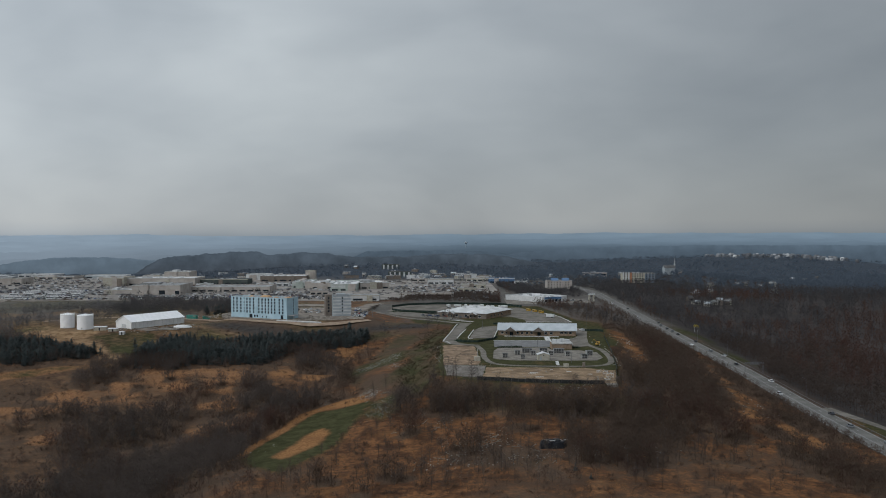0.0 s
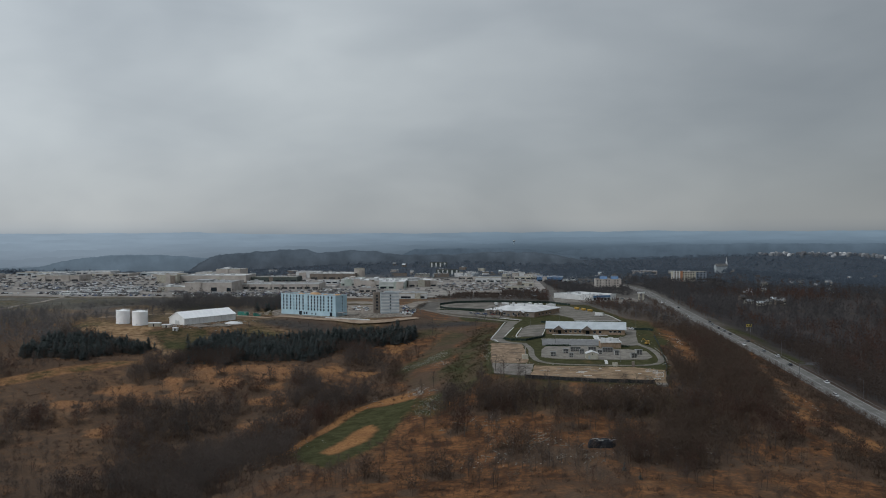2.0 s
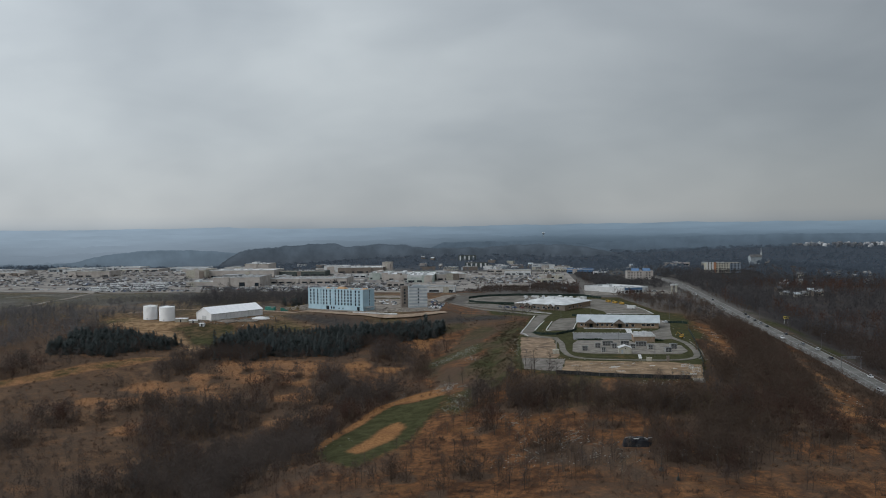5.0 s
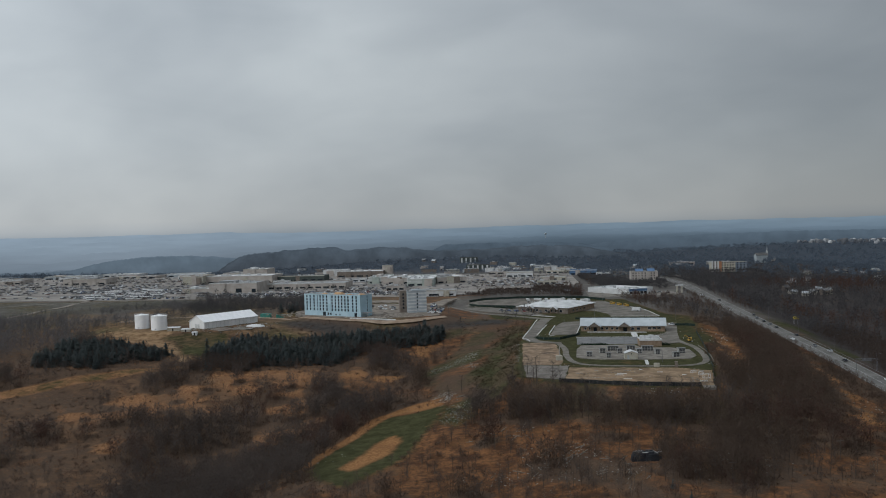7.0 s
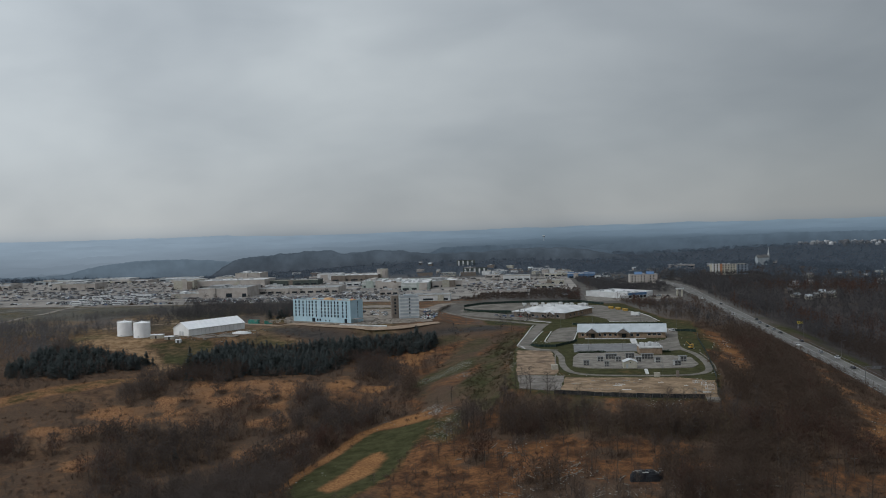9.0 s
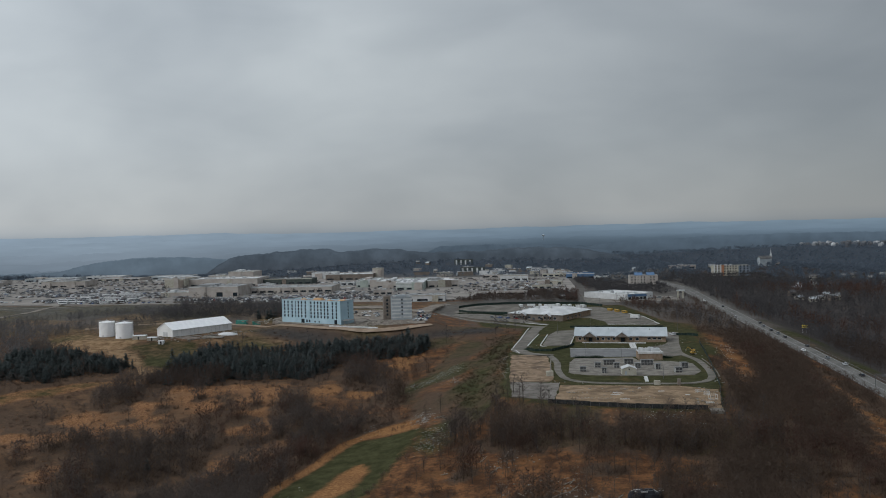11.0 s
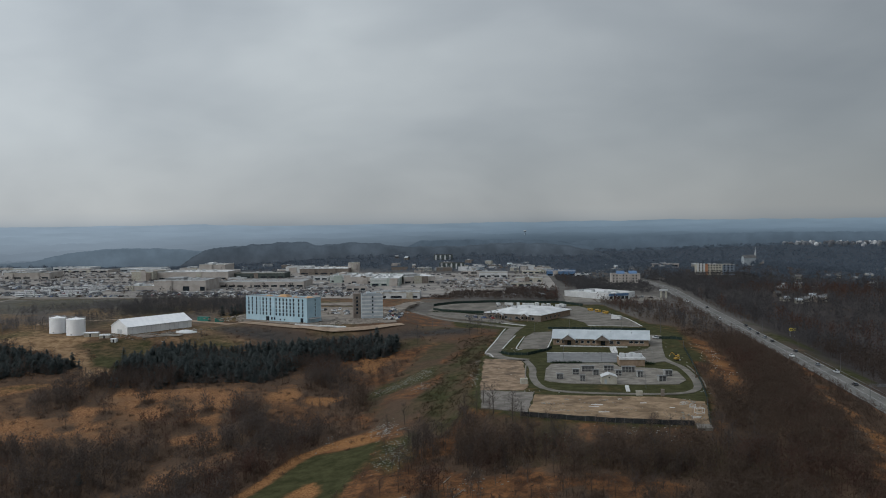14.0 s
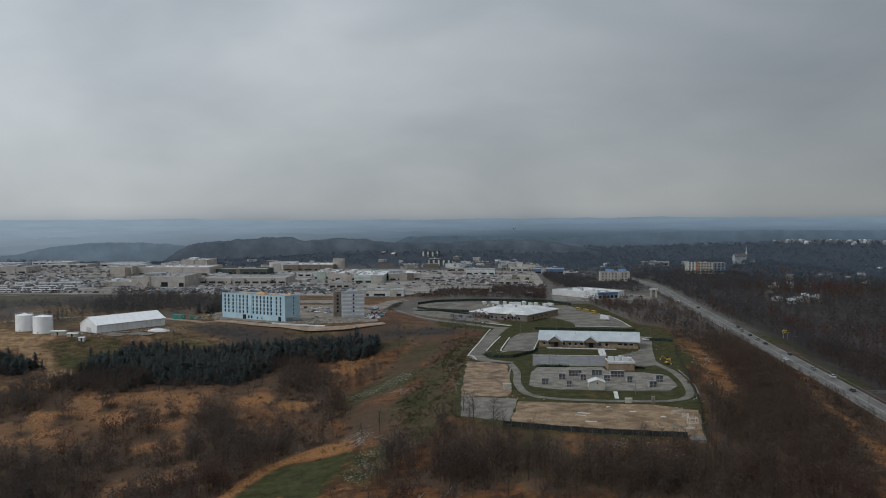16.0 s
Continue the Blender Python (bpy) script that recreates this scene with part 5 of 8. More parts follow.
# far woods over the hills
x, y, rng = spots(103, 7200, -1400, 1700, 1100, 2420)
inv = (np.abs(x) < 0.62 * y + 200) & ~((x < -0.37 * y) & (y > 1480)) & free(x, y, 6)
mall = inside_gap([(-900, 1100), (60, 1000), (420, 1080), (430, 1350), (100, 1500), (-900, 1600)], x, y) < 1
keep = inv & ~(mall & (rng.rand(len(x)) < 0.35))
x, y = x[keep], y[keep]
size = rng.uniform(7, 9.5, len(x)) * np.clip(y / 1600, 0.7, 1.0)
hx, hy, _ = spots(108, 3600, -700, 900, 1560, 2150)
ok = ~((hx < -0.37 * hy) & (hy > 1480))
x, y = np.concatenate([x, hx[ok]]), np.concatenate([y, hy[ok]])
size = np.concatenate([size, 6.5 + 2.5 * np.random.RandomState(4).rand(int(ok.sum()))])
cx_, cy_, crng = spots(109, 9000, 95, 900, 1120, 1620)
ok = (np.abs(cx_) < 0.62 * cy_) & free(cx_, cy_, 2.0, 14)
x, y = np.concatenate([x, cx_[ok]]), np.concatenate([y, cy_[ok]])
size = np.concatenate([size, crng.uniform(6, 10, int(ok.sum())) * np.where(cy_[ok] < 1165, 0.7, 1.0)])
cx_, cy_, crng = spots(114, 1500, -1050, -420, 1400, 1530)
ok = cx_ > -0.68 * cy_
x, y = np.concatenate([x, cx_[ok]]), np.concatenate([y, cy_[ok]])
size = np.concatenate([size, crng.uniform(6, 12, int(ok.sum()))])
seen = (np.hypot(x, y) < 1770) | (x > 0.1 * y)
x, y, size = x[seen], y[seen], size[seen]
scatter_mesh("far_woods", CLUMPS, x, y, size, M_FARWOOD_HAZE, "far leafless woods over low hills", "woods", seed=8)

# evergreens
rng = np.random.RandomState(104)
STANDS = [([(-290, 516), (-252, 514), (-245, 556), (-252, 580), (-300, 578)], 330, 1.0), ([(-249, 552), (-231, 552), (-231, 574), (-249, 574)], 70, 0.9), ([(-197, 552), (-150, 562), (-112, 566), (-108, 600), (-125, 622), (-185, 618), (-200, 590)], 620, 1.0),
          ([(-112, 600), (-84, 606), (-60, 618), (-58, 646), (-100, 642), (-116, 626)], 250, 0.95), ([(-165, 545), (-120, 550), (-115, 566), (-160, 566)], 90, 0.8), ([(-200, 524), (-160, 524), (-160, 556), (-200, 556)], 36, 0.75), ([(-215, 752), (-190, 752), (-190, 765), (-215, 765)], 8, 0.9)]
ex, ey, es = [], [], []
for poly, n, tall in STANDS:
    p = np.array(poly, float)
    tx, ty = rng.uniform(p[:, 0].min(), p[:, 0].max(), 3 * n), rng.uniform(p[:, 1].min(), p[:, 1].max(), 3 * n)
    ok = np.nonzero(inside_gap(poly, tx, ty) < 2 + 2 * lumps(tx, ty, 6))[0][:n]
    ex.append(tx[ok])
    ey.append(ty[ok])
    es.append((rng.uniform(5.0, 9.5, len(ok)) + 2.2 * lumps(tx[ok], ty[ok], 12, 0.5)) * tall * (1 + 0.25 * (rng.rand(len(ok)) > 0.95)))
ex, ey, es = np.concatenate(ex), np.concatenate(ey), np.concatenate(es)
# bare trees among and in front of them
k = np.arange(len(ex))[::3]
bx, by = ex[k] + rng.normal(0, 6, len(k)), ey[k] + rng.normal(-12, 9, len(k))
wx, wy, wrng = spots(117, 300, -200, -160, 518, 560)
vx, vy, vrng = spots(118, 260, -118, -84, 572, 640)
bx, by = np.concatenate([bx, wx, vx]), np.concatenate([by, wy, vy])
scatter_mesh("stand_edge_trees", BARE_MID, bx, by, rng.uniform(5, 8.5, len(bx)), M_TWIG_BROWN, "leafless trees along the edge of the conifers", "woods", seed=16)

# low dark scrub down the shaded side of the ridge
x, y, rng = spots(122, 5200, -30, 2, 425, 655)
keep = (rng.rand(len(x)) < 0.5 * near(RIDGE_SIDE, x, y, 12) * np.clip(0.7 + 0.8 * lumps(x - 0.12 * y, 0.3 * y, 3.0, 0.5), 0, 1)) & (inside_gap(PAD, x, y) > 0.5)
x, y = x[keep], y[keep]
scatter_mesh("ridge_scrub", SHRUBS, x, y, rng.uniform(0.5, 1.4, len(x)), island_mat("olive_scrub", (0.062, 0.053, 0.034), (0.104, 0.082, 0.052), 0.9, 0.5), "low dark olive scrub down the ridge", "scrub", seed=32)

# brush and grass
x, y, rng = spots(105, 12500, -300, 180, 270, 690)
keep = (free(x, y, 1.0, 10) | ((inside_gap(GRADED, x, y) < 1) & (rng.rand(len(x)) < 0.5))) & (rng.rand(len(x)) < 0.42 + 0.5 * patches(THICKETS, x, y))
x, y = x[keep], y[keep]
scatter_mesh("brush", SHRUBS, x, y, rng.uniform(0.7, 2.6, len(x)) * (0.9 + 0.7 * patches(THICKETS, x, y)), M_BRUSH, "low leafless brown brush", "brush", seed=9)
x, y, rng = spots(106, 30000, -330, 180, 225, 620)
cv = cover(x, y)
keep = free(x, y, 0.5, 10) & (rng.rand(len(x)) < 0.15 + cv[:, 0])
x, y = x[keep], y[keep]
scatter_mesh("dry_grass", TUFTS, x, y, rng.uniform(0.5, 1.3, len(x)), M_STRAW, "tufts of straw-coloured dry grass", "grass", seed=10)



# ---- single trees and evergreens ----
def split_mesh(name, kind, material):
    co, tri, wood = kind
    out = []
    for t, m, nm in ((tri[:wood], M_BARK, "trunk"), (tri[wood:], material, name)):
        u = np.unique(t)
        back = np.zeros(len(co), int)
        back[u] = np.arange(len(u))
        out.append(mesh_from(nm, co[u], back[t], m))
    return out


def tree_thing(name, meshes, m, s, label, category, group):
    t = thing(name, m @ Matrix.Scale(s, 4), label, category, group)
    for me, nm in zip(meshes, ("trunk", "crown")):
        ob = new(nm, me)
        ob.parent = t
    return t


BARE_MESH = [split_mesh("crown", k, M_TWIG) for k in BARE_FINE]
PINE_MESH = [split_mesh("crown", k, M_PINE) for k in PINES]
rng = np.random.RandomState(7)
for tx, ty, ts in near_trees:
    tree_thing("bare_tree", BARE_MESH[rng.randint(4)], pose(tx, ty, hz(tx, ty), rng.uniform(-4, 4), rng.uniform(-4, 4), rng.uniform(0, 360)), ts,
               "leafless grey-brown tree on the rust-coloured slope", "tree", "bare trees on the slope")
STOUT = [split_mesh("crown", twig_tree(sd, 1.0, 0.26, 16, 190, 0.0042, 0.13, 0.35, girth=0.019), M_BARK) for sd in (71, 72, 73)]
for k, (tx, ty, ts) in enumerate(((5.5, 430.5, 13), (12.8, 422.5, 12), (15.5, 420, 9), (1, 446, 10), (-6, 436, 9), (-31, 452, 10), (-37, 446, 8), (-24, 416, 9), (-20, 408, 8), (60, 398, 9), (84, 395, 10), (99, 420, 11))):
    tree_thing("bare_tree", STOUT[k % 3], pose(tx, ty, hz(tx, ty) - 0.2, 0, 0, 70 * k), ts, "tall leafless tree beside the dirt pad", "tree", "bare trees by the pad")
PALE = [split_mesh("crown", twig_tree(sd, 1.0, 0.2, 7, 46, 0.0045, 0.10, 0.3), M_LOG) for sd in (61, 62, 63)]
for px_, py_ in [(-12, 366), (-5, 371), (0, 342), (6, 333), (13, 337), (17, 312), (9, 300), (22, 348), (36, 303), (34, 312), (48, 310), (117, 331), (94, 344), (-4, 310), (-56, 300)]:
    for k in range(4):
        tx, ty = px_ + rng.normal(0, 5), py_ + rng.normal(0, 5)
        tree_thing("sapling", PALE[rng.randint(3)], pose(tx, ty, hz(tx, ty), rng.uniform(-8, 8), rng.uniform(-8, 8), rng.uniform(0, 360)), rng.uniform(5, 9), "thin pale leafless sapling on the rust-coloured slope", "tree", "pale saplings")
order = np.argsort(ey)
for k in order[:260]:
    tree_thing("evergreen", PINE_MESH[rng.randint(3)], pose(ex[k], ey[k], hz(ex[k], ey[k]), 0, 0, rng.uniform(0, 360)), es[k], "dark green conifer in a dense stand", "conifer", "dark conifers")
k = order[260:]
scatter_mesh("evergreen_stand", PINES, ex[k], ey[k], es[k], M_PINE, "rear rows of a dense dark conifer stand", "conifers", seed=14)
for tx, ty, ts in ((46, 306, 3.0), (50, 297, 2.4), (-150, 332, 7), (-152, 420, 5), (-215, 598, 7), (-226, 566, 6)):
    tree_thing("evergreen", PINE_MESH[rng.randint(3)], pose(tx, ty, hz(tx, ty), 0, 0, rng.uniform(0, 360)), ts, "small lone dark green conifer", "conifer", "lone conifers")


# ---- building helpers ----
def gable_roof(bm, x0, x1, y0, y1, ze, zr, over=0.5, thick=0.25, axis="x"):
    """Two sloping slabs over a rectangle, ridge along x or y, eaves at ze, ridge at zr."""
    if axis == "y":
        b2 = gable_roof(bmesh.new(), y0, y1, -x1, -x0, ze, zr, over, thick)
        bmesh.ops.rotate(b2, cent=(0, 0, 0), matrix=Matrix.Rotation(radians(90), 3, "Z"), verts=b2.verts[:])
        me = bpy.data.meshes.new("t")
        b2.to_mesh(me)
        b2.free()
        bm.from_mesh(me)
        bpy.data.meshes.remove(me)
        return bm
    ym = (y0 + y1) / 2
    k = (zr - ze) / (ym - y0)
    lo = ze - over * k
    prof = [(y0 - over, lo), (ym, zr), (y1 + over, lo), (y1 + over, lo + thick), (ym, zr + thick), (y0 - over, lo + thick)]
    return extrude_x(bm, prof, x0 - over, x1 + over)


def gable_wall(bm, y0, y1, x0, x1, z0, ze, zr):
    """A closed body with gable ends, drawn along x."""
    return extrude_x(bm, [(y0, z0), (y1, z0), (y1, ze), ((y0 + y1) / 2, zr), (y0, ze)], x0, x1)


def window(parent, x, y, z, w, h, frame_mat, along="x", pane_mat=None, name="window"):
    """A window in an opening: a frame ring with the pane set back in it. along: the wall's direction."""
    bm, t = bmesh.new(), 0.1
    for a in ((0, 0, w, t), (0, h - t, w, h), (0, t, t, h - t), (w - t, t, w, h - t)):
        box(bm, a[0], 0.05, a[1], a[2], 0.2, a[3])
    m = Matrix.Translation((x, y, z))
    if along == "y":
        m = m @ Matrix.Rotation(radians(90), 4, "Z")
    bm.transform(m)
    f = part(name, bm, frame_mat, parent)
    bm = boxed(t, 0.12, t, w - t, 0.16, h - t)
    bm.transform(m)
    part("pane", bm, pane_mat or M_GLASS, f, "dark glass pane")
    return f


def rooftop_unit(parent, x, y, z, w, d, h, material=None):
    bm = boxed(x, y, z, x + w, y + d, z + h)
    box(bm, x + 0.15 * w, y + 0.15 * d, z + h, x + 0.45 * w, y + 0.6 * d, z + h + 0.25)
    box(bm, x - 0.1, y - 0.1, z - 0.15, x + w + 0.1, y + d + 0.1, z)
    return part("rooftop_unit", bm, material or M_STEEL, parent, "grey sheet-metal air unit")


def flat_block(name, x, y, z, rz, length, depth, height, wall, roof, label, category, holes=(), side_holes=(), group="", units=3, parapet=0.7, seed=0, cap=None):
    """A flat-roofed building. Its front runs along x from the front left corner; holes are window openings in front and right side."""
    t = thing(name, pose(x, y, z, 0, 0, rz), label, category, group)
    bm = holed_wall(bmesh.new(), length, -1.5, height, 0.35, holes)
    part("front_wall", bm, wall, t)
    bm = holed_wall(bmesh.new(), depth - 0.36, -1.5, height, 0.35, side_holes)
    bm.transform(Matrix.Translation((length, 0.36, 0)) @ Matrix.Rotation(radians(90), 4, "Z"))
    part("side_wall", bm, wall, t)
    bm = boxed(0, 0.36, -1.5, 0.35, depth, height)
    box(bm, 0.36, depth - 0.35, -1.5, length - 0.36, depth, height)
    part("rear_wall", bm, wall, t)
    part("roof", boxed(0.352, 0.352, height - parapet - 0.3, length - 0.352, depth - 0.352, height - parapet), roof, t, "flat membrane roof")
    bm = bmesh.new()
    for a in ((-0.12, -0.12, length + 0.12, 0.45), (-0.12, depth - 0.45, length + 0.12, depth + 0.12), (-0.12, 0.452, 0.45, depth - 0.452), (length - 0.45, 0.452, length + 0.12, depth - 0.452)):
        box(bm, a[0], a[1], height + 0.002, a[2], a[3], height + 0.18)
    part("coping", bm, cap or roof, t)
    # a solid near-black block behind the openings imitates the shade of rooms
    if holes or side_holes:
        part("interior", boxed(0.5, 0.5, -1, length - 0.5, depth - 0.5, height - parapet - 0.5), M_DARK, t, "near-black block painted as the shade of unlit rooms")
    r = random.Random(seed)
    for k in range(units):
        w = r.uniform(1.6, 4)
        rooftop_unit(t, r.uniform(0.1, 0.85) * (length - 5), r.uniform(0.15, 0.8) * (depth - 4), height - parapet + 0.15, w, w * 0.7, r.uniform(1.2, 2))
    for h in holes:
        window(t, h[0], 0, h[1], h[2] - h[0], h[3] - h[1], wall)
    for h in side_holes:
        window(t, length, 0.36 + h[0], h[1], h[2] - h[0], h[3] - h[1], wall, "y")
    return t


# ---- the pale blue hotel shell ----
def blue_hotel():
    H, L, D = 17.2, 58.0, 14.5
    cols = [1.8, 5.3, 9.4, 12.6, 15.9, 19.1, 22.9, 28.4, 31.8, 35.1, 38.3, 41.6, 44.8, 49.4, 53.0]
    holes = [(c, 4.15 + 2.55 * f, c + 1.6, 6.3 + 2.55 * f) for c in cols for f in range(5)]
    holes += [(19.2, 0.2, 22.6, 3.4), (24.0, 0.9, 25.8, 2.9), (26.6, 0.9, 28.4, 2.9), (32.2, 0.9, 33.8, 2.2), (36.4, 0.9, 37.6, 2.2), (51.6, 0.1, 54.4, 3.6)]
    side = [(7.6, 4.3 + 2.55 * f, 8.7, 6.2 + 2.55 * f) for f in range(5)]
    t = flat_block("hotel", -177.5, 717.0, 3.9, -28.2, L, D, H, M_BLUE_WRAP, M_GREY_ROOF, "unfinished hotel in pale blue sheathing with dark window openings", "hotel", holes, side, units=0, parapet=0.5, cap=M_GREY_WALL)
    # raised parapet bays and plywood lying on the roof
    for a, b, up in ((0, 13.5, 0.5), (22.2, 27.8, 0.5), (44.4, 57.9, 0.7)):
        part("parapet_bay", boxed(a, -0.25, 3.8, a + 0.5, -0.002, H + up), M_BLUE_WRAP, t)
        part("parapet_bay", boxed(b - 0.5, -0.25, 3.8, b, -0.002, H + up), M_BLUE_WRAP, t)
    for a, b, c, d, h in ((25, 7, 33, 12, 1.5), (12, 8, 16, 11, 0.9), (39, 7, 42, 10, 0.8), (50, 7, 56, 11, 1.0)):
        bm = boxed(a, b, H - 0.45, c, d, H - 0.45 + h * 0.5)
        box(bm, a + 0.8, b + 0.6, H - 0.45 + h * 0.5, c - 1.2, d - 0.9, H - 0.45 + h)
        part("plywood_stack", bm, M_WOOD, t, "raw orange plywood on the roof")
    # ground floor canopy at the end
    bm = boxed(58.3, 1, 3.3, 64, 9, 3.7)
    part("canopy", bm, M_GREY_ROOF, t, "low grey entrance canopy")
    for x, y in ((63.5, 1.5), (63.5, 8.5), (60, 1.5)):
        part("canopy_post", tube(bmesh.new(), (x, y, -1), (x, y, 3.3), 0.18, 0.18), M_STEEL, t)
    return t


blue_hotel()


def grey_tower():
    H, L, D = 17.0, 15.2, 15.0
    holes = [(7.2, 3.6 + 2.7 * f, 8.4, 5.2 + 2.7 * f) for f in range(5)]
    t = flat_block("hotel_tower", -93.3, 718.0, 4.0, 15.0, L, D, H, M_GREY_WALL, M_GREY_ROOF, "grey six-storey block with pale floor bands", "tower block", holes, (), units=2, parapet=0.8, seed=4)
    for f in range(6):
        z = 2.7 * f + 1.6
        bm = boxed(-0.08, -0.1, z, 7.1, -0.003, z + 1.0)
        box(bm, 8.5, -0.1, z, L + 0.08, -0.003, z + 1.0)
        part("floor_band", bm, M_WHITE_WALL, t, "pale spandrel band")
        part("floor_band", boxed(L + 0.003, 0.3, z, L + 0.1, D - 0.2, z + 1.0), M_WHITE_WALL, t, "pale spandrel band")
    part("stair_tower", boxed(-5.2, 7, -1.5, -0.01, 16, H + 0.6), M_BROWN_WALL, t, "brown brick stair tower")
    for f in range(5):
        part("stair_window", boxed(-3.4, 6.94, 3 + 2.7 * f, -2.0, 6.996, 4.6 + 2.7 * f), M_GLASS, t, "dark window")
    part("roof_house", boxed(4, 4, H - 0.6, 11, 10, H + 1.4), M_GREY_WALL, t, "grey plant room on the roof")
    for x, y in ((5, 5), (7, 8), (9, 6), (10, 9)):
        part("antenna", tube(bmesh.new(), (x, y, H + 1.4), (x, y, H + 3.0), 0.08, 0.05), M_STEEL, t)
    return t


grey_tower()


# ---- storage tanks ----
def tank(x, y, z, r, h):
    t = thing("storage_tank", pose(x, y, z), "white cylindrical steel storage tank with a shallow cone roof", "tank", "white storage tanks")
    bm = bmesh.new()
    for k in range(5):
        tube(bm, (0, 0, h * k / 5 - (0.8 if k == 0 else 0)), (0, 0, h * (k + 1) / 5), r - 0.012 * (k % 2), r - 0.012 * (k % 2), 40)
    part("shell", bm, M_TANK, t)
    bm = tube(bmesh.new(), (0, 0, h + 0.003), (0, 0, h + 0.95), r + 0.15, 0.5, 40)
    part("cone_roof", bm, M_TANK, t)
    part("roof_vent", tube(bmesh.new(), (0, 0, h + 0.9), (0, 0, h + 1.7), 0.35, 0.35, 10), M_STEEL, t)
    bm = bmesh.new()
    for i in range(28):
        a, b = 2 * math.pi * i / 28, 2 * math.pi * (i + 1) / 28
        p, q = (r * math.cos(a), r * math.sin(a), h + 1.0), (r * math.cos(b), r * math.sin(b), h + 1.0)
        tube(bm, p, q, 0.05, 0.05, 4)
        tube(bm, (p[0], p[1], h), p, 0.04, 0.04, 4)
    part("guard_rail", bm, M_STEEL, t)
    bm = bmesh.new()
    for s in (-0.3, 0.3):
        tube(bm, (r + 0.25, s, -0.5), (r + 0.25, s, h + 1), 0.06, 0.06, 4)
    for k in range(int(h / 0.5)):
        tube(bm, (r + 0.25, -0.3, 0.5 * k), (r + 0.25, 0.3, 0.5 * k), 0.03, 0.03, 4)
    part("ladder", bm, M_STEEL, t, "galvanised ladder")
    part("base_ring", tube(bmesh.new(), (0, 0, -1), (0, 0, 0.12), r + 0.4, r + 0.4, 40), M_CONC, t, "concrete ring footing")
    part("hatch", tube(bmesh.new(), (-0.3, -r - 0.12, 0.9), (-0.3, -r + 0.05, 0.9), 0.5, 0.5, 12), M_STEEL, t)
    return t


tank(-289.5, 662, 1.0, 5.3, 10.3)
tank(-272.0, 652.5, 0.9, 5.9, 10.6)


# ---- the long white shed and its yard ----
def long_shed():
    t = thing("storage_shed", pose(-252.3, 661.5, 0.9, 0, 0, 58), "long white metal storage shed with a pale gable roof", "shed")
    L, W, E, R = 51.0, 18.0, 5.0, 9.6
    part("body", gable_wall(bmesh.new(), -W, 0, 0, L, -1.5, E, R), M_SHED_WALL, t, "white sheet-metal walls")
    part("roof", gable_roof(bmesh.new(), 0, L, -W, 0, E + 0.02, R + 0.02, 0.4, 0.2), M_TANK, t, "white sheet-metal roof")
    bm = bmesh.new()
    for k in range(1, 14):
        x = L * k / 14
        box(bm, x - 0.06, -W - 0.12, -1, x + 0.06, -W - 0.003, E - 0.3)
    part("wall_rib", bm, M_WHITE_WALL, t)
    for y, w, h in ((-12.2, 2.4, 3.2), (-9.4, 2.4, 3.2)):
        bm = boxed(-0.1, y, -0.6, -0.003, y + w, h)
        part("door", bm, M_WHITE_WALL, t, "pale grey sliding door")
    for k in range(5):
        x = 6 + 8.8 * k
        part("side_door", boxed(x, -W - 0.09, -0.6, x + 3.2, -W - 0.004, 3.2), M_SHED_WALL, t, "white roller door")
    part("gutter", tube(bmesh.new(), (0, -W - 0.5, E - 0.2), (L, -W - 0.5, E - 0.2), 0.12, 0.12), M_STEEL, t)
    return t


long_shed()


def hut(x, y, rz, w, d, h, wall, roof, label, name="shed", group="", category="shed", zr=None, door=True, z=None, rise=1.0):
    t = thing(name, pose(x, y, hz(x, y) if z is None else z, 0, 0, rz), label, category, group)
    part("body", gable_wall(bmesh.new(), 0, d, 0, w, -0.8, h, h + rise), wall, t)
    part("roof", gable_roof(bmesh.new(), 0, w, 0, d, h + 0.02, h + rise + 0.02, 0.3, 0.15), roof, t)
    if door:
        part("door", boxed(w * 0.4, -0.08, -0.2, w * 0.4 + 1.0, -0.004, 2.0), M_DARK, t, "dark door")
    return t


hut(-261.0, 641.0, 6, 9, 4, 2.4, M_CREAM_WALL, M_WHITE_ROOF, "low cream hut with a white roof by the tanks", rise=0.5)
hut(-248.5, 636.5, 4, 6.5, 4, 1.8, M_CREAM_WALL, M_WHITE_ROOF, "low cream shed beside the long shed", rise=0.5)
hut(-238, 630, 0, 3.4, 3, 1.9, M_WHITE_WALL, M_WHITE_ROOF, "small white pump house on the lawn's edge", rise=0.4)


def container(x, y, rz, l, w, h, material, label, z=None, category="container"):
    t = thing("container", pose(x, y, hz(x, y) if z is None else z, 0, 0, rz), label, category)
    part("body", boxed(0, 0, 0, l, w, h), material, t)
    bm = bmesh.new()
    for k in range(1, int(l / 0.9)):
        box(bm, 0.9 * k - 0.08, -0.07, 0.1, 0.9 * k + 0.08, -0.003, h - 0.1)
    part("rib", bm, material, t)
    part("lid", boxed(-0.08, -0.1, h + 0.002, l + 0.08, w + 0.1, h + 0.14), material, t)
    return t


container(-219, 731, -15, 9, 3.4, 3.0, M_TEAL, "green steel waste container beside the shed yard")
container(-204, 726, 10, 6, 2.6, 2.4, M_TEAL, "small green steel skip in the shed yard")


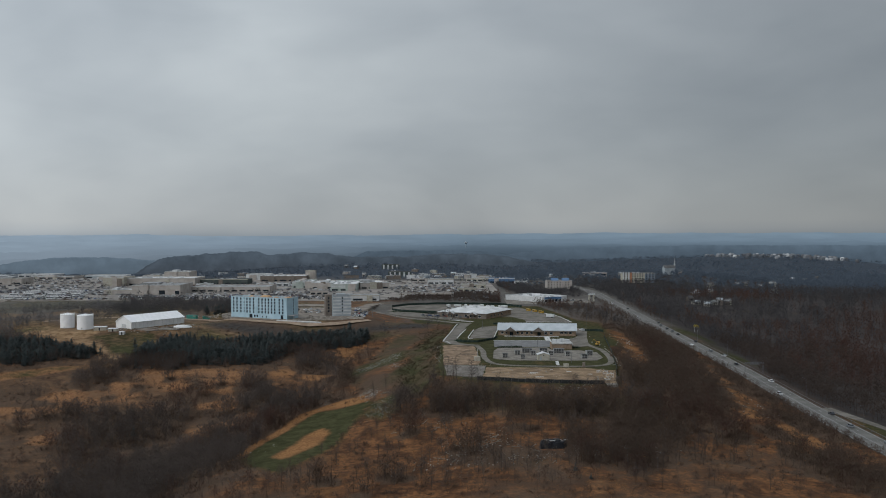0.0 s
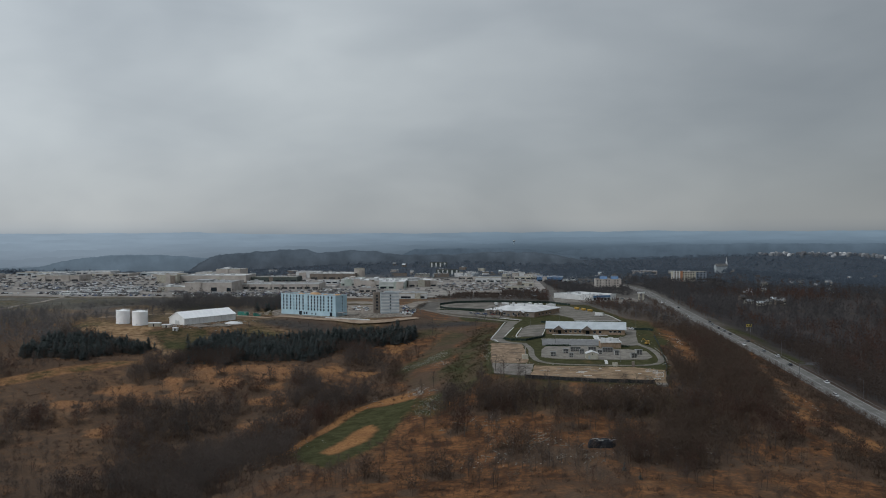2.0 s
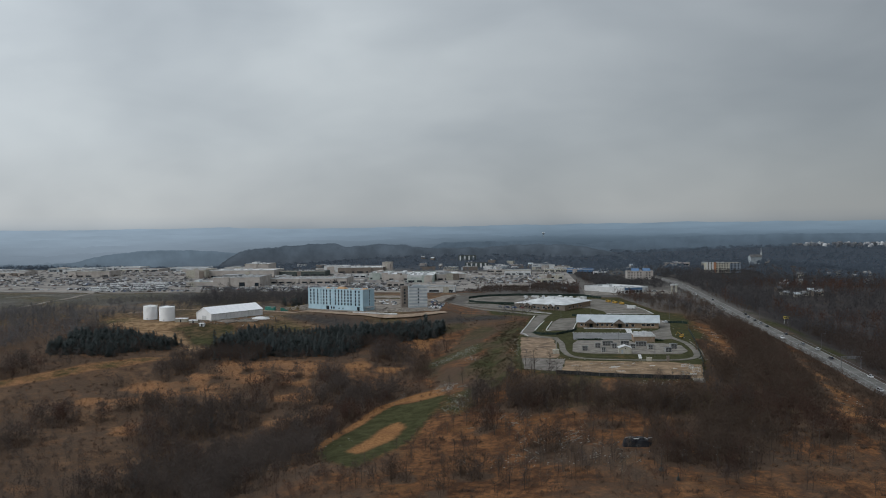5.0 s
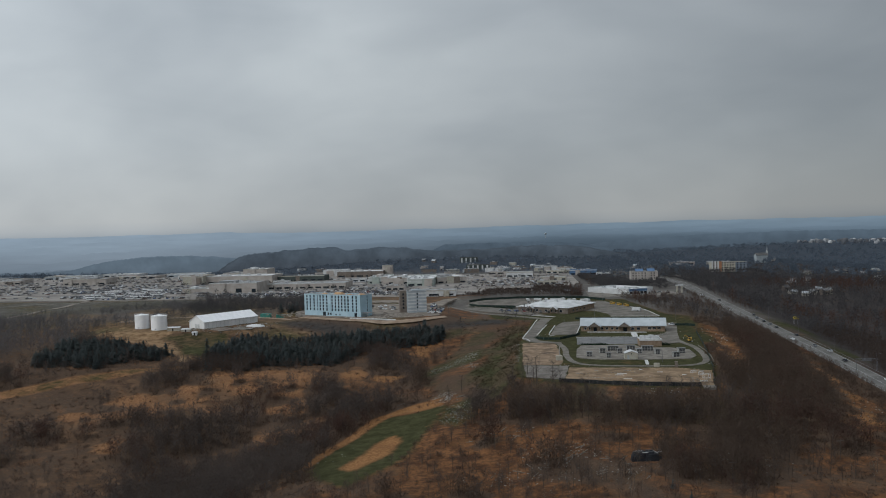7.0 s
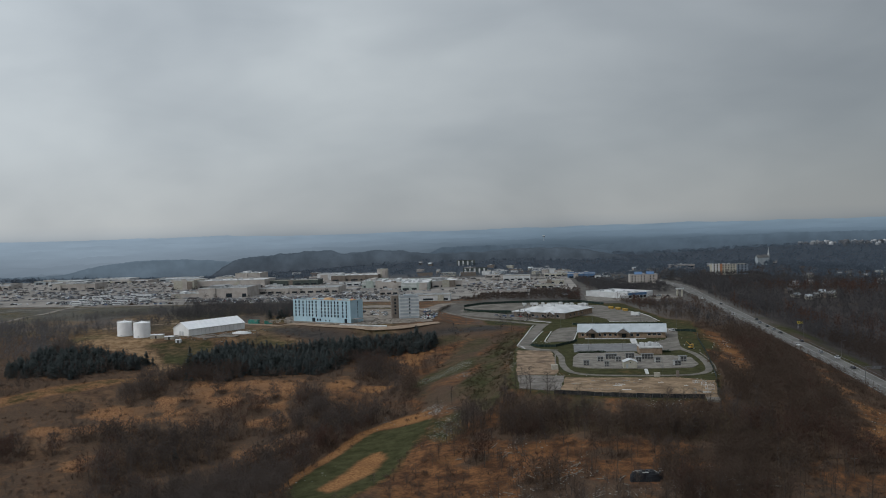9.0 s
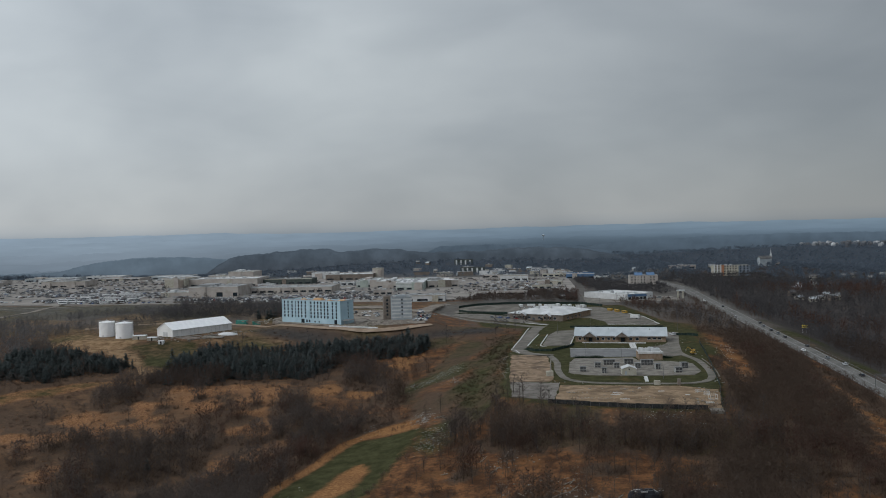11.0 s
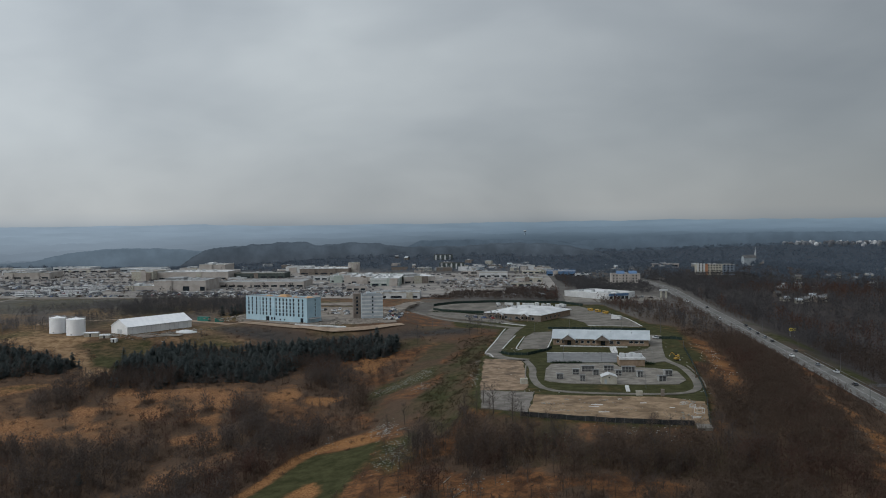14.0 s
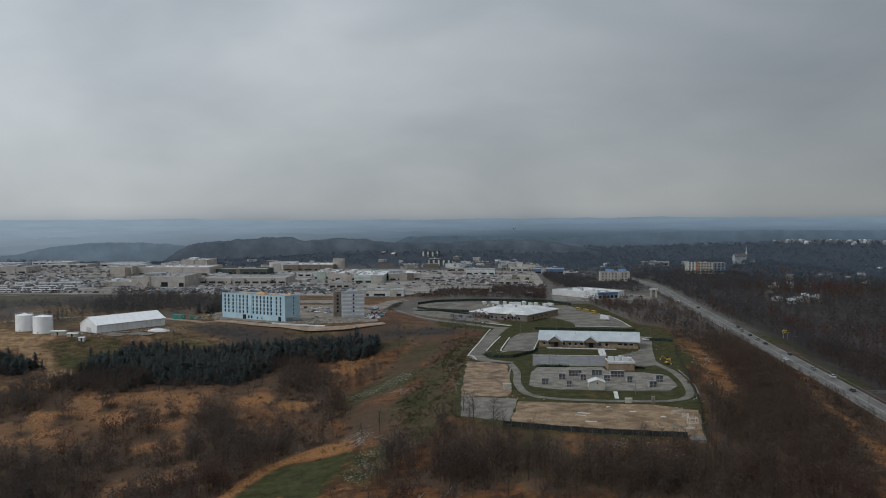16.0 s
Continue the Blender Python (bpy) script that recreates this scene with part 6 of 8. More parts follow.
def tarp_mound(x, y, r1, r2, h, material, label, name="mound", category="mound", seed=1):
    """A low heap with a ragged plan and a rounded top."""
    rd = random.Random(seed)
    bm, rings = bmesh.new(), []
    for k in range(6):
        f = k / 5
        z = h * math.sin(f * math.pi / 2) - 0.3
        s = math.cos(f * math.pi / 2) * 0.98 + 0.02
        rings.append([bm.verts.new((r1 * s * math.cos(a) * (1 + 0.13 * rd.uniform(-1, 1)), r2 * s * math.sin(a) * (1 + 0.13 * rd.uniform(-1, 1)), z + 0.12 * rd.uniform(-1, 1))) for a in (2 * math.pi * i / 16 for i in range(16))])
    for a, b in zip(rings, rings[1:]):
        for i in range(16):
            bm.faces.new((a[i], a[(i + 1) % 16], b[(i + 1) % 16], b[i]))
    bm.faces.new(rings[-1])
    ob = part(name, bm, material, None, label)
    ob.matrix_world = pose(x, y, hz(x, y))
    return tagged(ob, category=category)


tarp_mound(-202, 663, 7.5, 4, 2.2, M_WHITE_ROOF, "white covered mound beside the long shed", seed=2)
tarp_mound(-209, 652, 9, 3, 1.2, M_CONC, "low grey mound of crushed stone", seed=3)
tarp_mound(-222, 646, 8, 3, 1.4, M_BROWN_WALL, "low brown mound of soil", seed=5)
for k, (px, py, rz, l) in enumerate(((-232, 646, 40, 18), (-222, 641, 35, 16), (-215, 655, 42, 14))):
    t = thing("timber_stack", pose(px, py, hz(px, py), 0, 0, rz), "long grey-brown stack of pipes and timber in the shed yard", "stack", "stacks in the shed yard")
    for j in range(5):
        part("pole", tube(bmesh.new(), (0, j * 0.62, 0.35 + 0.05 * (j % 2)), (l - j % 3, j * 0.62, 0.35), 0.3, 0.28), M_LOG if j % 2 else M_CONC, t)


# ---- the compound: long building with two porches ----
def long_building():
    L, D, E, R = 54.5, 16.0, 4.0, 7.9
    t = thing("long_building", pose(37.5, 614.2, 0.1, 0, 0, -7.2), "long tan brick building with pale metal roof and two porches", "building")
    wins = [(2.0, 1.0, 3.6, 2.6), (4.6, 1.0, 6.2, 2.6), (12.8, 1.0, 14.6, 2.6), (16.0, 1.0, 17.8, 2.6), (19.4, 1.0, 21.2, 2.6), (22.6, 1.0, 24.4, 2.6), (32.6, 0.8, 34.6, 2.6), (36.4, 0.8, 38.4, 2.6), (43.4, 1.4, 45.8, 2.8), (46.4, 1.4, 48.8, 2.8), (49.4, 1.4, 51.8, 2.8)]
    doors = [(8.2, 0, 10.4, 2.5), (27.6, 0, 30.0, 2.5)]
    part("front_wall", holed_wall(bmesh.new(), L, -0.6, E, 0.35, wins + doors), M_TAN_WALL, t)
    bm = extrude_x(bmesh.new(), [(0.36, -0.6), (D, -0.6), (D, E), (D / 2, R - 0.05), (0.36, E)], 0, 0.35)
    part("gable_wall", bm, M_TAN_WALL, t)
    bm = extrude_x(bmesh.new(), [(0.36, -0.6), (D, -0.6), (D, E), (D / 2, R - 0.05), (0.36, E)], L - 0.35, L)
    part("gable_wall", bm, M_TAN_WALL, t)
    part("rear_wall", boxed(0.36, D - 0.35, -0.6, L - 0.36, D, E), M_TAN_WALL, t)
    # near-black filler: room shade painted behind the windows
    part("interior", boxed(0.5, 0.6, -0.5, L - 0.5, D - 0.5, E - 0.4), M_DARK, t, "near-black block painted as the shade of unlit rooms")
    part("roof", gable_roof(bmesh.new(), 0, L, 0, D, E + 0.05, R, 0.9, 0.22), M_METAL_ROOF, t, "pale blue-grey standing-seam metal roof")
    k = (R - E - 0.05) / (D / 2)
    bm = bmesh.new()
    for i in range(56):
        x = -0.6 + i * (L + 1.2) / 55
        a, b = (x, -0.9, E + 0.05 - 0.9 * k + 0.25), (x, D / 2, R + 0.25)
        tube(bm, a, b, 0.035, 0.035, 3)
    part("roof_seam", bm, M_METAL_ROOF, t)
    for w in wins:
        window(t, w[0], 0, w[1], w[2] - w[0], w[3] - w[1], M_WHITE_WALL)
    for w in doors:
        part("door", boxed(w[0], 0.1, w[1], w[2], 0.2, w[3]), M_GLASS, t, "dark glazed double door")
    for x in (4.6, 24.2):
        pw = 8.2
        bm = gable_roof(bmesh.new(), x, x + pw, -3.4, 4.2, 3.3, 6.2, 0.35, 0.2, "y")
        p = part("porch_roof", bm, M_METAL_ROOF, t, "gabled porch roof")
        bm = bmesh.new()
        v = [bm.verts.new(q) for q in ((x + 0.3, -3.4, 3.2), (x + pw - 0.3, -3.4, 3.2), (x + pw / 2, -3.4, 6.0), (x + 0.3, -3.15, 3.2), (x + pw - 0.3, -3.15, 3.2), (x + pw / 2, -3.15, 6.0))]
        for f in ((0, 1, 2), (5, 4, 3), (0, 3, 4, 1), (1, 4, 5, 2), (2, 5, 3, 0)):
            bm.faces.new([v[i] for i in f])
        part("gable_panel", bm, M_BROWN_WALL, p, "dark brown gable panel")
        for cx in (x + 0.5, x + pw - 0.5):
            part("porch_post", boxed(cx - 0.25, -3.3, -0.6, cx + 0.25, -2.8, 3.3), M_TAN_WALL, t)
    part("gutter", tube(bmesh.new(), (-0.9, -1.0, E - 0.5), (L + 0.9, -1.0, E - 0.5), 0.1, 0.1), M_KERB, t)
    for x, y in ((20, 5.5), (33, 6.0), (45, 5.0)):
        part("roof_vent", tube(bmesh.new(), (x, y, 6.2), (x, y, 7.6), 0.2, 0.2, 8), M_STEEL, t)
    part("terrace", boxed(4.5, -6.2, -0.6, 42.5, -5.2, 0.35), M_KERB, t, "pale concrete walk before the porches")
    return t


long_building()


def white_hall():
    t = thing("hall", pose(-5.5, 754.5, 0.1, 0, 0, -29), "tan brick hall with a broad white low-pitched roof", "building")
    L, D, E = 46.0, 50.0, 4.4
    holes = [(3 + 4.4 * k, 0.9, 5.4 + 4.4 * k, 2.8) for k in range(9) if k != 4]
    part("front_wall", holed_wall(bmesh.new(), L, -0.6, E, 0.35, holes), M_BROWN_WALL, t, "brown brick wall")
    bm = holed_wall(bmesh.new(), D - 0.36, -0.6, E, 0.35, [(8 + 7 * k, 1.0, 10.4 + 7 * k, 2.8) for k in range(4)])
    bm.transform(Matrix.Translation((L, 0.36, 0)) @ Matrix.Rotation(radians(90), 4, "Z"))
    part("side_wall", bm, M_TAN_WALL, t)
    part("rear_wall", box(boxed(0, 0.36, -0.6, 0.35, D, E), 0.36, D - 0.35, -0.6, L - 0.36, D, E), M_TAN_WALL, t)
    # solid block with the rooms' darkness in its colour
    part("interior", boxed(0.5, 0.5, -0.5, L - 0.5, D - 0.5, E - 0.3), M_DARK, t, "near-black block painted as the shade of unlit rooms")
    bm = bmesh.new()
    a = [bm.verts.new(p) for p in ((-1, -1, E), (L + 1, -1, E), (L + 1, D + 1, E), (-1, D + 1, E), (10, 11, 7.4), (L - 10, 11, 7.4), (L - 10, D - 11, 7.4), (10, D - 11, 7.4), (-1, -1, E + 0.3), (L + 1, -1, E + 0.3), (L + 1, D + 1, E + 0.3), (-1, D + 1, E + 0.3))]
    for f in ((3, 2, 1, 0), (0, 1, 9, 8), (1, 2, 10, 9), (2, 3, 11, 10), (3, 0, 8, 11), (8, 9, 5, 4), (9, 10, 6, 5), (10, 11, 7, 6), (11, 8, 4, 7), (4, 5, 6, 7)):
        bm.faces.new([a[i] for i in f])
    part("roof", bm, M_WHITE_ROOF, t, "white low hipped roof")
    for h in holes:
        window(t, h[0], 0, h[1], h[2] - h[0], h[3] - h[1], M_WHITE_WALL)
    for k in range(4):
        window(t, L, 0.36 + 8 + 7 * k, 1.0, 2.4, 1.8, M_WHITE_WALL, "y")
    for x in (9.5, 31):
        bm = gable_roof(bmesh.new(), x, x + 6, -3, 6, 3.5, 5.5, 0.3, 0.2, "y")
        p = part("porch_roof", bm, M_WHITE_ROOF, t, "white gabled porch roof")
        bm = bmesh.new()
        v = [bm.verts.new(q) for q in ((x + 0.2, -2.9, 3.3), (x + 5.8, -2.9, 3.3), (x + 3, -2.9, 5.3), (x + 0.2, -2.7, 3.3), (x + 5.8, -2.7, 3.3), (x + 3, -2.7, 5.3))]
        for f in ((0, 1, 2), (5, 4, 3), (0, 3, 4, 1), (1, 4, 5, 2), (2, 5, 3, 0)):
            bm.faces.new([v[i] for i in f])
        part("gable_panel", bm, M_BROWN_WALL, p, "brown brick gable")
        for cx in (x + 0.4, x + 5.6):
            part("porch_post", boxed(cx - 0.2, -2.9, -0.6, cx + 0.2, -2.5, 3.6), M_TAN_WALL, t)
    rooftop_unit(t, 14, 16, 7.5, 3, 2.4, 1.3, M_WHITE_WALL)
    rooftop_unit(t, 23, 20, 7.5, 3, 2.4, 1.3, M_WHITE_WALL)
    return t


white_hall()


def plant_block():
    t = flat_block("plant_building", 66.2, 537.5, 0.1, 1.5, 12.4, 9.0, 4.0, M_TAN_WALL, M_WHITE_ROOF, "small tan brick block with white air units on its roof", "building", units=0, parapet=0.3)
    part("fascia", boxed(-0.3, -0.4, 3.2, 12.7, -0.13, 4.05), M_KERB, t, "pale fascia board")
    for x, y, w, d, h in ((0.8, 4.5, 2.6, 2.2, 1.7), (3.8, 4.8, 2.4, 2.0, 1.5), (7.4, 3.2, 3.0, 2.2, 1.6), (10.0, 5.6, 2.0, 1.6, 1.3), (6.0, 6.4, 2.6, 1.8, 1.8)):
        rooftop_unit(t, x, y, 3.9, w, d, h, M_WHITE_WALL)
    return t


plant_block()


def shelter(x, y, rz, w, d, h, label, wall=M_SHELTER):
    """An open-fronted shelter: three walls, a lean-to roof and a dark screened front."""
    w, d, h = w * 0.86, d * 0.86, h * 0.86
    t = thing("shelter", pose(x, y, 0.17, 0, 0, rz), label, "shelter", "small yard shelters")
    part("wall", box(box(boxed(0, d - 0.2, 0, w, d, h), 0, 0, 0, 0.2, d - 0.21, h), w - 0.2, 0, 0, w, d - 0.21, h), wall, t)
    bm = extrude_x(bmesh.new(), [(-0.4, h + 0.35), (d + 0.3, h + 0.02), (d + 0.3, h + 0.2), (-0.4, h + 0.53)], -0.25, w + 0.25)
    part("roof", bm, M_GREY_ROOF, t, "pale lean-to roof")
    bm = bmesh.new()
    n = max(2, round(w / 1.6))
    for k in range(n + 1):
        cx = 0.1 + (w - 0.2) * k / n
        box(bm, cx - 0.09, -0.18, 0, cx + 0.09, -0.003, h + 0.3)
    box(bm, 0, -0.17, 0.9, w, -0.004, 1.05)
    part("front_frame", bm, M_SHELTER, t, "pale front posts")
    for k in range(n):
        a, b = 0.1 + (w - 0.2) * k / n + 0.12, 0.1 + (w - 0.2) * (k + 1) / n - 0.12
        part("screen", boxed(a, 0.02, 0.05, b, 0.08, h), M_SCREEN, t, "dark mesh screen")
    return t


for sx, sy, rz, w, d, h in ((33, 500.8, -4, 3.6, 3.0, 2.5), (41.2, 512.8, 0, 3.6, 3.4, 2.6), (46.2, 521.5, 0, 7.0, 3.0, 2.6), (50.6, 511.5, 0, 3.2, 3.0, 2.6), (43.2, 495.8, -4, 2.8, 2.6, 2.7),
                          (60.8, 510.2, 0, 3.4, 3.0, 2.5), (65.0, 520.0, 0, 7.2, 3.0, 2.7), (70.4, 506.6, 6, 3.0, 3.0, 2.7), (83.2, 508.4, 8, 4.0, 3.6, 2.9), (78.2, 495.9, 8, 4.0, 3.0, 2.5), (57.0, 524.0, 0, 5.5, 2.6, 2.4)):
    shelter(sx, sy, rz, w, d, h, "small grey yard shelter with a white frame and dark screens")
blk = hut(52.2, 488.8, 0, 6.6, 6.0, 3.2, M_CREAM_WALL, M_WHITE_ROOF, "pale block house with a gable front in the yard", "block_house", z=0.17, door=False, rise=0.2)
bpy.data.objects.remove(blk.children[1])
bpy.data.objects.remove(blk.children[0])
bm = gable_wall(bmesh.new(), -6.6, 0, 0, 6.0, -0.3, 3.1, 4.3)
bm.transform(Matrix.Rotation(radians(90), 4, "Z"))
part("body", bm, M_CREAM_WALL, blk)
part("roof", gable_roof(bmesh.new(), 0, 6.6, 0, 6.0, 3.12, 4.32, 0.3, 0.15, "y"), M_WHITE_ROOF, blk)
part("door", boxed(1.2, -0.08, -0.1, 2.2, -0.004, 2.1), M_GREY_WALL, blk, "grey door")
part("louvre", boxed(3.0, -0.06, 2.6, 3.6, -0.004, 3.2), M_DARK, blk, "dark louvre")


# ---- fences ----
def fabric_fence(name, pts, h, material, label, every=3.0):
    t = thing(name, pose(pts[0][0], pts[0][1], 0), label, "fence")
    o = Vector((pts[0][0], pts[0][1], 0))
    n = 0
    for a, b in zip(pts, pts[1:]):
        a, b = Vector((*a, 0)), Vector((*b, 0))
        k = max(1, int((b - a).length / every))
        for i in range(k):
            p, q = a.lerp(b, i / k), a.lerp(b, (i + 1) / k)
            p.z, q.z = hz(p.x, p.y), hz(q.x, q.y)
            s = (q - p).cross(Vector((0, 0, 1))).normalized() * 0.04
            bm = bmesh.new()
            up = Vector((0, 0, h + random.uniform(-0.12, 0.08)))
            v = [bm.verts.new(c - o) for c in (p + s, q + s, q + s + up, p + s + up, p - s, q - s, q - s + up, p - s + up)]
            for f in ((0, 1, 2, 3), (7, 6, 5, 4), (3, 2, 6, 7), (4, 5, 1, 0)):
                bm.faces.new([v[j] for j in f])
            part("panel", bm, material, t)
            part("post", tube(bmesh.new(), p - o - Vector((0, 0, 0.3)), p - o + Vector((0, 0, h + 0.15)), 0.07, 0.07, 5), M_POLE, t)
    return t


random.seed(3)
fabric_fence("silt_fence", [(15.5, 425), (32, 419.5), (49, 415), (65, 412.8), (76, 411.3)], 1.8, M_FENCE, "black fabric fence along the front of the dirt pad")
fabric_fence("silt_fence", [(81.5, 411), (86, 435), (91, 459), (98.5, 510), (104, 550), (110, 600), (114.5, 624)], 1.5, M_GREEN_FENCE, "dark green mesh fence along the compound's edge")
fabric_fence("mesh_fence", [(38, 690), (60, 687), (84, 684), (102, 684)], 1.5, M_GREEN_FENCE, "dark green fence behind the long building")
fabric_fence("mesh_fence", [(7, 579), (11.5, 573.5), (21.5, 573), (32.3, 588.8), (36, 600.7)], 1.5, M_GREEN_FENCE, "dark green mesh fence before a clipped hedge")
fabric_fence("mesh_fence", [(-50, 812), (-29, 799), (-8, 792)], 2.0, M_GREEN_FENCE, "dark green fence along the hall's side lot")
fabric_fence("mesh_fence", [(-51, 828), (-36, 841.5), (-8, 853), (14, 858), (54, 864), (75, 850)], 2.0, M_GREEN_FENCE, "dark green fence round the rear lots")
fabric_fence("mesh_fence", [(103, 640), (110, 640), (116, 636)], 1.6, M_GREEN_FENCE, "short dark fence on the yard's lawn")


# clipped hedges beside the lanes
hedge_line = [((7.5, 580.5), (12, 575)), ((12, 575), (21.5, 574.5)), ((21.5, 574.5), (31.5, 590)), ((-49, 800.5), (-29, 797.5)), ((-29, 797.5), (-9, 780)), ((40, 693), (100, 686)), ((34, 546.5), (48, 546)), ((72, 545), (84, 544))]
t = np.random.RandomState(131).rand(3, 640)
pick = np.random.RandomState(132).randint(0, len(hedge_line), 640)
a, b = np.array([h[0] for h in hedge_line])[pick], np.array([h[1] for h in hedge_line])[pick]
x, y = a[:, 0] + (b - a)[:, 0] * t[0] + 0.8 * (t[1] - 0.5), a[:, 1] + (b - a)[:, 1] * t[0] + 0.8 * (t[2] - 0.5)
scatter_mesh("hedge", SHRUBS, x, y, 1.2 + 0.7 * t[2], island_mat("hedge_leaves", (0.026, 0.044, 0.028), (0.045, 0.066, 0.038), 0.9, 0.3), "dark green clipped hedges beside the lanes", "hedge", seed=45)


# ---- vehicles ----
def car_paint(name, c):
    m = mat(name, c, tuple(min(1, v * 1.15 + 0.01) for v in c), 1.5, 8, 0.35, bump=0.0)
    return m


PAINTS = [car_paint("white_car_paint", (0.68, 0.69, 0.70)), car_paint("silver_car_paint", (0.40, 0.41, 0.42)), car_paint("black_car_paint", (0.03, 0.03, 0.035)), car_paint("grey_car_paint", (0.16, 0.17, 0.18)),
          car_paint("blue_car_paint", (0.06, 0.10, 0.22)), car_paint("red_car_paint", (0.30, 0.04, 0.035))]
TONES = ["white", "silver", "black", "grey", "dark blue", "red"]


def loft_box(bm, rows):
    """Rectangles (x0, x1, y0, y1, z) stacked into a body."""
    prev = None
    for x0, x1, y0, y1, z in rows:
        r = [bm.verts.new(p) for p in ((x0, y0, z), (x1, y0, z), (x1, y1, z), (x0, y1, z))]
        if prev:
            for i in range(4):
                bm.faces.new((prev[i], prev[(i + 1) % 4], r[(i + 1) % 4], r[i]))
        else:
            bm.faces.new(r[::-1])
        prev = r
    bm.faces.new(prev)
    return bm


def car_model(k, tall=0.0, long=4.6):
    h = long / 2
    t = thing("car", pose(0, 0, -200), TONES[k] + " parked car on grey asphalt", "car", "cars")
    bm = loft_box(bmesh.new(), [(-0.8, 0.8, -h + 0.1, h - 0.1, 0.25), (-0.9, 0.9, -h, h, 0.5), (-0.9, 0.9, -h, h, 0.8), (-0.84, 0.84, -h + 0.1, h - 0.15, 0.95 + 0.2 * tall)])
    part("body", bm, PAINTS[k], t)
    z = 0.952 + 0.2 * tall
    part("cabin", loft_box(bmesh.new(), [(-0.8, 0.8, -h + 0.3, h - 1.3, z), (-0.66, 0.66, -h + 0.85, h - 2.0, z + 0.5)]), M_GLASS, t, "dark car glass")
    part("roof", loft_box(bmesh.new(), [(-0.66, 0.66, -h + 0.83, h - 1.98, z + 0.502), (-0.6, 0.6, -h + 0.9, h - 2.05, z + 0.56)]), PAINTS[k], t)
    for sx in (-0.84, 0.7):
        for sy in (-h + 0.85, h - 0.85):
            part("wheel", tube(bmesh.new(), (sx, sy, 0.33), (sx + 0.14, sy, 0.33), 0.33, 0.33, 10), M_TYRE, t)
    return t


CARS = [car_model(k, (0, 1, 0, 1, 0, 0.5)[k]) for k in range(6)]


def put_car(x, y, z, rz, k=None, r=random.Random(8)):
    k = r.choice((0, 0, 0, 1, 1, 1, 2, 2, 2, 3, 3, 3, 0, 1, 2, 3, 4, 5)) if k is None else k
    return copy_thing(CARS[k], pose(x, y, z, 0, 0, rz + r.uniform(-2, 2)))


# on the highway
for off, yy, rz, k in ((5.2, 366, 0, 3), (3.2, 398, 0, 3), (7.0, 424, 0, 2), (-4.5, 470, 180, 1), (6.6, 505, 0, 0), (3.4, 560, 0, 2), (7, 592, 0, 1), (3.2, 612, 0, 3), (-3.5, 640, 180, 0), (6.8, 655, 0, 2),
                       (3.3, 690, 0, 2), (3.3, 704, 0, 3), (3.3, 719, 0, 2), (3.4, 736, 0, 3), (7, 752, 0, 2), (-7, 780, 180, 1), (3, 842, 0, 2), (-6, 880, 180, 0)):
    rx, rz0 = road_line(yy)
    tagged(put_car(float(rx) + 1.0 + 0.72 * off, yy, float(rz0) + 0.25, rz, k), TONES[k] + " car on the highway", group="cars on the highway")
# by the hotel tower, the compound and the warehouse
rc = random.Random(12)
for k in range(16):
    put_car(-76 + 3.0 * (k % 4) + rc.uniform(-0.5, 0.5), 712 + 11 * (k // 4) + rc.uniform(-0.4, 0.4), 4.18, 5)
for px, py, rz in ((101, 640, 30), (128, 905, 70), (134, 912, 60), (141, 905, 80)):
    put_car(px, py, hz(px, py) + 0.2 if py < 800 else 1.75, rz)
for k in range(7):
    put_car(-20.0 + 6.5 * k, 762.2 - 3.4 * k, 0.2, 30 + rc.uniform(-6, 6))
for k in range(26):
    put_car(rc.uniform(-170, -75), rc.uniform(742, 790), 4.18, rc.uniform(0, 360))
for k in range(14):
    put_car(2 + 4.2 * k + rc.uniform(-0.5, 0.5), 838 + rc.uniform(-1, 1), 0.15, rc.uniform(-8, 8), 0)


# the shopping centre's car parks: the nearest rows singly, the rest as one lot
LOT_Z = 5.3
mall_rows = []
for yy, x0, x1, fill in ((905, -330, -120, 0.62), (917, -345, -120, 0.72), (930, -350, -130, 0.8), (942, -320, -150, 0.85), (956, -260, -150, 0.7), (900, -440, -350, 0.5), (915, -480, -380, 0.85), (928, -490, -385, 0.9), (941, -500, -390, 0.9), (955, -500, -400, 0.6),
                         (985, -480, -390, 0.85), (1000, -520, -390, 0.9), (1015, -540, -395, 0.9), (1032, -560, -400, 0.9), (1050, -580, -410, 0.7), (1070, -590, -450, 0.6),  (1010, -60, 50, 0.3), (1040, -60, 50, 0.35), (1075, -70, 50, 0.4), (1110, -70, 40, 0.3),
                         (990, -760, -560, 0.5), (1020, -800, -580, 0.6), (1045, -800, -600, 0.6), (1075, -820, -610, 0.6), (1105, -850, -640, 0.6), (1140, -860, -640, 0.6), (1170, -860, -640, 0.5), (1200, -840, -640, 0.5), (1240, -820, -520, 0.5), (1270, -640, -420, 0.5), (1310, -640, -420, 0.5), (892, -300, -110, 0.45), (968, -440, -345, 0.7), (1000, -60, 50, 0.3), (1025, -60, 45, 0.3), (1055, -60, 45, 0.35), (1090, -60, 45, 0.35), (1130, -60, 45, 0.3), (1000, -205, -140, 0.6), (980, -200, -150, 0.5), (1090, -600, -460, 0.7), (1110, -620, -470, 0.7), (1130, -620, -470, 0.6), (1200, -200, -80, 0.5), (1220, -200, -60, 0.5), (1135, -260, -120, 0.6), (1150, -260, -120, 0.5)):
    n = int((x1 - x0) / 2.9)
    for i in range(n):
        if rc.random() < fill * (0.62 if x0 < -560 else 1.0):
            mall_rows.append((x0 + 2.9 * i, yy + rc.uniform(-0.4, 0.4)))
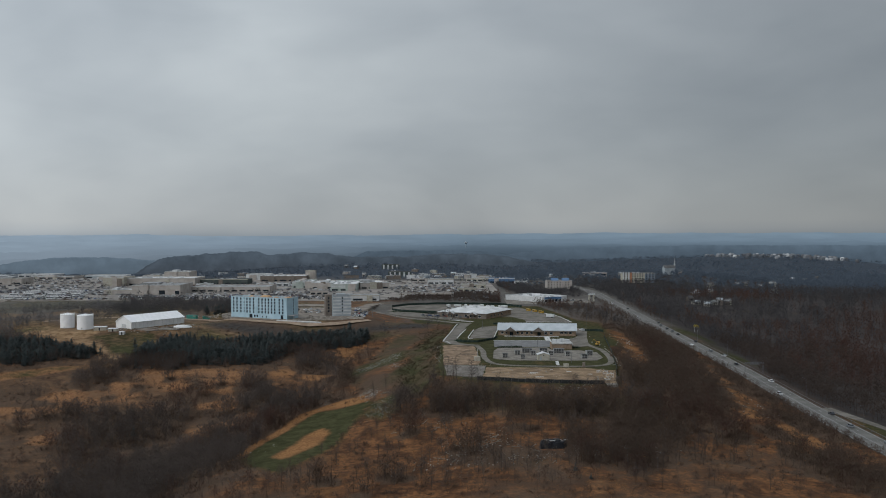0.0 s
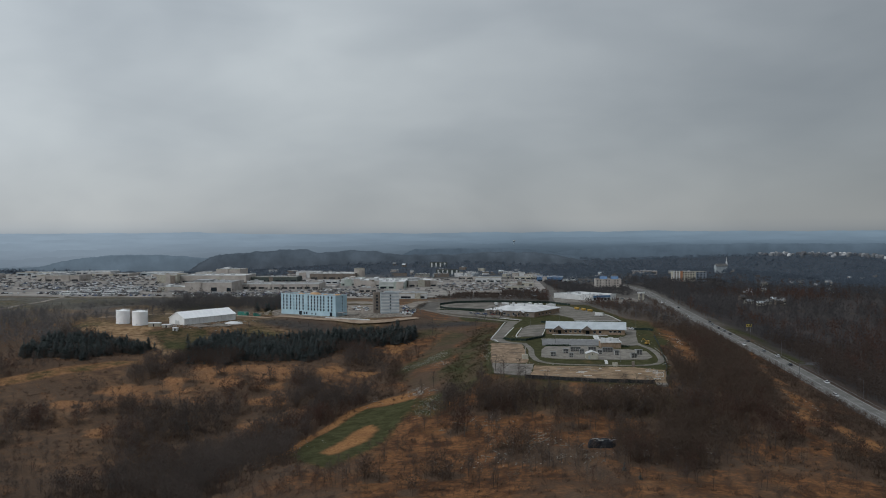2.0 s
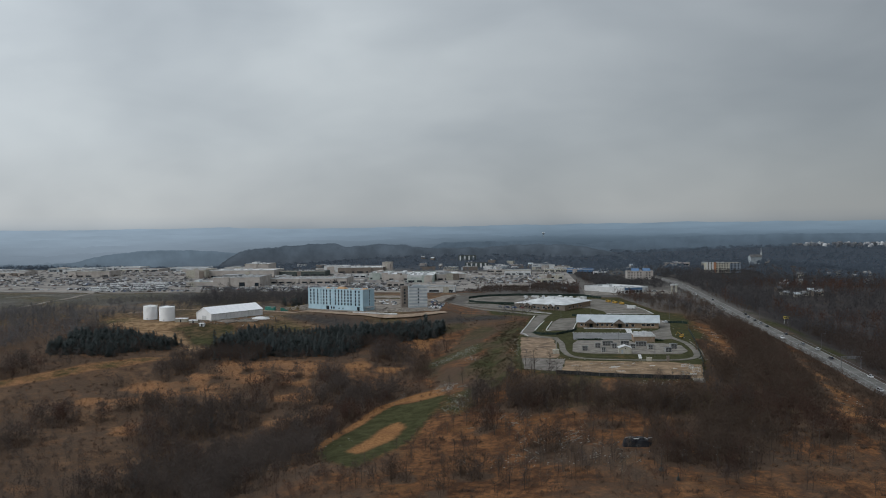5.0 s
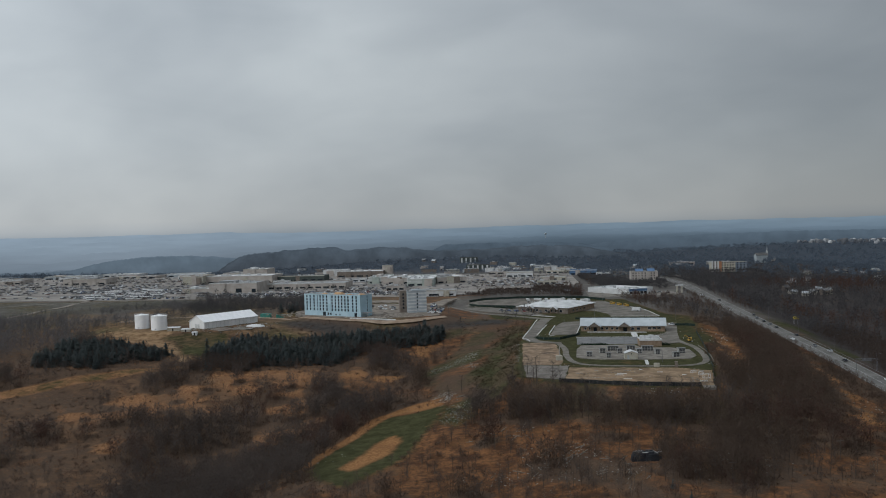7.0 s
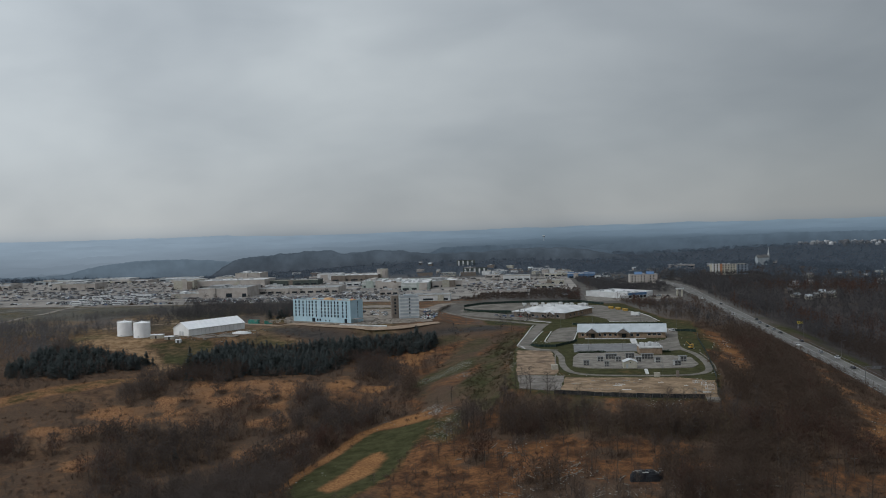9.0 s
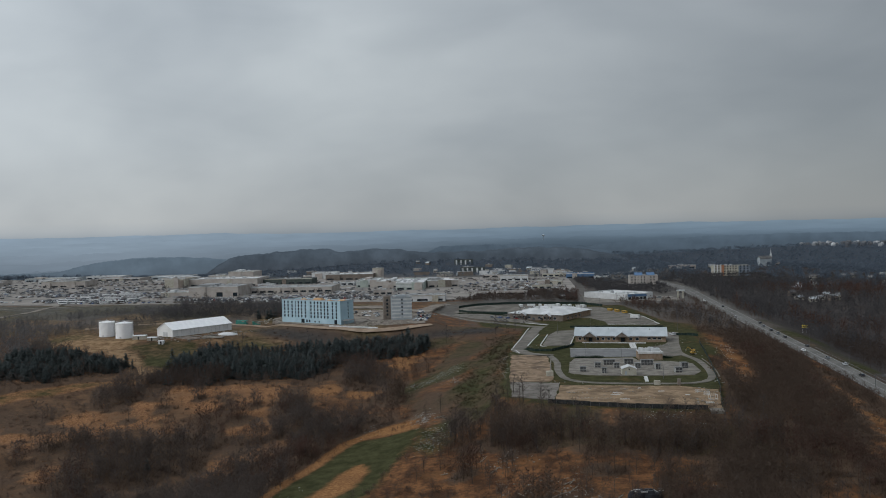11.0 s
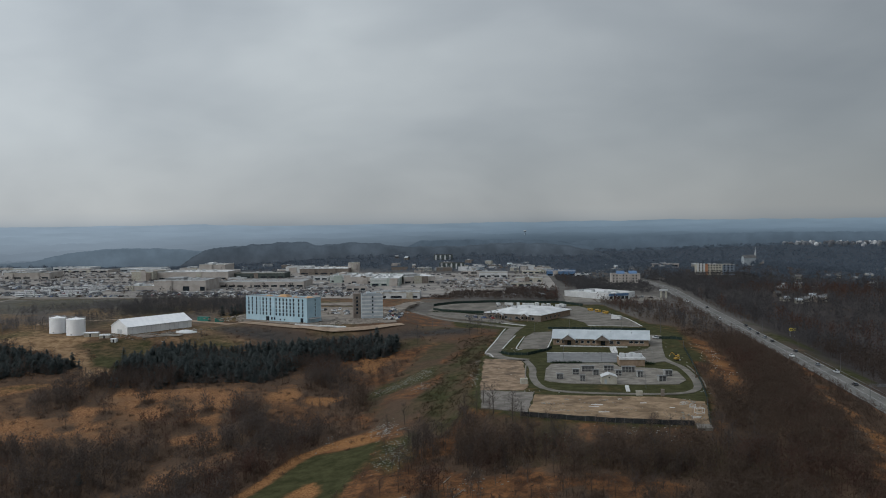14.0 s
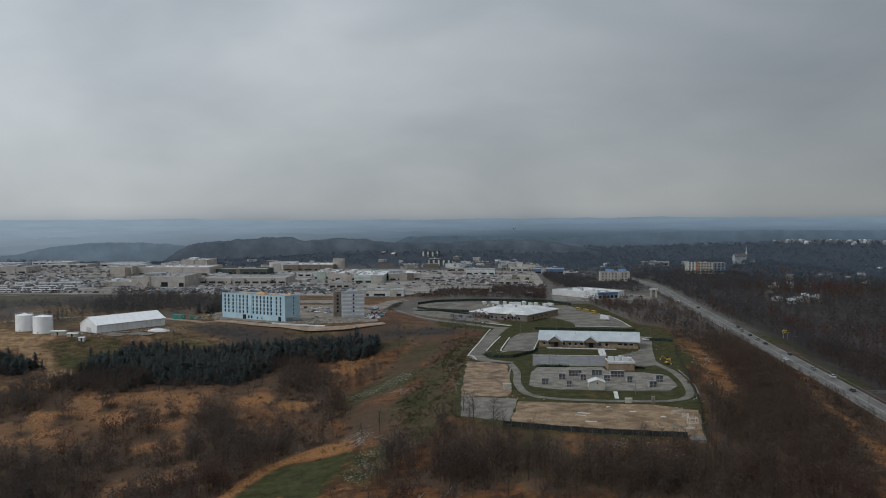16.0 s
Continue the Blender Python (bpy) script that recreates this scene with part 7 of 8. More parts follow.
mall_rows.sort(key=lambda p: p[1])
for px, py in mall_rows[:250]:
    tagged(put_car(px, py, LOT_Z, rc.choice((0, 180))), group="cars at the shopping centre")


def random_paint(name, stops, rough=0.4):
    """One of a few flat tones for each loose piece."""
    m = bpy.data.materials.new(name)
    m.use_nodes = True
    n, l = m.node_tree.nodes, m.node_tree.links
    geo, r = n.new("ShaderNodeNewGeometry"), n.new("ShaderNodeValToRGB")
    r.color_ramp.interpolation = "CONSTANT"
    while len(r.color_ramp.elements) < len(stops):
        r.color_ramp.elements.new(0.5)
    for e, (p, c) in zip(r.color_ramp.elements, stops):
        e.position, e.color = p, (*c, 1)
    l.new(geo.outputs["Random Per Island"], r.inputs[0])
    l.new(r.outputs[0], n["Principled BSDF"].inputs["Base Color"])
    n["Principled BSDF"].inputs["Roughness"].default_value = rough
    return m


def joined_cars(rest, seed):
    co = np.array([(sx * 0.9, sy * 2.25, z) for z in (0.25, 0.9) for sx, sy in ((-1, -1), (1, -1), (1, 1), (-1, 1))] + [(sx * 0.66, sy, 1.42) for sx, sy in ((-1, -1.4), (1, -1.4), (1, 0.4), (-1, 0.4))])
    quads = [(0, 1, 5, 4), (1, 2, 6, 5), (2, 3, 7, 6), (3, 0, 4, 7), (4, 5, 9, 8), (5, 6, 10, 9), (6, 7, 11, 10), (7, 4, 8, 11), (8, 9, 10, 11)]
    tri = np.array([t for a, b, c, d in quads for t in ((a, b, c), (a, c, d))])
    m = random_paint("mixed_car_paint", [(0.0, (0.02, 0.02, 0.024)), (0.28, (0.05, 0.05, 0.055)), (0.48, (0.16, 0.165, 0.17)), (0.8, (0.40, 0.41, 0.42)), (0.94, (0.085, 0.04, 0.034)), (0.97, (0.03, 0.05, 0.10))])
    return scatter_mesh("parked_cars", [(co, tri, 0)], rest[:, 0], rest[:, 1], np.ones(len(rest)), m, "rows of far parked cars at the shopping centre", "cars", seed=seed, z=np.full(len(rest), LOT_Z))


joined_cars(np.array(mall_rows[250:]), 21)
rng = np.random.RandomState(31)
mx_, my_ = [], []
for yy, x0, x1, n in ((897, -420, -110, 60), (922, -500, -150, 50), (948, -380, -120, 50), (975, -480, -340, 40), (1042, -590, -400, 40), (962, -60, 50, 24), (995, -60, 52, 30), (1032, -64, 52, 36), (1066, -64, 50, 30), (1100, -64, 45, 36), (1140, -440, -120, 70), (1200, -640, -460, 60), (1185, -60, 50, 50)):
    mx_.append(rng.uniform(x0, x1, n))
    my_.append(yy + rng.uniform(-1.5, 1.5, n))
mx_, my_ = np.concatenate(mx_), np.concatenate(my_)
scatter_mesh("car_park_planting", SHRUBS + BARE_MID, mx_, my_, rng.uniform(1.2, 4.5, len(mx_)), M_TWIG, "low leafless bushes on the car park's medians", "bushes", seed=33, z=np.full(len(mx_), 5.28))


rng = np.random.RandomState(35)
px_ = np.concatenate([rng.uniform(-900, -400, 260), rng.uniform(-420, -100, 150), rng.uniform(-90, 60, 60)])
py_ = np.concatenate([rng.choice([1062, 1102, 1160, 1215, 1260, 1300, 1340], 260), rng.choice([890, 962, 1010, 1125, 1215, 1320], 150), rng.choice([955, 1150, 1210, 1240], 60)]) + rng.normal(0, 2.5, 470)
scatter_mesh("car_park_trees", CLUMPS, px_, py_, rng.uniform(3, 7, 470), M_TWIG_HAZE_GREY, "small leafless trees on the car park's medians", "trees", seed=36, z=np.full(470, 5.28))


def bus_model(material, name, label, l=11.0):
    t = thing(name, pose(0, 0, -220), label, "bus", name + " row")
    part("body", loft_box(bmesh.new(), [(-1.2, 1.2, -l / 2, l / 2, 0.5), (-1.25, 1.25, -l / 2, l / 2, 1.6), (-1.25, 1.25, -l / 2, l / 2, 2.5), (-1.1, 1.1, -l / 2 + 0.1, l / 2 - 0.1, 2.95)]), material, t)
    for s in (-1.262, 1.252):
        part("window_band", boxed(s, -l / 2 + 0.6, 1.65, s + 0.01, l / 2 - 0.6, 2.35), M_GLASS, t, "dark window band")
    for sx in (-1.2, 0.95):
        for sy in (-l / 2 + 2, l / 2 - 2):
            part("wheel", tube(bmesh.new(), (sx, sy, 0.5), (sx + 0.25, sy, 0.5), 0.5, 0.5, 10), M_TYRE, t)
    return t


BUS_Y = bus_model(M_YELLOW, "yellow_bus", "yellow school bus parked in the rear lot", 8.5)
BUS_W = bus_model(M_WHITE_WALL, "white_bus", "white coach parked in rows on the lot")
for k in range(3):
    f = 0.1 + 0.32 * k
    copy_thing(BUS_Y, pose(76 + 15 * f, 812 - 34 * f, 0.15, 0, 0, 24) @ Matrix.Scale(0.72, 4))
for row, yy in enumerate((900, 925, 950, 992, 1010)):
    for k in range(9):
        if rc.random() < 0.55:
            copy_thing(BUS_W, pose(-462 + 8.5 * k - row * 6, yy + rc.uniform(-1, 1), LOT_Z, 0, 0, 80 + rc.uniform(-6, 6)))


def trailer(x, y, rz, z=0.15):
    t = thing("box_trailer", pose(x, y, z, 0, 0, rz), "white box trailer in the rear lot", "trailer", "trailers in the rear lot")
    part("box", boxed(-1.2, -3.5, 0.9, 1.2, 3.5, 3.3), M_WHITE_WALL, t)
    part("chassis", boxed(-1.0, -3.4, 0.6, 1.0, 3.9, 0.898), M_STEEL, t)
    for sx in (-1.2, 0.95):
        part("wheel", tube(bmesh.new(), (sx, -1.5, 0.45), (sx + 0.25, -1.5, 0.45), 0.45, 0.45, 10), M_TYRE, t)
    return t


for px, py, rz in ((41, 834, 12), (30, 842, 84), (45.5, 836, 8), (20, 845, 4), (53, 830, 24), (90, 742, 60), (12, 847, 78), (36, 847, 10), (3, 845, 14), (25, 840, 6), (57, 834, 30)):
    trailer(px, py, rz)


def excavator(x, y, rz):
    t = thing("excavator", pose(x, y, hz(x, y) + 0.1, 0, 0, rz), "yellow excavator parked on the compound's lawn", "excavator", "yellow machines")
    t.scale = (0.7, 0.7, 0.7)
    for sx in (-1.2, 0.7):
        part("track", loft_box(bmesh.new(), [(sx, sx + 0.5, -1.4, 1.4, 0), (sx, sx + 0.5, -1.8, 1.8, 0.4), (sx, sx + 0.5, -1.4, 1.4, 0.8)]), M_TYRE, t)
    part("house", loft_box(bmesh.new(), [(-1.2, 1.2, -1.9, 1.1, 0.85), (-1.2, 1.2, -2.0, 1.1, 1.7), (-1.1, 1.1, -1.8, 0.8, 2.0)]), M_YELLOW, t)
    part("cab", loft_box(bmesh.new(), [(-1.15, -0.2, -0.3, 1.15, 2.002), (-1.1, -0.25, -0.2, 1.0, 2.9)]), M_GLASS, t, "dark glazed cab")
    part("boom", tube(bmesh.new(), (0.3, 1.0, 1.6), (0.3, 3.6, 3.8), 0.28, 0.2, 4), M_YELLOW, t)
    part("arm", tube(bmesh.new(), (0.3, 3.6, 3.8), (0.3, 5.2, 1.4), 0.2, 0.15, 4), M_YELLOW, t)
    part("bucket", loft_box(bmesh.new(), [(-0.1, 0.7, 4.9, 5.4, 0.6), (-0.2, 0.8, 4.7, 5.7, 1.4)]), M_STEEL, t)
    return t


excavator(97.5, 556, 200)
excavator(99.5, 566, 80)


# ---- poles, signs and yard odds ----
def light_pole(x, y, h, label="grey steel light pole with a single arm", z=None, arm=1.6):
    t = thing("light_pole", pose(x, y, hz(x, y) if z is None else z, 0, 0, random.uniform(0, 360)), label, "light pole", "light poles")
    part("shaft", tube(bmesh.new(), (0, 0, -0.5), (0, 0, h), 0.1, 0.06, 6), M_POLE, t)
    part("arm", tube(bmesh.new(), (0, 0, h - 0.1), (arm, 0, h + 0.2), 0.05, 0.04, 5), M_POLE, t)
    part("lamp_head", boxed(arm - 0.1, -0.2, h + 0.1, arm + 0.7, 0.2, h + 0.25), M_POLE, t)
    return t


for px, py, h in ((108.4, 666, 11), (51.4, 677, 9), (85.3, 678, 9), (28, 655, 8), (0, 700, 8), (40, 560, 7), (58, 545, 6), (70, 480, 6), (-60, 712, 9), (-40, 690, 9), (70, 820, 10), (20, 850, 10), (-20, 840, 10)):
    light_pole(px, py, h)
for k in range(9):
    yy = 400 + 66 * k
    rx, _ = road_line(yy)
    light_pole(float(rx) + 10.5, yy, 10, "tall grey highway light pole", arm=2.5)
for px, py in ((-330, 930), (-230, 925), (-150, 940), (-60, 960), (0, 1000), (-420, 980), (-500, 960), (20, 1060)):
    light_pole(px, py, 11, "tall grey car park light pole", LOT_Z)


def utility_pole(x, y, h):
    t = thing("utility_pole", pose(x, y, hz(x, y), 0, 0, 12), "weathered wooden utility pole with a crossarm", "utility pole", "utility poles")
    part("shaft", tube(bmesh.new(), (0, 0, -0.6), (0, 0, h), 0.13, 0.09, 6), M_BARK, t)
    part("crossarm", boxed(-1.2, -0.07, h - 1.0, 1.2, 0.07, h - 0.8), M_BARK, t)
    return t


for px, py, h in ((66, 313, 9), (112, 350, 9), (134, 420, 9), (-12, 362, 8), (146, 500, 9), (150, 580, 9), (55, 345, 7)):
    utility_pole(px, py, h * 0.85)


def gantry(x, y, z):
    t = thing("sign_gantry", pose(x, y, z), "grey steel sign gantry over one carriageway", "gantry")
    for sx in (0, 11.5):
        part("post", tube(bmesh.new(), (sx, 0, -0.5), (sx, 0, 6.5), 0.16, 0.14, 8), M_POLE, t)
    bm = bmesh.new()
    for zz, yy in ((6.5, -0.4), (6.5, 0.4), (5.6, 0)):
        tube(bm, (0, yy, zz), (11.5, yy, zz), 0.1, 0.1, 5)
    for k in range(12):
        tube(bm, (k * 11.5 / 12, -0.4, 6.5), ((k + 1) * 11.5 / 12, 0, 5.6), 0.06, 0.06, 4)
    part("truss", bm, M_POLE, t)
    part("sign_panel", boxed(3, -0.6, 5.2, 8, -0.5, 6.4), M_POLE, t, "back of a grey sign panel")
    return t


grx, grz = road_line(533)
gantry(float(grx), 533, float(grz) + 0.25)


def portal(x, y, z):
    t = thing("gate_pillars", pose(x, y, z, 0, 0, 8), "pale double pillar sign by the highway verge", "sign")
    for sx in (0, 4.5):
        part("pillar", boxed(sx, 0, -0.5, sx + 1.5, 1.5, 7), M_CREAM_WALL, t)
    part("lintel", boxed(-0.6, -0.2, 7.002, 6.6, 1.7, 8.2), M_WHITE_WALL, t)
    return t


portal(150, 905, hz(150, 905))


def yellow_sign(x, y):
    t = thing("pole_sign", pose(x, y, hz(x, y), 0, 0, -6), "tall yellow roadside sign over dark trees", "sign")
    for sx in (0.6, 3.4):
        part("post", tube(bmesh.new(), (sx, 0, -0.5), (sx, 0, 4.4), 0.2, 0.16, 6), M_STEEL, t)
    part("panel", boxed(0, -0.25, 3.8, 4.2, 0.25, 5.8), M_SIGN_Y, t, "yellow sign panel")
    for k in range(3):
        part("writing", boxed(0.5 + 1.3 * k, -0.27, 4.3, 1.4 + 1.3 * k, -0.252, 5.3), M_DARK, t, "dark bars for lettering")
    return t


yellow_sign(214, 746)


def yard_box(x, y, w, d, h, material, label, rz=0, z=0.1):
    t = thing("utility_box", pose(x, y, z, 0, 0, rz), label, "utility box", "utility boxes")
    part("cabinet", boxed(0, 0, 0, w, d, h), material, t)
    part("lid", boxed(-0.08, -0.08, h + 0.002, w + 0.08, d + 0.08, h + 0.12), material, t)
    part("door", boxed(0.15, -0.05, 0.15, w / 2 - 0.05, -0.003, h - 0.15), material, t)
    part("door", boxed(w / 2 + 0.05, -0.05, 0.15, w - 0.15, -0.003, h - 0.15), material, t)
    return t


yard_box(16.5, 488, 3.2, 2.6, 2.2, M_CREAM_WALL, "cream utility kiosk beside the loop road", 6)
yard_box(63.5, 463.6, 2.6, 1.8, 1.7, M_CREAM_WALL, "pale electric cabinet by the loop road")
yard_box(73.5, 463, 1.3, 1.2, 2.6, M_BROWN_WALL, "dark brown gate kiosk by the loop road")
slab("pavement_steps", [(60.6, 472), (62.2, 472), (63.4, 486), (61.8, 486)], -0.2, 0.3, M_KERB, "pale footpath across the verge", "pavement")
slab("pavement_walk", [(69.5, 582), (71, 582), (72.5, 606), (70.8, 606)], -0.2, 0.28, M_KERB, "pale footpath to the long building", "pavement")
slab("pavement_gate_pad", [(76.5, 408), (81.5, 407.5), (82.5, 415), (77, 415.5)], -1.0, 0.12, M_CONC, "pale concrete apron at the fence's corner", "pavement")


def scrap_frame(x, y, w, d, h, rz, lean):
    """A welded white pipe frame dumped on the pad."""
    t = thing("pipe_frame", pose(x, y, 0.3, lean, 0, rz), "white welded pipe frame dumped on the dirt pad", "frame", "dumped pipe frames")
    for cx in (0, w):
        for cy in (0, d):
            part("post", tube(bmesh.new(), (cx, cy, -0.1), (cx, cy, h), 0.09, 0.09, 6), M_KERB, t)
    for cz in (0.14, h):
        for a, b in (((0, 0), (w, 0)), ((w, 0), (w, d)), ((w, d), (0, d)), ((0, d), (0, 0))):
            part("rail", tube(bmesh.new(), (*a, cz), (*b, cz), 0.08, 0.08, 6), M_KERB, t)
    return t


for fx, fy, fw, fd, fh, frz, lean in ((80.6, 429, 3.0, 2.2, 1.9, 12, 0), (80.2, 440, 2.0, 1.4, 1.1, -25, 4), (78.4, 444.5, 1.8, 1.2, 0.9, 40, 0), (77.6, 421.5, 3.0, 0.8, 0.5, 8, 0)):
    scrap_frame(fx, fy, fw, fd, fh, frz, lean)


def rubble(name, n, area, size, material, label, seed, flat=None, category="rubble"):
    """Loose broken pieces strewn over a patch of ground."""
    rng = np.random.RandomState(seed)
    kinds = []
    for s in range(4):
        r = np.random.RandomState(seed + s)
        co = np.array([(sx * (0.5 + 0.3 * r.rand()), sy * (0.25 + 0.2 * r.rand()), sz * 0.22 + 0.1) for sx in (-1, 1) for sy in (-1, 1) for sz in (-1, 1)])
        q = [(0, 1, 3, 2), (4, 6, 7, 5), (0, 4, 5, 1), (2, 3, 7, 6), (0, 2, 6, 4), (1, 5, 7, 3)]
        kinds.append((co, np.array([t for a, b, c, d in q for t in ((a, b, c), (a, c, d))]), 0))
    xs, ys = [], []
    while len(xs) < n:
        k = area[rng.randint(len(area))]
        xs.append(rng.normal(k[0], k[2]))
        ys.append(rng.normal(k[1], k[3]))
    xs, ys = np.array(xs), np.array(ys)
    z = heights(xs, ys) if flat is None else np.full(n, flat)
    return scatter_mesh(name, kinds, xs, ys, size * rng.uniform(0.4, 1.4, n), material, label, category, seed=seed, z=z)


rd = random.Random(44)
for k in range(16):
    sx, sy, sl = rd.uniform(26, 74), rd.uniform(431, 457), rd.uniform(1.5, 5.5)
    bm = loft_box(bmesh.new(), [(-sl / 2, sl / 2, -0.5, 0.4, -0.15), (-sl / 2 + 0.2, sl / 2 - 0.3, -0.35, 0.3, 0.12)])
    ob = part("concrete_chunk", bm, M_TRACK if k % 3 else M_KERB, None, "pale concrete chunk half sunk in the dirt pad")
    ob.matrix_world = pose(sx, sy, 0.16, 0, 0, rd.uniform(-14, 8))
    tagged(ob, category="concrete chunk", group="sunk chunks on the dirt pad")
rubble("rubble", 60, [(84, 444, 3, 5), (80, 428, 3, 3), (76, 425, 2, 2), (83, 450, 2, 2)], 0.5, M_LITTER, "broken white slabs piled at the dirt pad's edge", 61, 0.2)
rubble("rubble", 70, [(50, 440, 16, 6), (9, 520, 4, 18), (60, 432, 14, 5), (10, 500, 4, 10)], 0.42, island_mat("mixed_rubble", (0.14, 0.10, 0.07), (0.42, 0.36, 0.29)), "tan clods and broken slabs on the bare soil", 73, 0.2)
rubble("rubble", 70, [(36, 454.5, 2.2, 0.5), (26.5, 447, 2, 0.6), (50.5, 453.5, 1.6, 0.5), (37, 434.5, 6, 0.4), (44, 448, 8, 0.5)], 0.4, M_LITTER, "pale debris on the dirt pad", 62, 0.2)
rubble("litter", 90, [(1, 571, 2, 3), (98, 625, 3, 12), (100, 560, 2, 10), (20, 472, 4, 3), (13, 591, 3, 3), (94, 470, 2, 5), (88, 590, 3, 6)], 0.4, M_LITTER, "white scraps and barriers beside the compound's lanes", 74, 0.15, category="litter")
rubble("litter", 110, [(30, 411, 7, 1.2), (52, 409, 6, 1), (72, 405, 4, 2), (62, 408, 6, 1.5)], 0.38, M_LITTER, "white litter below the pad's fence", 63, category="litter")
rubble("litter", 260, [(12, 340, 10, 7), (-3, 330, 9, 8), (18, 352, 8, 5), (30, 325, 9, 6), (2, 378, 5, 6), (70, 335, 12, 8)], 0.42, M_LITTER, "white litter and pale branches strewn over the slope", 64, category="litter")
rubble("litter", 1300, [(-50, 524, 3, 5), (-44, 532, 3, 6), (-38, 545, 3, 6), (-32, 554, 2.5, 6), (-30, 516, 3, 6), (-40, 453, 3, 6), (-38, 446, 2, 4), (-31, 424, 3, 7), (-33, 410, 3, 7), (-29, 416, 2, 8), (-4, 505, 1.5, 12), (-5, 545, 1.5, 10)], 0.30, M_LITTER, "pale stones along the ridge's flank", 65, category="stones")
rubble("litter", 240, [(118, 560, 4, 22), (124, 600, 4, 14), (112, 520, 4, 12), (135, 470, 6, 10), (150, 415, 5, 20)], 0.42, M_LITTER, "white litter down the rust-coloured bank", 66, category="litter")
rubble("site_clutter", 420, [(-100, 700, 14, 8), (-85, 745, 14, 18), (-130, 760, 25, 14), (-110, 690, 14, 4), (-190, 720, 8, 8)], 1.1, island_mat("mixed_site_materials", (0.07, 0.06, 0.05), (0.42, 0.38, 0.33)), "heaps of mixed building materials on the site", 71, 4.2, "building materials")
rubble("yard_clutter", 160, [(-225, 648, 10, 5), (-205, 672, 8, 10), (-245, 655, 12, 3)], 0.9, island_mat("mixed_yard_materials", (0.10, 0.09, 0.08), (0.40, 0.38, 0.35)), "mixed materials stacked in the shed yard", 72, None, "building materials")
rubble("litter", 90, [(-90, 375, 12, 10), (-120, 350, 14, 10), (-60, 452, 5, 5)], 0.4, M_LITTER, "scattered pale litter in the brush", 67, category="litter")
for k in range(46):
    r = random.Random(900 + k)
    cx, cy = r.choice(((10, 338), (-6, 328), (22, 350), (-4, 372), (34, 330), (75, 340), (-30, 452)))
    cx, cy = r.gauss(cx, 8), r.gauss(cy, 7)
    a, l = r.uniform(0, 6.3), r.uniform(2, 6)
    p, q = Vector((cx, cy, hz(cx, cy) + 0.2)), Vector((cx + l * math.cos(a), cy + l * math.sin(a), 0))
    q.z = hz(q.x, q.y) + 0.3
    bm = tube(bmesh.new(), (0, 0, 0), q - p, 0.2, 0.1, 5)
    tube(bm, (q - p) * 0.6, (q - p) * 0.6 + Vector((r.uniform(-1, 1), r.uniform(-1, 1), 0.9)), 0.09, 0.03, 4)
    ob = part("fallen_branch", bm, M_LOG, None, "pale fallen branch on the rust-coloured slope")
    ob.location = p
    tagged(ob, category="branch", group="fallen branches")


def wreck(x, y):
    t = thing("scrap_heap", pose(x, y, hz(x, y), 0, 0, 8), "dark heap of scrapped sheets under a blue-black tarpaulin", "scrap heap")
    r = random.Random(5)
    m = mat("blue_black_tarpaulin", (0.010, 0.011, 0.014), (0.028, 0.031, 0.038), 1.5, 8, 0.6)
    for k in range(9):
        cx, cy = r.uniform(-4, 4), r.uniform(-1.5, 1.5)
        part("sheet", loft_box(bmesh.new(), [(cx - 1.8, cx + 1.8, cy - 1, cy + 1, -0.3), (cx - 1.6, cx + 1.7, cy - 0.9, cy + 1, 1.5 + r.uniform(0, 0.9)), (cx - 1.0, cx + 1.2, cy - 0.4, cy + 0.5, 2.3 + r.uniform(0, 1.0))]), m, t)
    for k in range(14):
        cx, cy, cz = r.uniform(-4.6, 4.6), r.uniform(-1.9, 0.2), r.uniform(2.7, 3.5)
        bm = boxed(-r.uniform(0.4, 1.1), -0.12, -0.05, r.uniform(0.4, 1.1), 0.12, 0.05)
        bm.transform(pose(cx, cy, cz, r.uniform(-30, 30), r.uniform(-20, 20), r.uniform(-40, 40)))
        part("pale_sheet", bm, M_CONC if k % 2 else M_KERB, t, "pale torn sheet")
    return t


wreck(42.2, 338)


# ---- the shopping centre ----
STORES = []


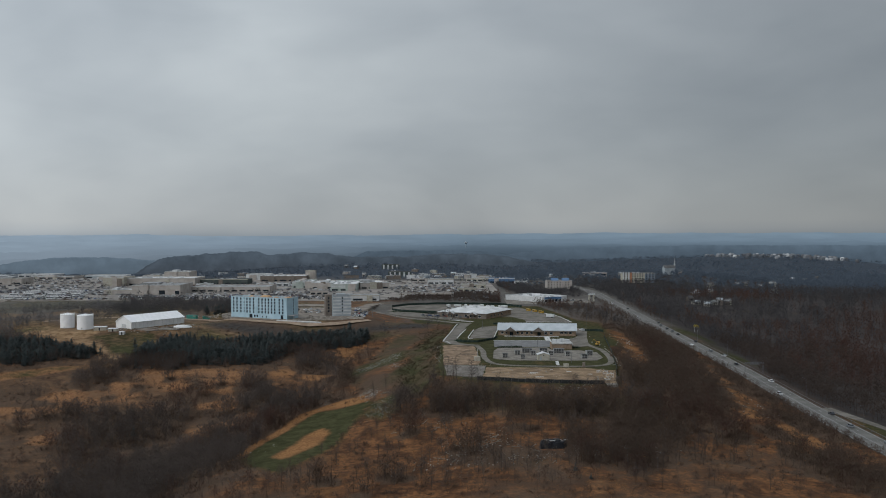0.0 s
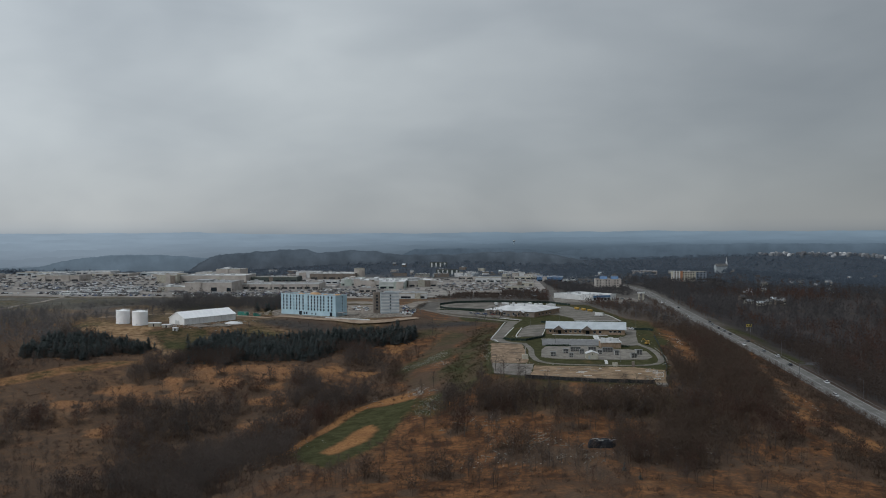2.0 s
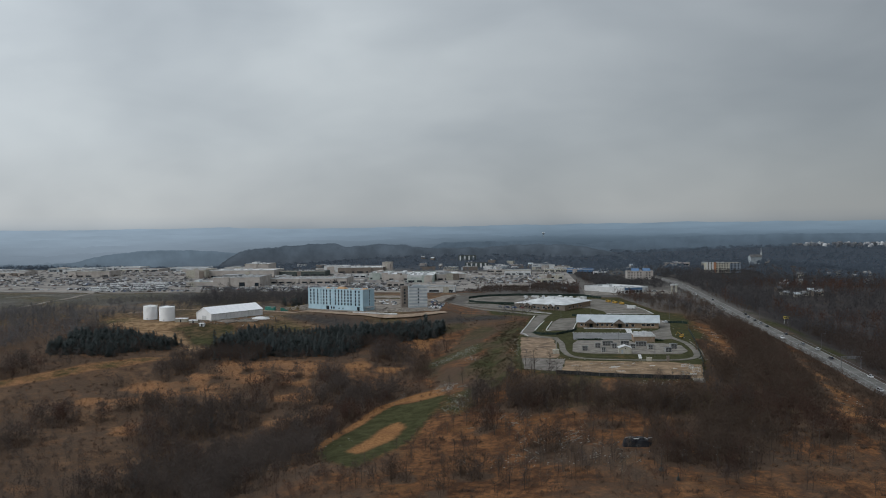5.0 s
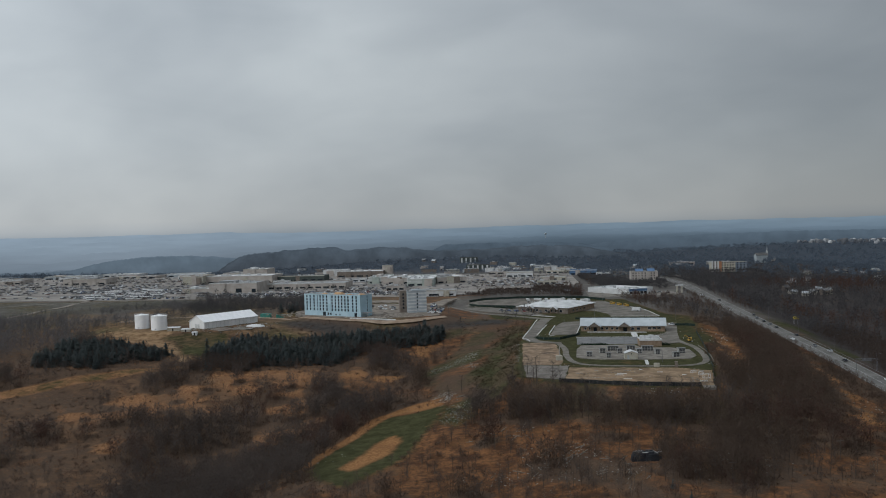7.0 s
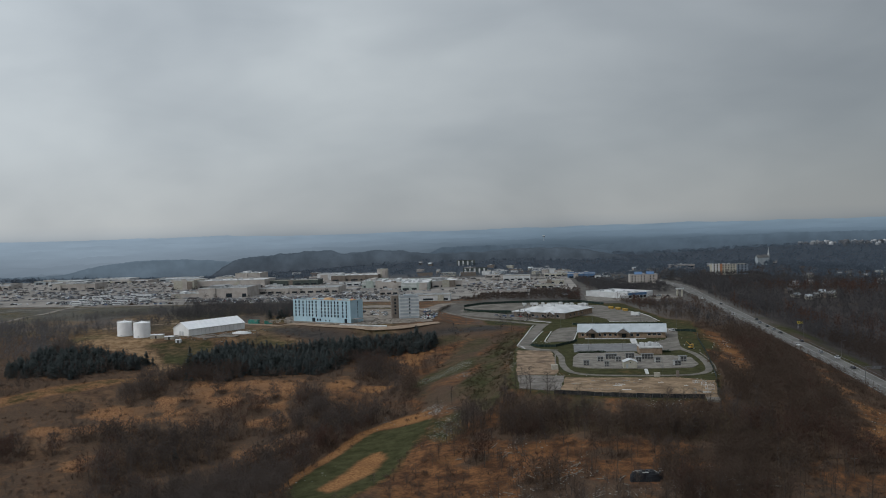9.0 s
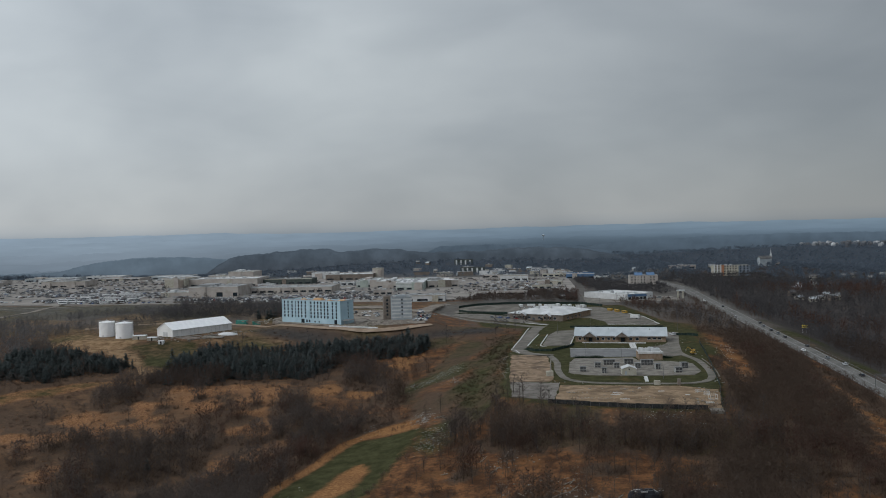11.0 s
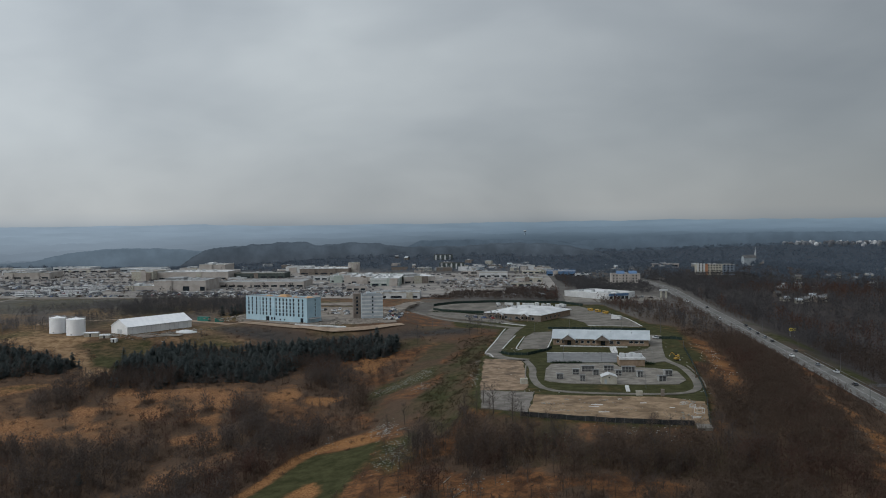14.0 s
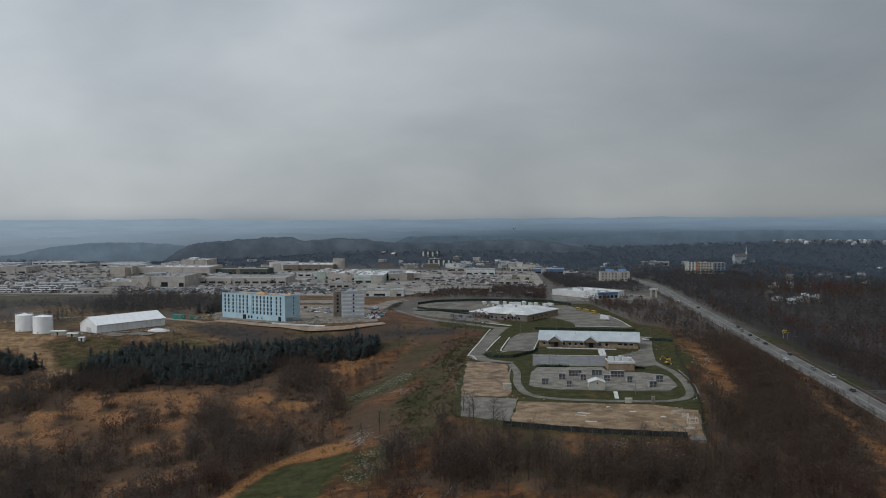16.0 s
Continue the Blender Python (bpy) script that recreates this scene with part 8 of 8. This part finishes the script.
def store(x, y, rz, l, d, h, wall, roof, label, holes=(), units=5, seed=0, z=5.2, name="store", category="store", parapet=0.8):
    t = flat_block(name, x, y, z, rz, l, d, h, wall, roof, label, category, holes, (), "shopping centre", int(units * 1.8), parapet, seed)
    STORES.append((x, y, l, d))
    r = random.Random(seed)
    part("coping", boxed(-0.15, -0.2, h - 0.5, l + 0.15, -0.004, h + 0.25), M_WHITE_WALL if r.random() < 0.5 else M_CREAM_WALL, t, "pale coping along the front")
    part("plinth", boxed(-0.05, -0.16, -0.6, l + 0.05, -0.004, 0.18), M_DARK_ROOF, t, "dark plinth")
    if wall == M_PALE_GREEN:
        for zz in (3.6, 5.2, 6.8):
            part("stripe", boxed(0, -0.12, zz, l, -0.004, zz + 0.75), M_WHITE_WALL, t, "white cladding stripe")
    for k in range(r.randint(1, 3)):
        a, w = r.uniform(0.05, 0.75) * l, r.uniform(4, 9)
        part("entrance_bay", boxed(a, -r.uniform(0.6, 1.6), -0.5, min(a + w, l), -0.21, h * r.uniform(0.75, 1.12)), r.choice((wall, M_BEIGE_WALL, M_CREAM_WALL, M_BROWN_WALL)), t, "projecting entrance bay")
    if r.random() < 0.6:
        a, w = r.uniform(0.1, 0.6) * l, r.uniform(0.15, 0.35) * l
        part("raised_roof", boxed(a, d * 0.3, h - 0.3, a + w, d * 0.75, h + r.uniform(1.0, 2.4)), r.choice((M_GREY_ROOF, M_WHITE_WALL, M_BEIGE_WALL)), t, "raised roof section")
    return t


def front_glass(l, n, z0=0.5, z1=2.6, share=0.72):
    w = l / n * share
    return [(l * (k + 0.5) / n - w / 2, z0, l * (k + 0.5) / n + w / 2, z1) for k in range(n)]


store(-351, 968, 1, 54, 52, 11, M_BEIGE_WALL, M_GREY_ROOF, "large beige department store with dark loading bays", [(30, 0.2, 37, 5), (48, 0.2, 53, 4.5)], 9, 1)
store(-384, 972, 1, 32, 30, 5.0, M_BEIGE_WALL, M_WHITE_ROOF, "low beige store wing with a pale roof", (), 3, 2)
store(-450, 1137, 0, 27, 40, 11.5, M_CREAM_WALL, M_BEIGE_WALL, "yellow-beige box store at the car park", [(10, 5, 15, 8)], 3, 3)
store(-423, 1150, 0, 90, 50, 10, M_BEIGE_WALL, M_WHITE_ROOF, "long beige store with a white roof", front_glass(90, 5), 8, 4)
store(-410, 1262, 0, 36, 40, 13.5, M_BEIGE_WALL, M_WHITE_ROOF, "tall beige anchor store with a white roof", (), 5, 5)
store(-332, 1172, 0, 64, 30, 7, M_DARK_FRONT, M_GREY_ROOF, "long dark green-grey fronted store", front_glass(64, 6), 4, 6)
store(-298, 1013, 1, 92, 46, 6.5, M_BEIGE_WALL, M_GREY_ROOF, "long low beige row of shops", front_glass(92, 10), 9, 7)
store(-295, 1282, 0, 34, 30, 9, M_WHITE_WALL, M_WHITE_ROOF, "white-roofed store beyond the car park", (), 4, 8)
store(-266, 1243, 0, 66, 50, 8.5, M_BROWN_WALL, M_WHITE_ROOF, "brown store with a bright white roof", front_glass(66, 5), 8, 9)
store(-204, 1262, 0, 14, 14, 15, M_BEIGE_WALL, M_GREY_ROOF, "square beige tower of the shopping centre", (), 1, 10)
store(-192, 1084, 2, 25, 60, 8.0, M_PALE_GREEN, M_WHITE_ROOF, "white and pale green store wing", front_glass(25, 2), 4, 11)
store(-165, 1066, 1, 28, 60, 8, M_BEIGE_WALL, M_WHITE_ROOF, "beige store link with a white roof", front_glass(28, 3), 4, 12)
store(-136, 1025, 2, 31, 90, 8.5, M_PALE_GREEN, M_WHITE_ROOF, "white and pale green department store", front_glass(31, 3), 7, 13)
store(-104, 1060, 18, 36, 62, 8, M_BEIGE_WALL, M_WHITE_ROOF, "beige and white store with a long roof", front_glass(36, 4), 5, 14)
store(-24, 1166, 0, 35, 24, 6.5, M_WHITE_WALL, M_GREY_ROOF, "low white shop by the car park", front_glass(35, 4), 2, 15)
store(60, 1200, -3, 36, 26, 6.5, M_BLUE_ROOF, M_BLUE_ROOF, "blue-fronted shop by the highway", front_glass(36, 4), 2, 16, hz(75, 1205))
store(-109, 868, 2, 42, 22, 5.6, M_WHITE_WALL, M_GREY_ROOF, "low pale building behind the grey tower", front_glass(42, 3), 4, 17)
store(-780, 1522, 0, 76, 40, 9, M_WHITE_WALL, M_WHITE_ROOF, "long white warehouse beyond the car parks", (), 3, 18, hz(-740, 1530))
store(-600, 1420, 0, 70, 40, 8, M_BEIGE_WALL, M_WHITE_ROOF, "long pale warehouse beyond the coach rows", (), 3, 19, hz(-560, 1430))
store(-640, 1180, 3, 60, 40, 8, M_BEIGE_WALL, M_GREY_ROOF, "far beige store by the coach rows", front_glass(60, 5), 4, 20)
for k, (sx_, sy_, w) in enumerate(((-905, 1330, 70), (-830, 1290, 60), (-760, 1340, 80), (-700, 1275, 50), (-640, 1330, 70), (-560, 1345, 60), (-520, 1290, 46), (-780, 1225, 50), (-880, 1180, 44), (-690, 1395, 60), (-470, 1345, 60))):
    store(sx_, sy_, (k * 7) % 9 - 4, w, 34, 3.8 + 0.6 * ((k * 5) % 4), (M_WHITE_WALL, M_BEIGE_WALL, M_GREY_WALL)[k % 3], (M_WHITE_ROOF, M_GREY_ROOF, M_WHITE_ROOF)[k % 3], "long pale store in the far car parks", front_glass(w, 5), 3, 40 + k)
store(20, 1085, -4, 30, 18, 5, M_CREAM_WALL, M_GREY_ROOF, "low cream shop near the highway", front_glass(30, 3), 2, 21, hz(30, 1090))

# more parked cars between the stores
taken = {(round(a / 3), round(b / 4)) for a, b in mall_rows}
more = []
for row in range(32):
    yy = 894 + 11.0 * row
    for i in range(330):
        xx = -880 + 2.85 * i
        if rc.random() < (0.10 if -560 < xx < -100 else 0.03) + (0.17 if xx < -100 else 0.06) * math.sin(xx / 37 + row) * math.sin(xx / 90 + 2 * row):
            spot = not any(ax - 3 < xx < ax + al + 3 and ay - 6 < yy < ay + ad + 4 for ax, ay, al, ad in STORES)
            if spot and (round(xx / 3), round(yy / 4)) not in taken and xx < 46 and xx > -0.6 * yy - 60 and yy > 925 - 0.04 * (xx + 560):
                more.append((xx, yy + rc.uniform(-0.5, 0.5)))
joined_cars(np.array(more), 23)

# warehouse, apartment block, office and church beside the highway
wh = flat_block("warehouse", 65, 934, 1.6, -50, 52, 40, 5.2, M_WHITE_WALL, M_WHITE_ROOF, "white warehouse with a dark blue storefront", "warehouse", [(50, 0.2, 58, 3)], (), units=5, seed=31)
t = flat_block("storefront_hall", 100.5, 889, 1.6, 24, 23, 20, 5.8, M_WHITE_WALL, M_WHITE_ROOF, "white hall with a dark blue glazed front", "building", [(2 + 4.0 * k, 0.4, 5.4 + 4.0 * k, 3.2) for k in range(5)], (), units=2, seed=32)
part("sign_band", boxed(1.5, -0.3, 3.4, 21.5, -0.003, 5.6), M_BLUE_ROOF, t, "dark blue sign band")

hol = [(2 + 3.4 * c, 1.2 + 2.9 * f, 3.4 + 3.4 * c, 2.8 + 2.9 * f) for c in range(8) for f in range(4)]
t = flat_block("apartment_block", 121.5, 1040, 3.6, -2, 30.5, 18, 12.6, M_BEIGE_WALL, M_GREY_ROOF, "beige four-storey apartment block with blue roof caps", "apartments", hol, (), units=1, seed=33)
for a, b in ((6, 14), (19, 27)):
    part("blue_cap", gable_roof(bmesh.new(), a, b, 2, 12, 12.8, 15.4, 0.4, 0.2), M_BLUE_ROOF, t, "blue metal roof cap")
for a in (0, 9.6, 19.2, 28.4):
    part("bay", boxed(a, -0.9, -1.0, a + 2.0, -0.003, 12.4), M_BEIGE_WALL, t)

hol = [(12 + 3.3 * c, 1.4 + 3.0 * f, 13.7 + 3.3 * c, 3.0 + 3.0 * f) for c in range(5) for f in range(4)] + [(1.4 + 3.6 * c, 1.4 + 3.0 * f, 3.0 + 3.6 * c, 3.0 + 3.0 * f) for c in range(2) for f in range(4)]
t = flat_block("office_block", 238.0, 1160, 7.6, -1, 43.0, 18, 12.0, M_CREAM_WALL, M_GREY_ROOF, "long four-storey hotel with white, brown, cream and slate bays", "hotel", hol, (), units=2, seed=34)
part("white_bay", box(box(boxed(-0.2, -0.5, -1, 1.2, -0.003, 13.5), 3.2, -0.5, -1, 4.8, -0.003, 13.5), 6.8, -0.5, -1, 8.6, -0.003, 13.5), M_WHITE_WALL, t, "white bay")
part("brown_bay", boxed(8.7, -0.8, -1, 11.8, -0.003, 13), M_RED_CLAY, t, "rust-brown bay")
part("slate_bay", boxed(29, -0.6, -1, 42.9, -0.003, 11.8), mat("slate_panel", (0.13, 0.16, 0.20), (0.20, 0.23, 0.27), 4, 8), t, "dark slate-blue bay")
for c in range(3):
    for f in range(4):
        part("slate_window", boxed(30.5 + 4.2 * c, -0.64, 1.4 + 3.0 * f, 32.3 + 4.2 * c, -0.603, 3.0 + 3.0 * f), M_GLASS, t, "dark window")

t = thing("church", pose(323, 1262, 23.0, 0, 0, 20), "grey-roofed church with a slim white steeple on a wooded hill", "church")
part("nave", gable_wall(bmesh.new(), -3, 3, -6, 12, -12, 0.6, 3.6), M_GREY_WALL, t)
part("roof", gable_roof(bmesh.new(), -6, 12, -3, 3, 0.62, 3.62, 0.5, 0.25), M_DARK_ROOF, t)
part("tower", boxed(11.9, -0.9, 0, 13.5, 0.9, 6.0), M_WHITE_WALL, t)
part("spire", tube(bmesh.new(), (12.7, 0, 6.002), (12.7, 0, 14.0), 0.75, 0.05, 8), M_WHITE_WALL, t, "slim white spire")


def house(x, y, rz, w, d, h, wall, roof, label):
    t = hut(x, y, rz, w, d, h, wall, roof, label, "house", "houses among the trees", "house", door=True, rise=d * 0.3)
    for k in range(3):
        part("window", boxed(w * (0.12 + 0.3 * k), -0.06, 1.2, w * (0.12 + 0.3 * k) + 1.3, -0.004, 2.5), M_GLASS, t)
    part("chimney", boxed(w * 0.7, d * 0.45, h, w * 0.7 + 0.9, d * 0.45 + 0.9, h + d * 0.3 + 1.0), M_BROWN_WALL, t)
    return t


rh = random.Random(77)
house_spots = [(306, 977), (361, 1128), (277, 985), (305, 1066), (354, 1171), (427, 1129), (456, 1215), (284, 949), (293, 955), (305, 952), (312, 960), (276, 957), (300, 1060), (314, 1087), (330, 1095), (400, 1191), (415, 1205), (430, 1185), (480, 1330), (505, 1390), (520, 1405), (540, 1400), (560, 1440), (585, 1460), (600, 1450),
               (350, 1300), (375, 1320), (395, 1350), (420, 1380), (300, 1330), (250, 1250), (205, 1230), (150, 1240), (60, 1300), (90, 1330), (20, 1330), (-40, 1360), (120, 1420), (160, 1460), (60, 1520), (10, 1600), (40, 1620), (-30, 1480), (-180, 1700), (-200, 1720), (-150, 1560), (-300, 1560), (230, 1560), (640, 1500), (660, 1700), (530, 1670)]
for hx, hy in house_spots:
    wl_, rf = rh.choice((M_CREAM_WALL, M_CREAM_WALL, M_BEIGE_WALL, M_BROWN_WALL)), rh.choice((M_GREY_ROOF, M_DARK_ROOF, M_METAL_ROOF, M_GREY_ROOF))
    house(hx, hy, rh.uniform(-30, 30), rh.uniform(5.5, 9), rh.uniform(5, 6.5), rh.uniform(3.0, 5.0), wl_, rf, "pale family house with a pitched roof among bare trees")
# shops and small blocks of the town beyond the shopping centre
rt = random.Random(41)
for k in range(46):
    bx, by = rt.choice((rt.uniform(-230, 20), rt.uniform(-120, 60), rt.uniform(-480, -230))), rt.uniform(1290, 1660)
    wl_ = rt.choice((M_WHITE_WALL, M_CREAM_WALL, M_BEIGE_WALL, M_GREY_WALL, M_BROWN_WALL, M_BROWN_WALL))
    flat_block("town_block", bx, by, hz(bx, by), rt.uniform(-25, 25), rt.uniform(8, 26), rt.uniform(7, 14), rt.uniform(3, 6.5), wl_, rt.choice((M_GREY_ROOF, M_WHITE_ROOF, M_DARK_ROOF, M_METAL_ROOF)),
               "small far flat-roofed block of the town", "building", (), (), "town blocks", rt.randint(0, 2), 0.5, k)
for bx, by, w in ((-22, 930, 30), (14, 1010, 22), (-50, 1240, 34), (110, 1250, 30), (145, 1225, 26), (200, 1250, 34), (95, 1180, 18), (30, 1240, 24), (-150, 960, 20), (-230, 1130, 26), (-320, 1110, 20)):
    flat_block("shop", bx, by, hz(bx, by) + 0.2, rt.uniform(-12, 12), w, 12, rt.uniform(3.5, 5), rt.choice((M_CREAM_WALL, M_WHITE_WALL, M_BEIGE_WALL)), rt.choice((M_GREY_ROOF, M_WHITE_ROOF)),
               "small low shop with a flat roof", "shop", front_glass(w, 3), (), "small shops", 2, 0.6, int(w))
# a far estate of pale houses on the ridge, joined
ex2, ey2, rng = spots(120, 170, 690, 1010, 2120, 2360)
hc = np.array([(0, 0, -2), (10, 0, -2), (10, 8, -2), (0, 8, -2), (0, 0, 5), (10, 0, 5), (10, 8, 5), (0, 8, 5), (0, 4, 8.5), (10, 4, 8.5)], float)
hq = [(0, 1, 5), (0, 5, 4), (1, 2, 6), (1, 6, 5), (2, 3, 7), (2, 7, 6), (3, 0, 4), (3, 4, 7), (4, 5, 9), (4, 9, 8), (6, 7, 8), (6, 8, 9), (5, 6, 9), (7, 4, 8)]
scatter_mesh("far_houses", [(hc, np.array(hq), 0)], ex2, ey2, rng.uniform(0.6, 1.1, len(ex2)), random_paint("far_house_paint", [(0.0, (0.09, 0.095, 0.105)), (0.45, (0.17, 0.18, 0.19)), (0.7, (0.32, 0.33, 0.345)), (0.9, (0.46, 0.47, 0.48))], 0.8), "far estate of pale houses on a wooded ridge", "houses", seed=22)

for px, py, w, n in ((-124, 1690, 34, 4), (-99, 1500, 40, 5)):
    zz = hz(px, py)
    t = flat_block("apartment_block", px, py, zz, 0, w, 14, 9.5, M_DARK_FRONT, M_DARK_ROOF, "far brown apartment block with white balconies", "apartments", (), (), units=0, cap=M_DARK_ROOF)
    for k in range(n):
        a = w * (k + 0.3) / n
        part("balcony", boxed(a, -1.2, 0, a + w / n * 0.34, -0.003, 8.6), M_WHITE_WALL, t, "pale balcony column")

t = thing("water_tower", pose(58.5, 2440, 40) @ Matrix.Scale(0.45, 4), "far pale water tower on a wooded ridge", "water tower")
part("tank", loft_box(bmesh.new(), [(-4, 4, -4, 4, 17), (-9, 9, -9, 9, 21), (-9, 9, -9, 9, 25), (-3, 3, -3, 3, 28)]), M_GREY_WALL, t)
part("stem", tube(bmesh.new(), (0, 0, -4), (0, 0, 17.2), 2, 2, 10), M_GREY_WALL, t)
for c in (*CARS, BUS_Y, BUS_W):
    for o in (*c.children_recursive, c):
        bpy.data.objects.remove(o)
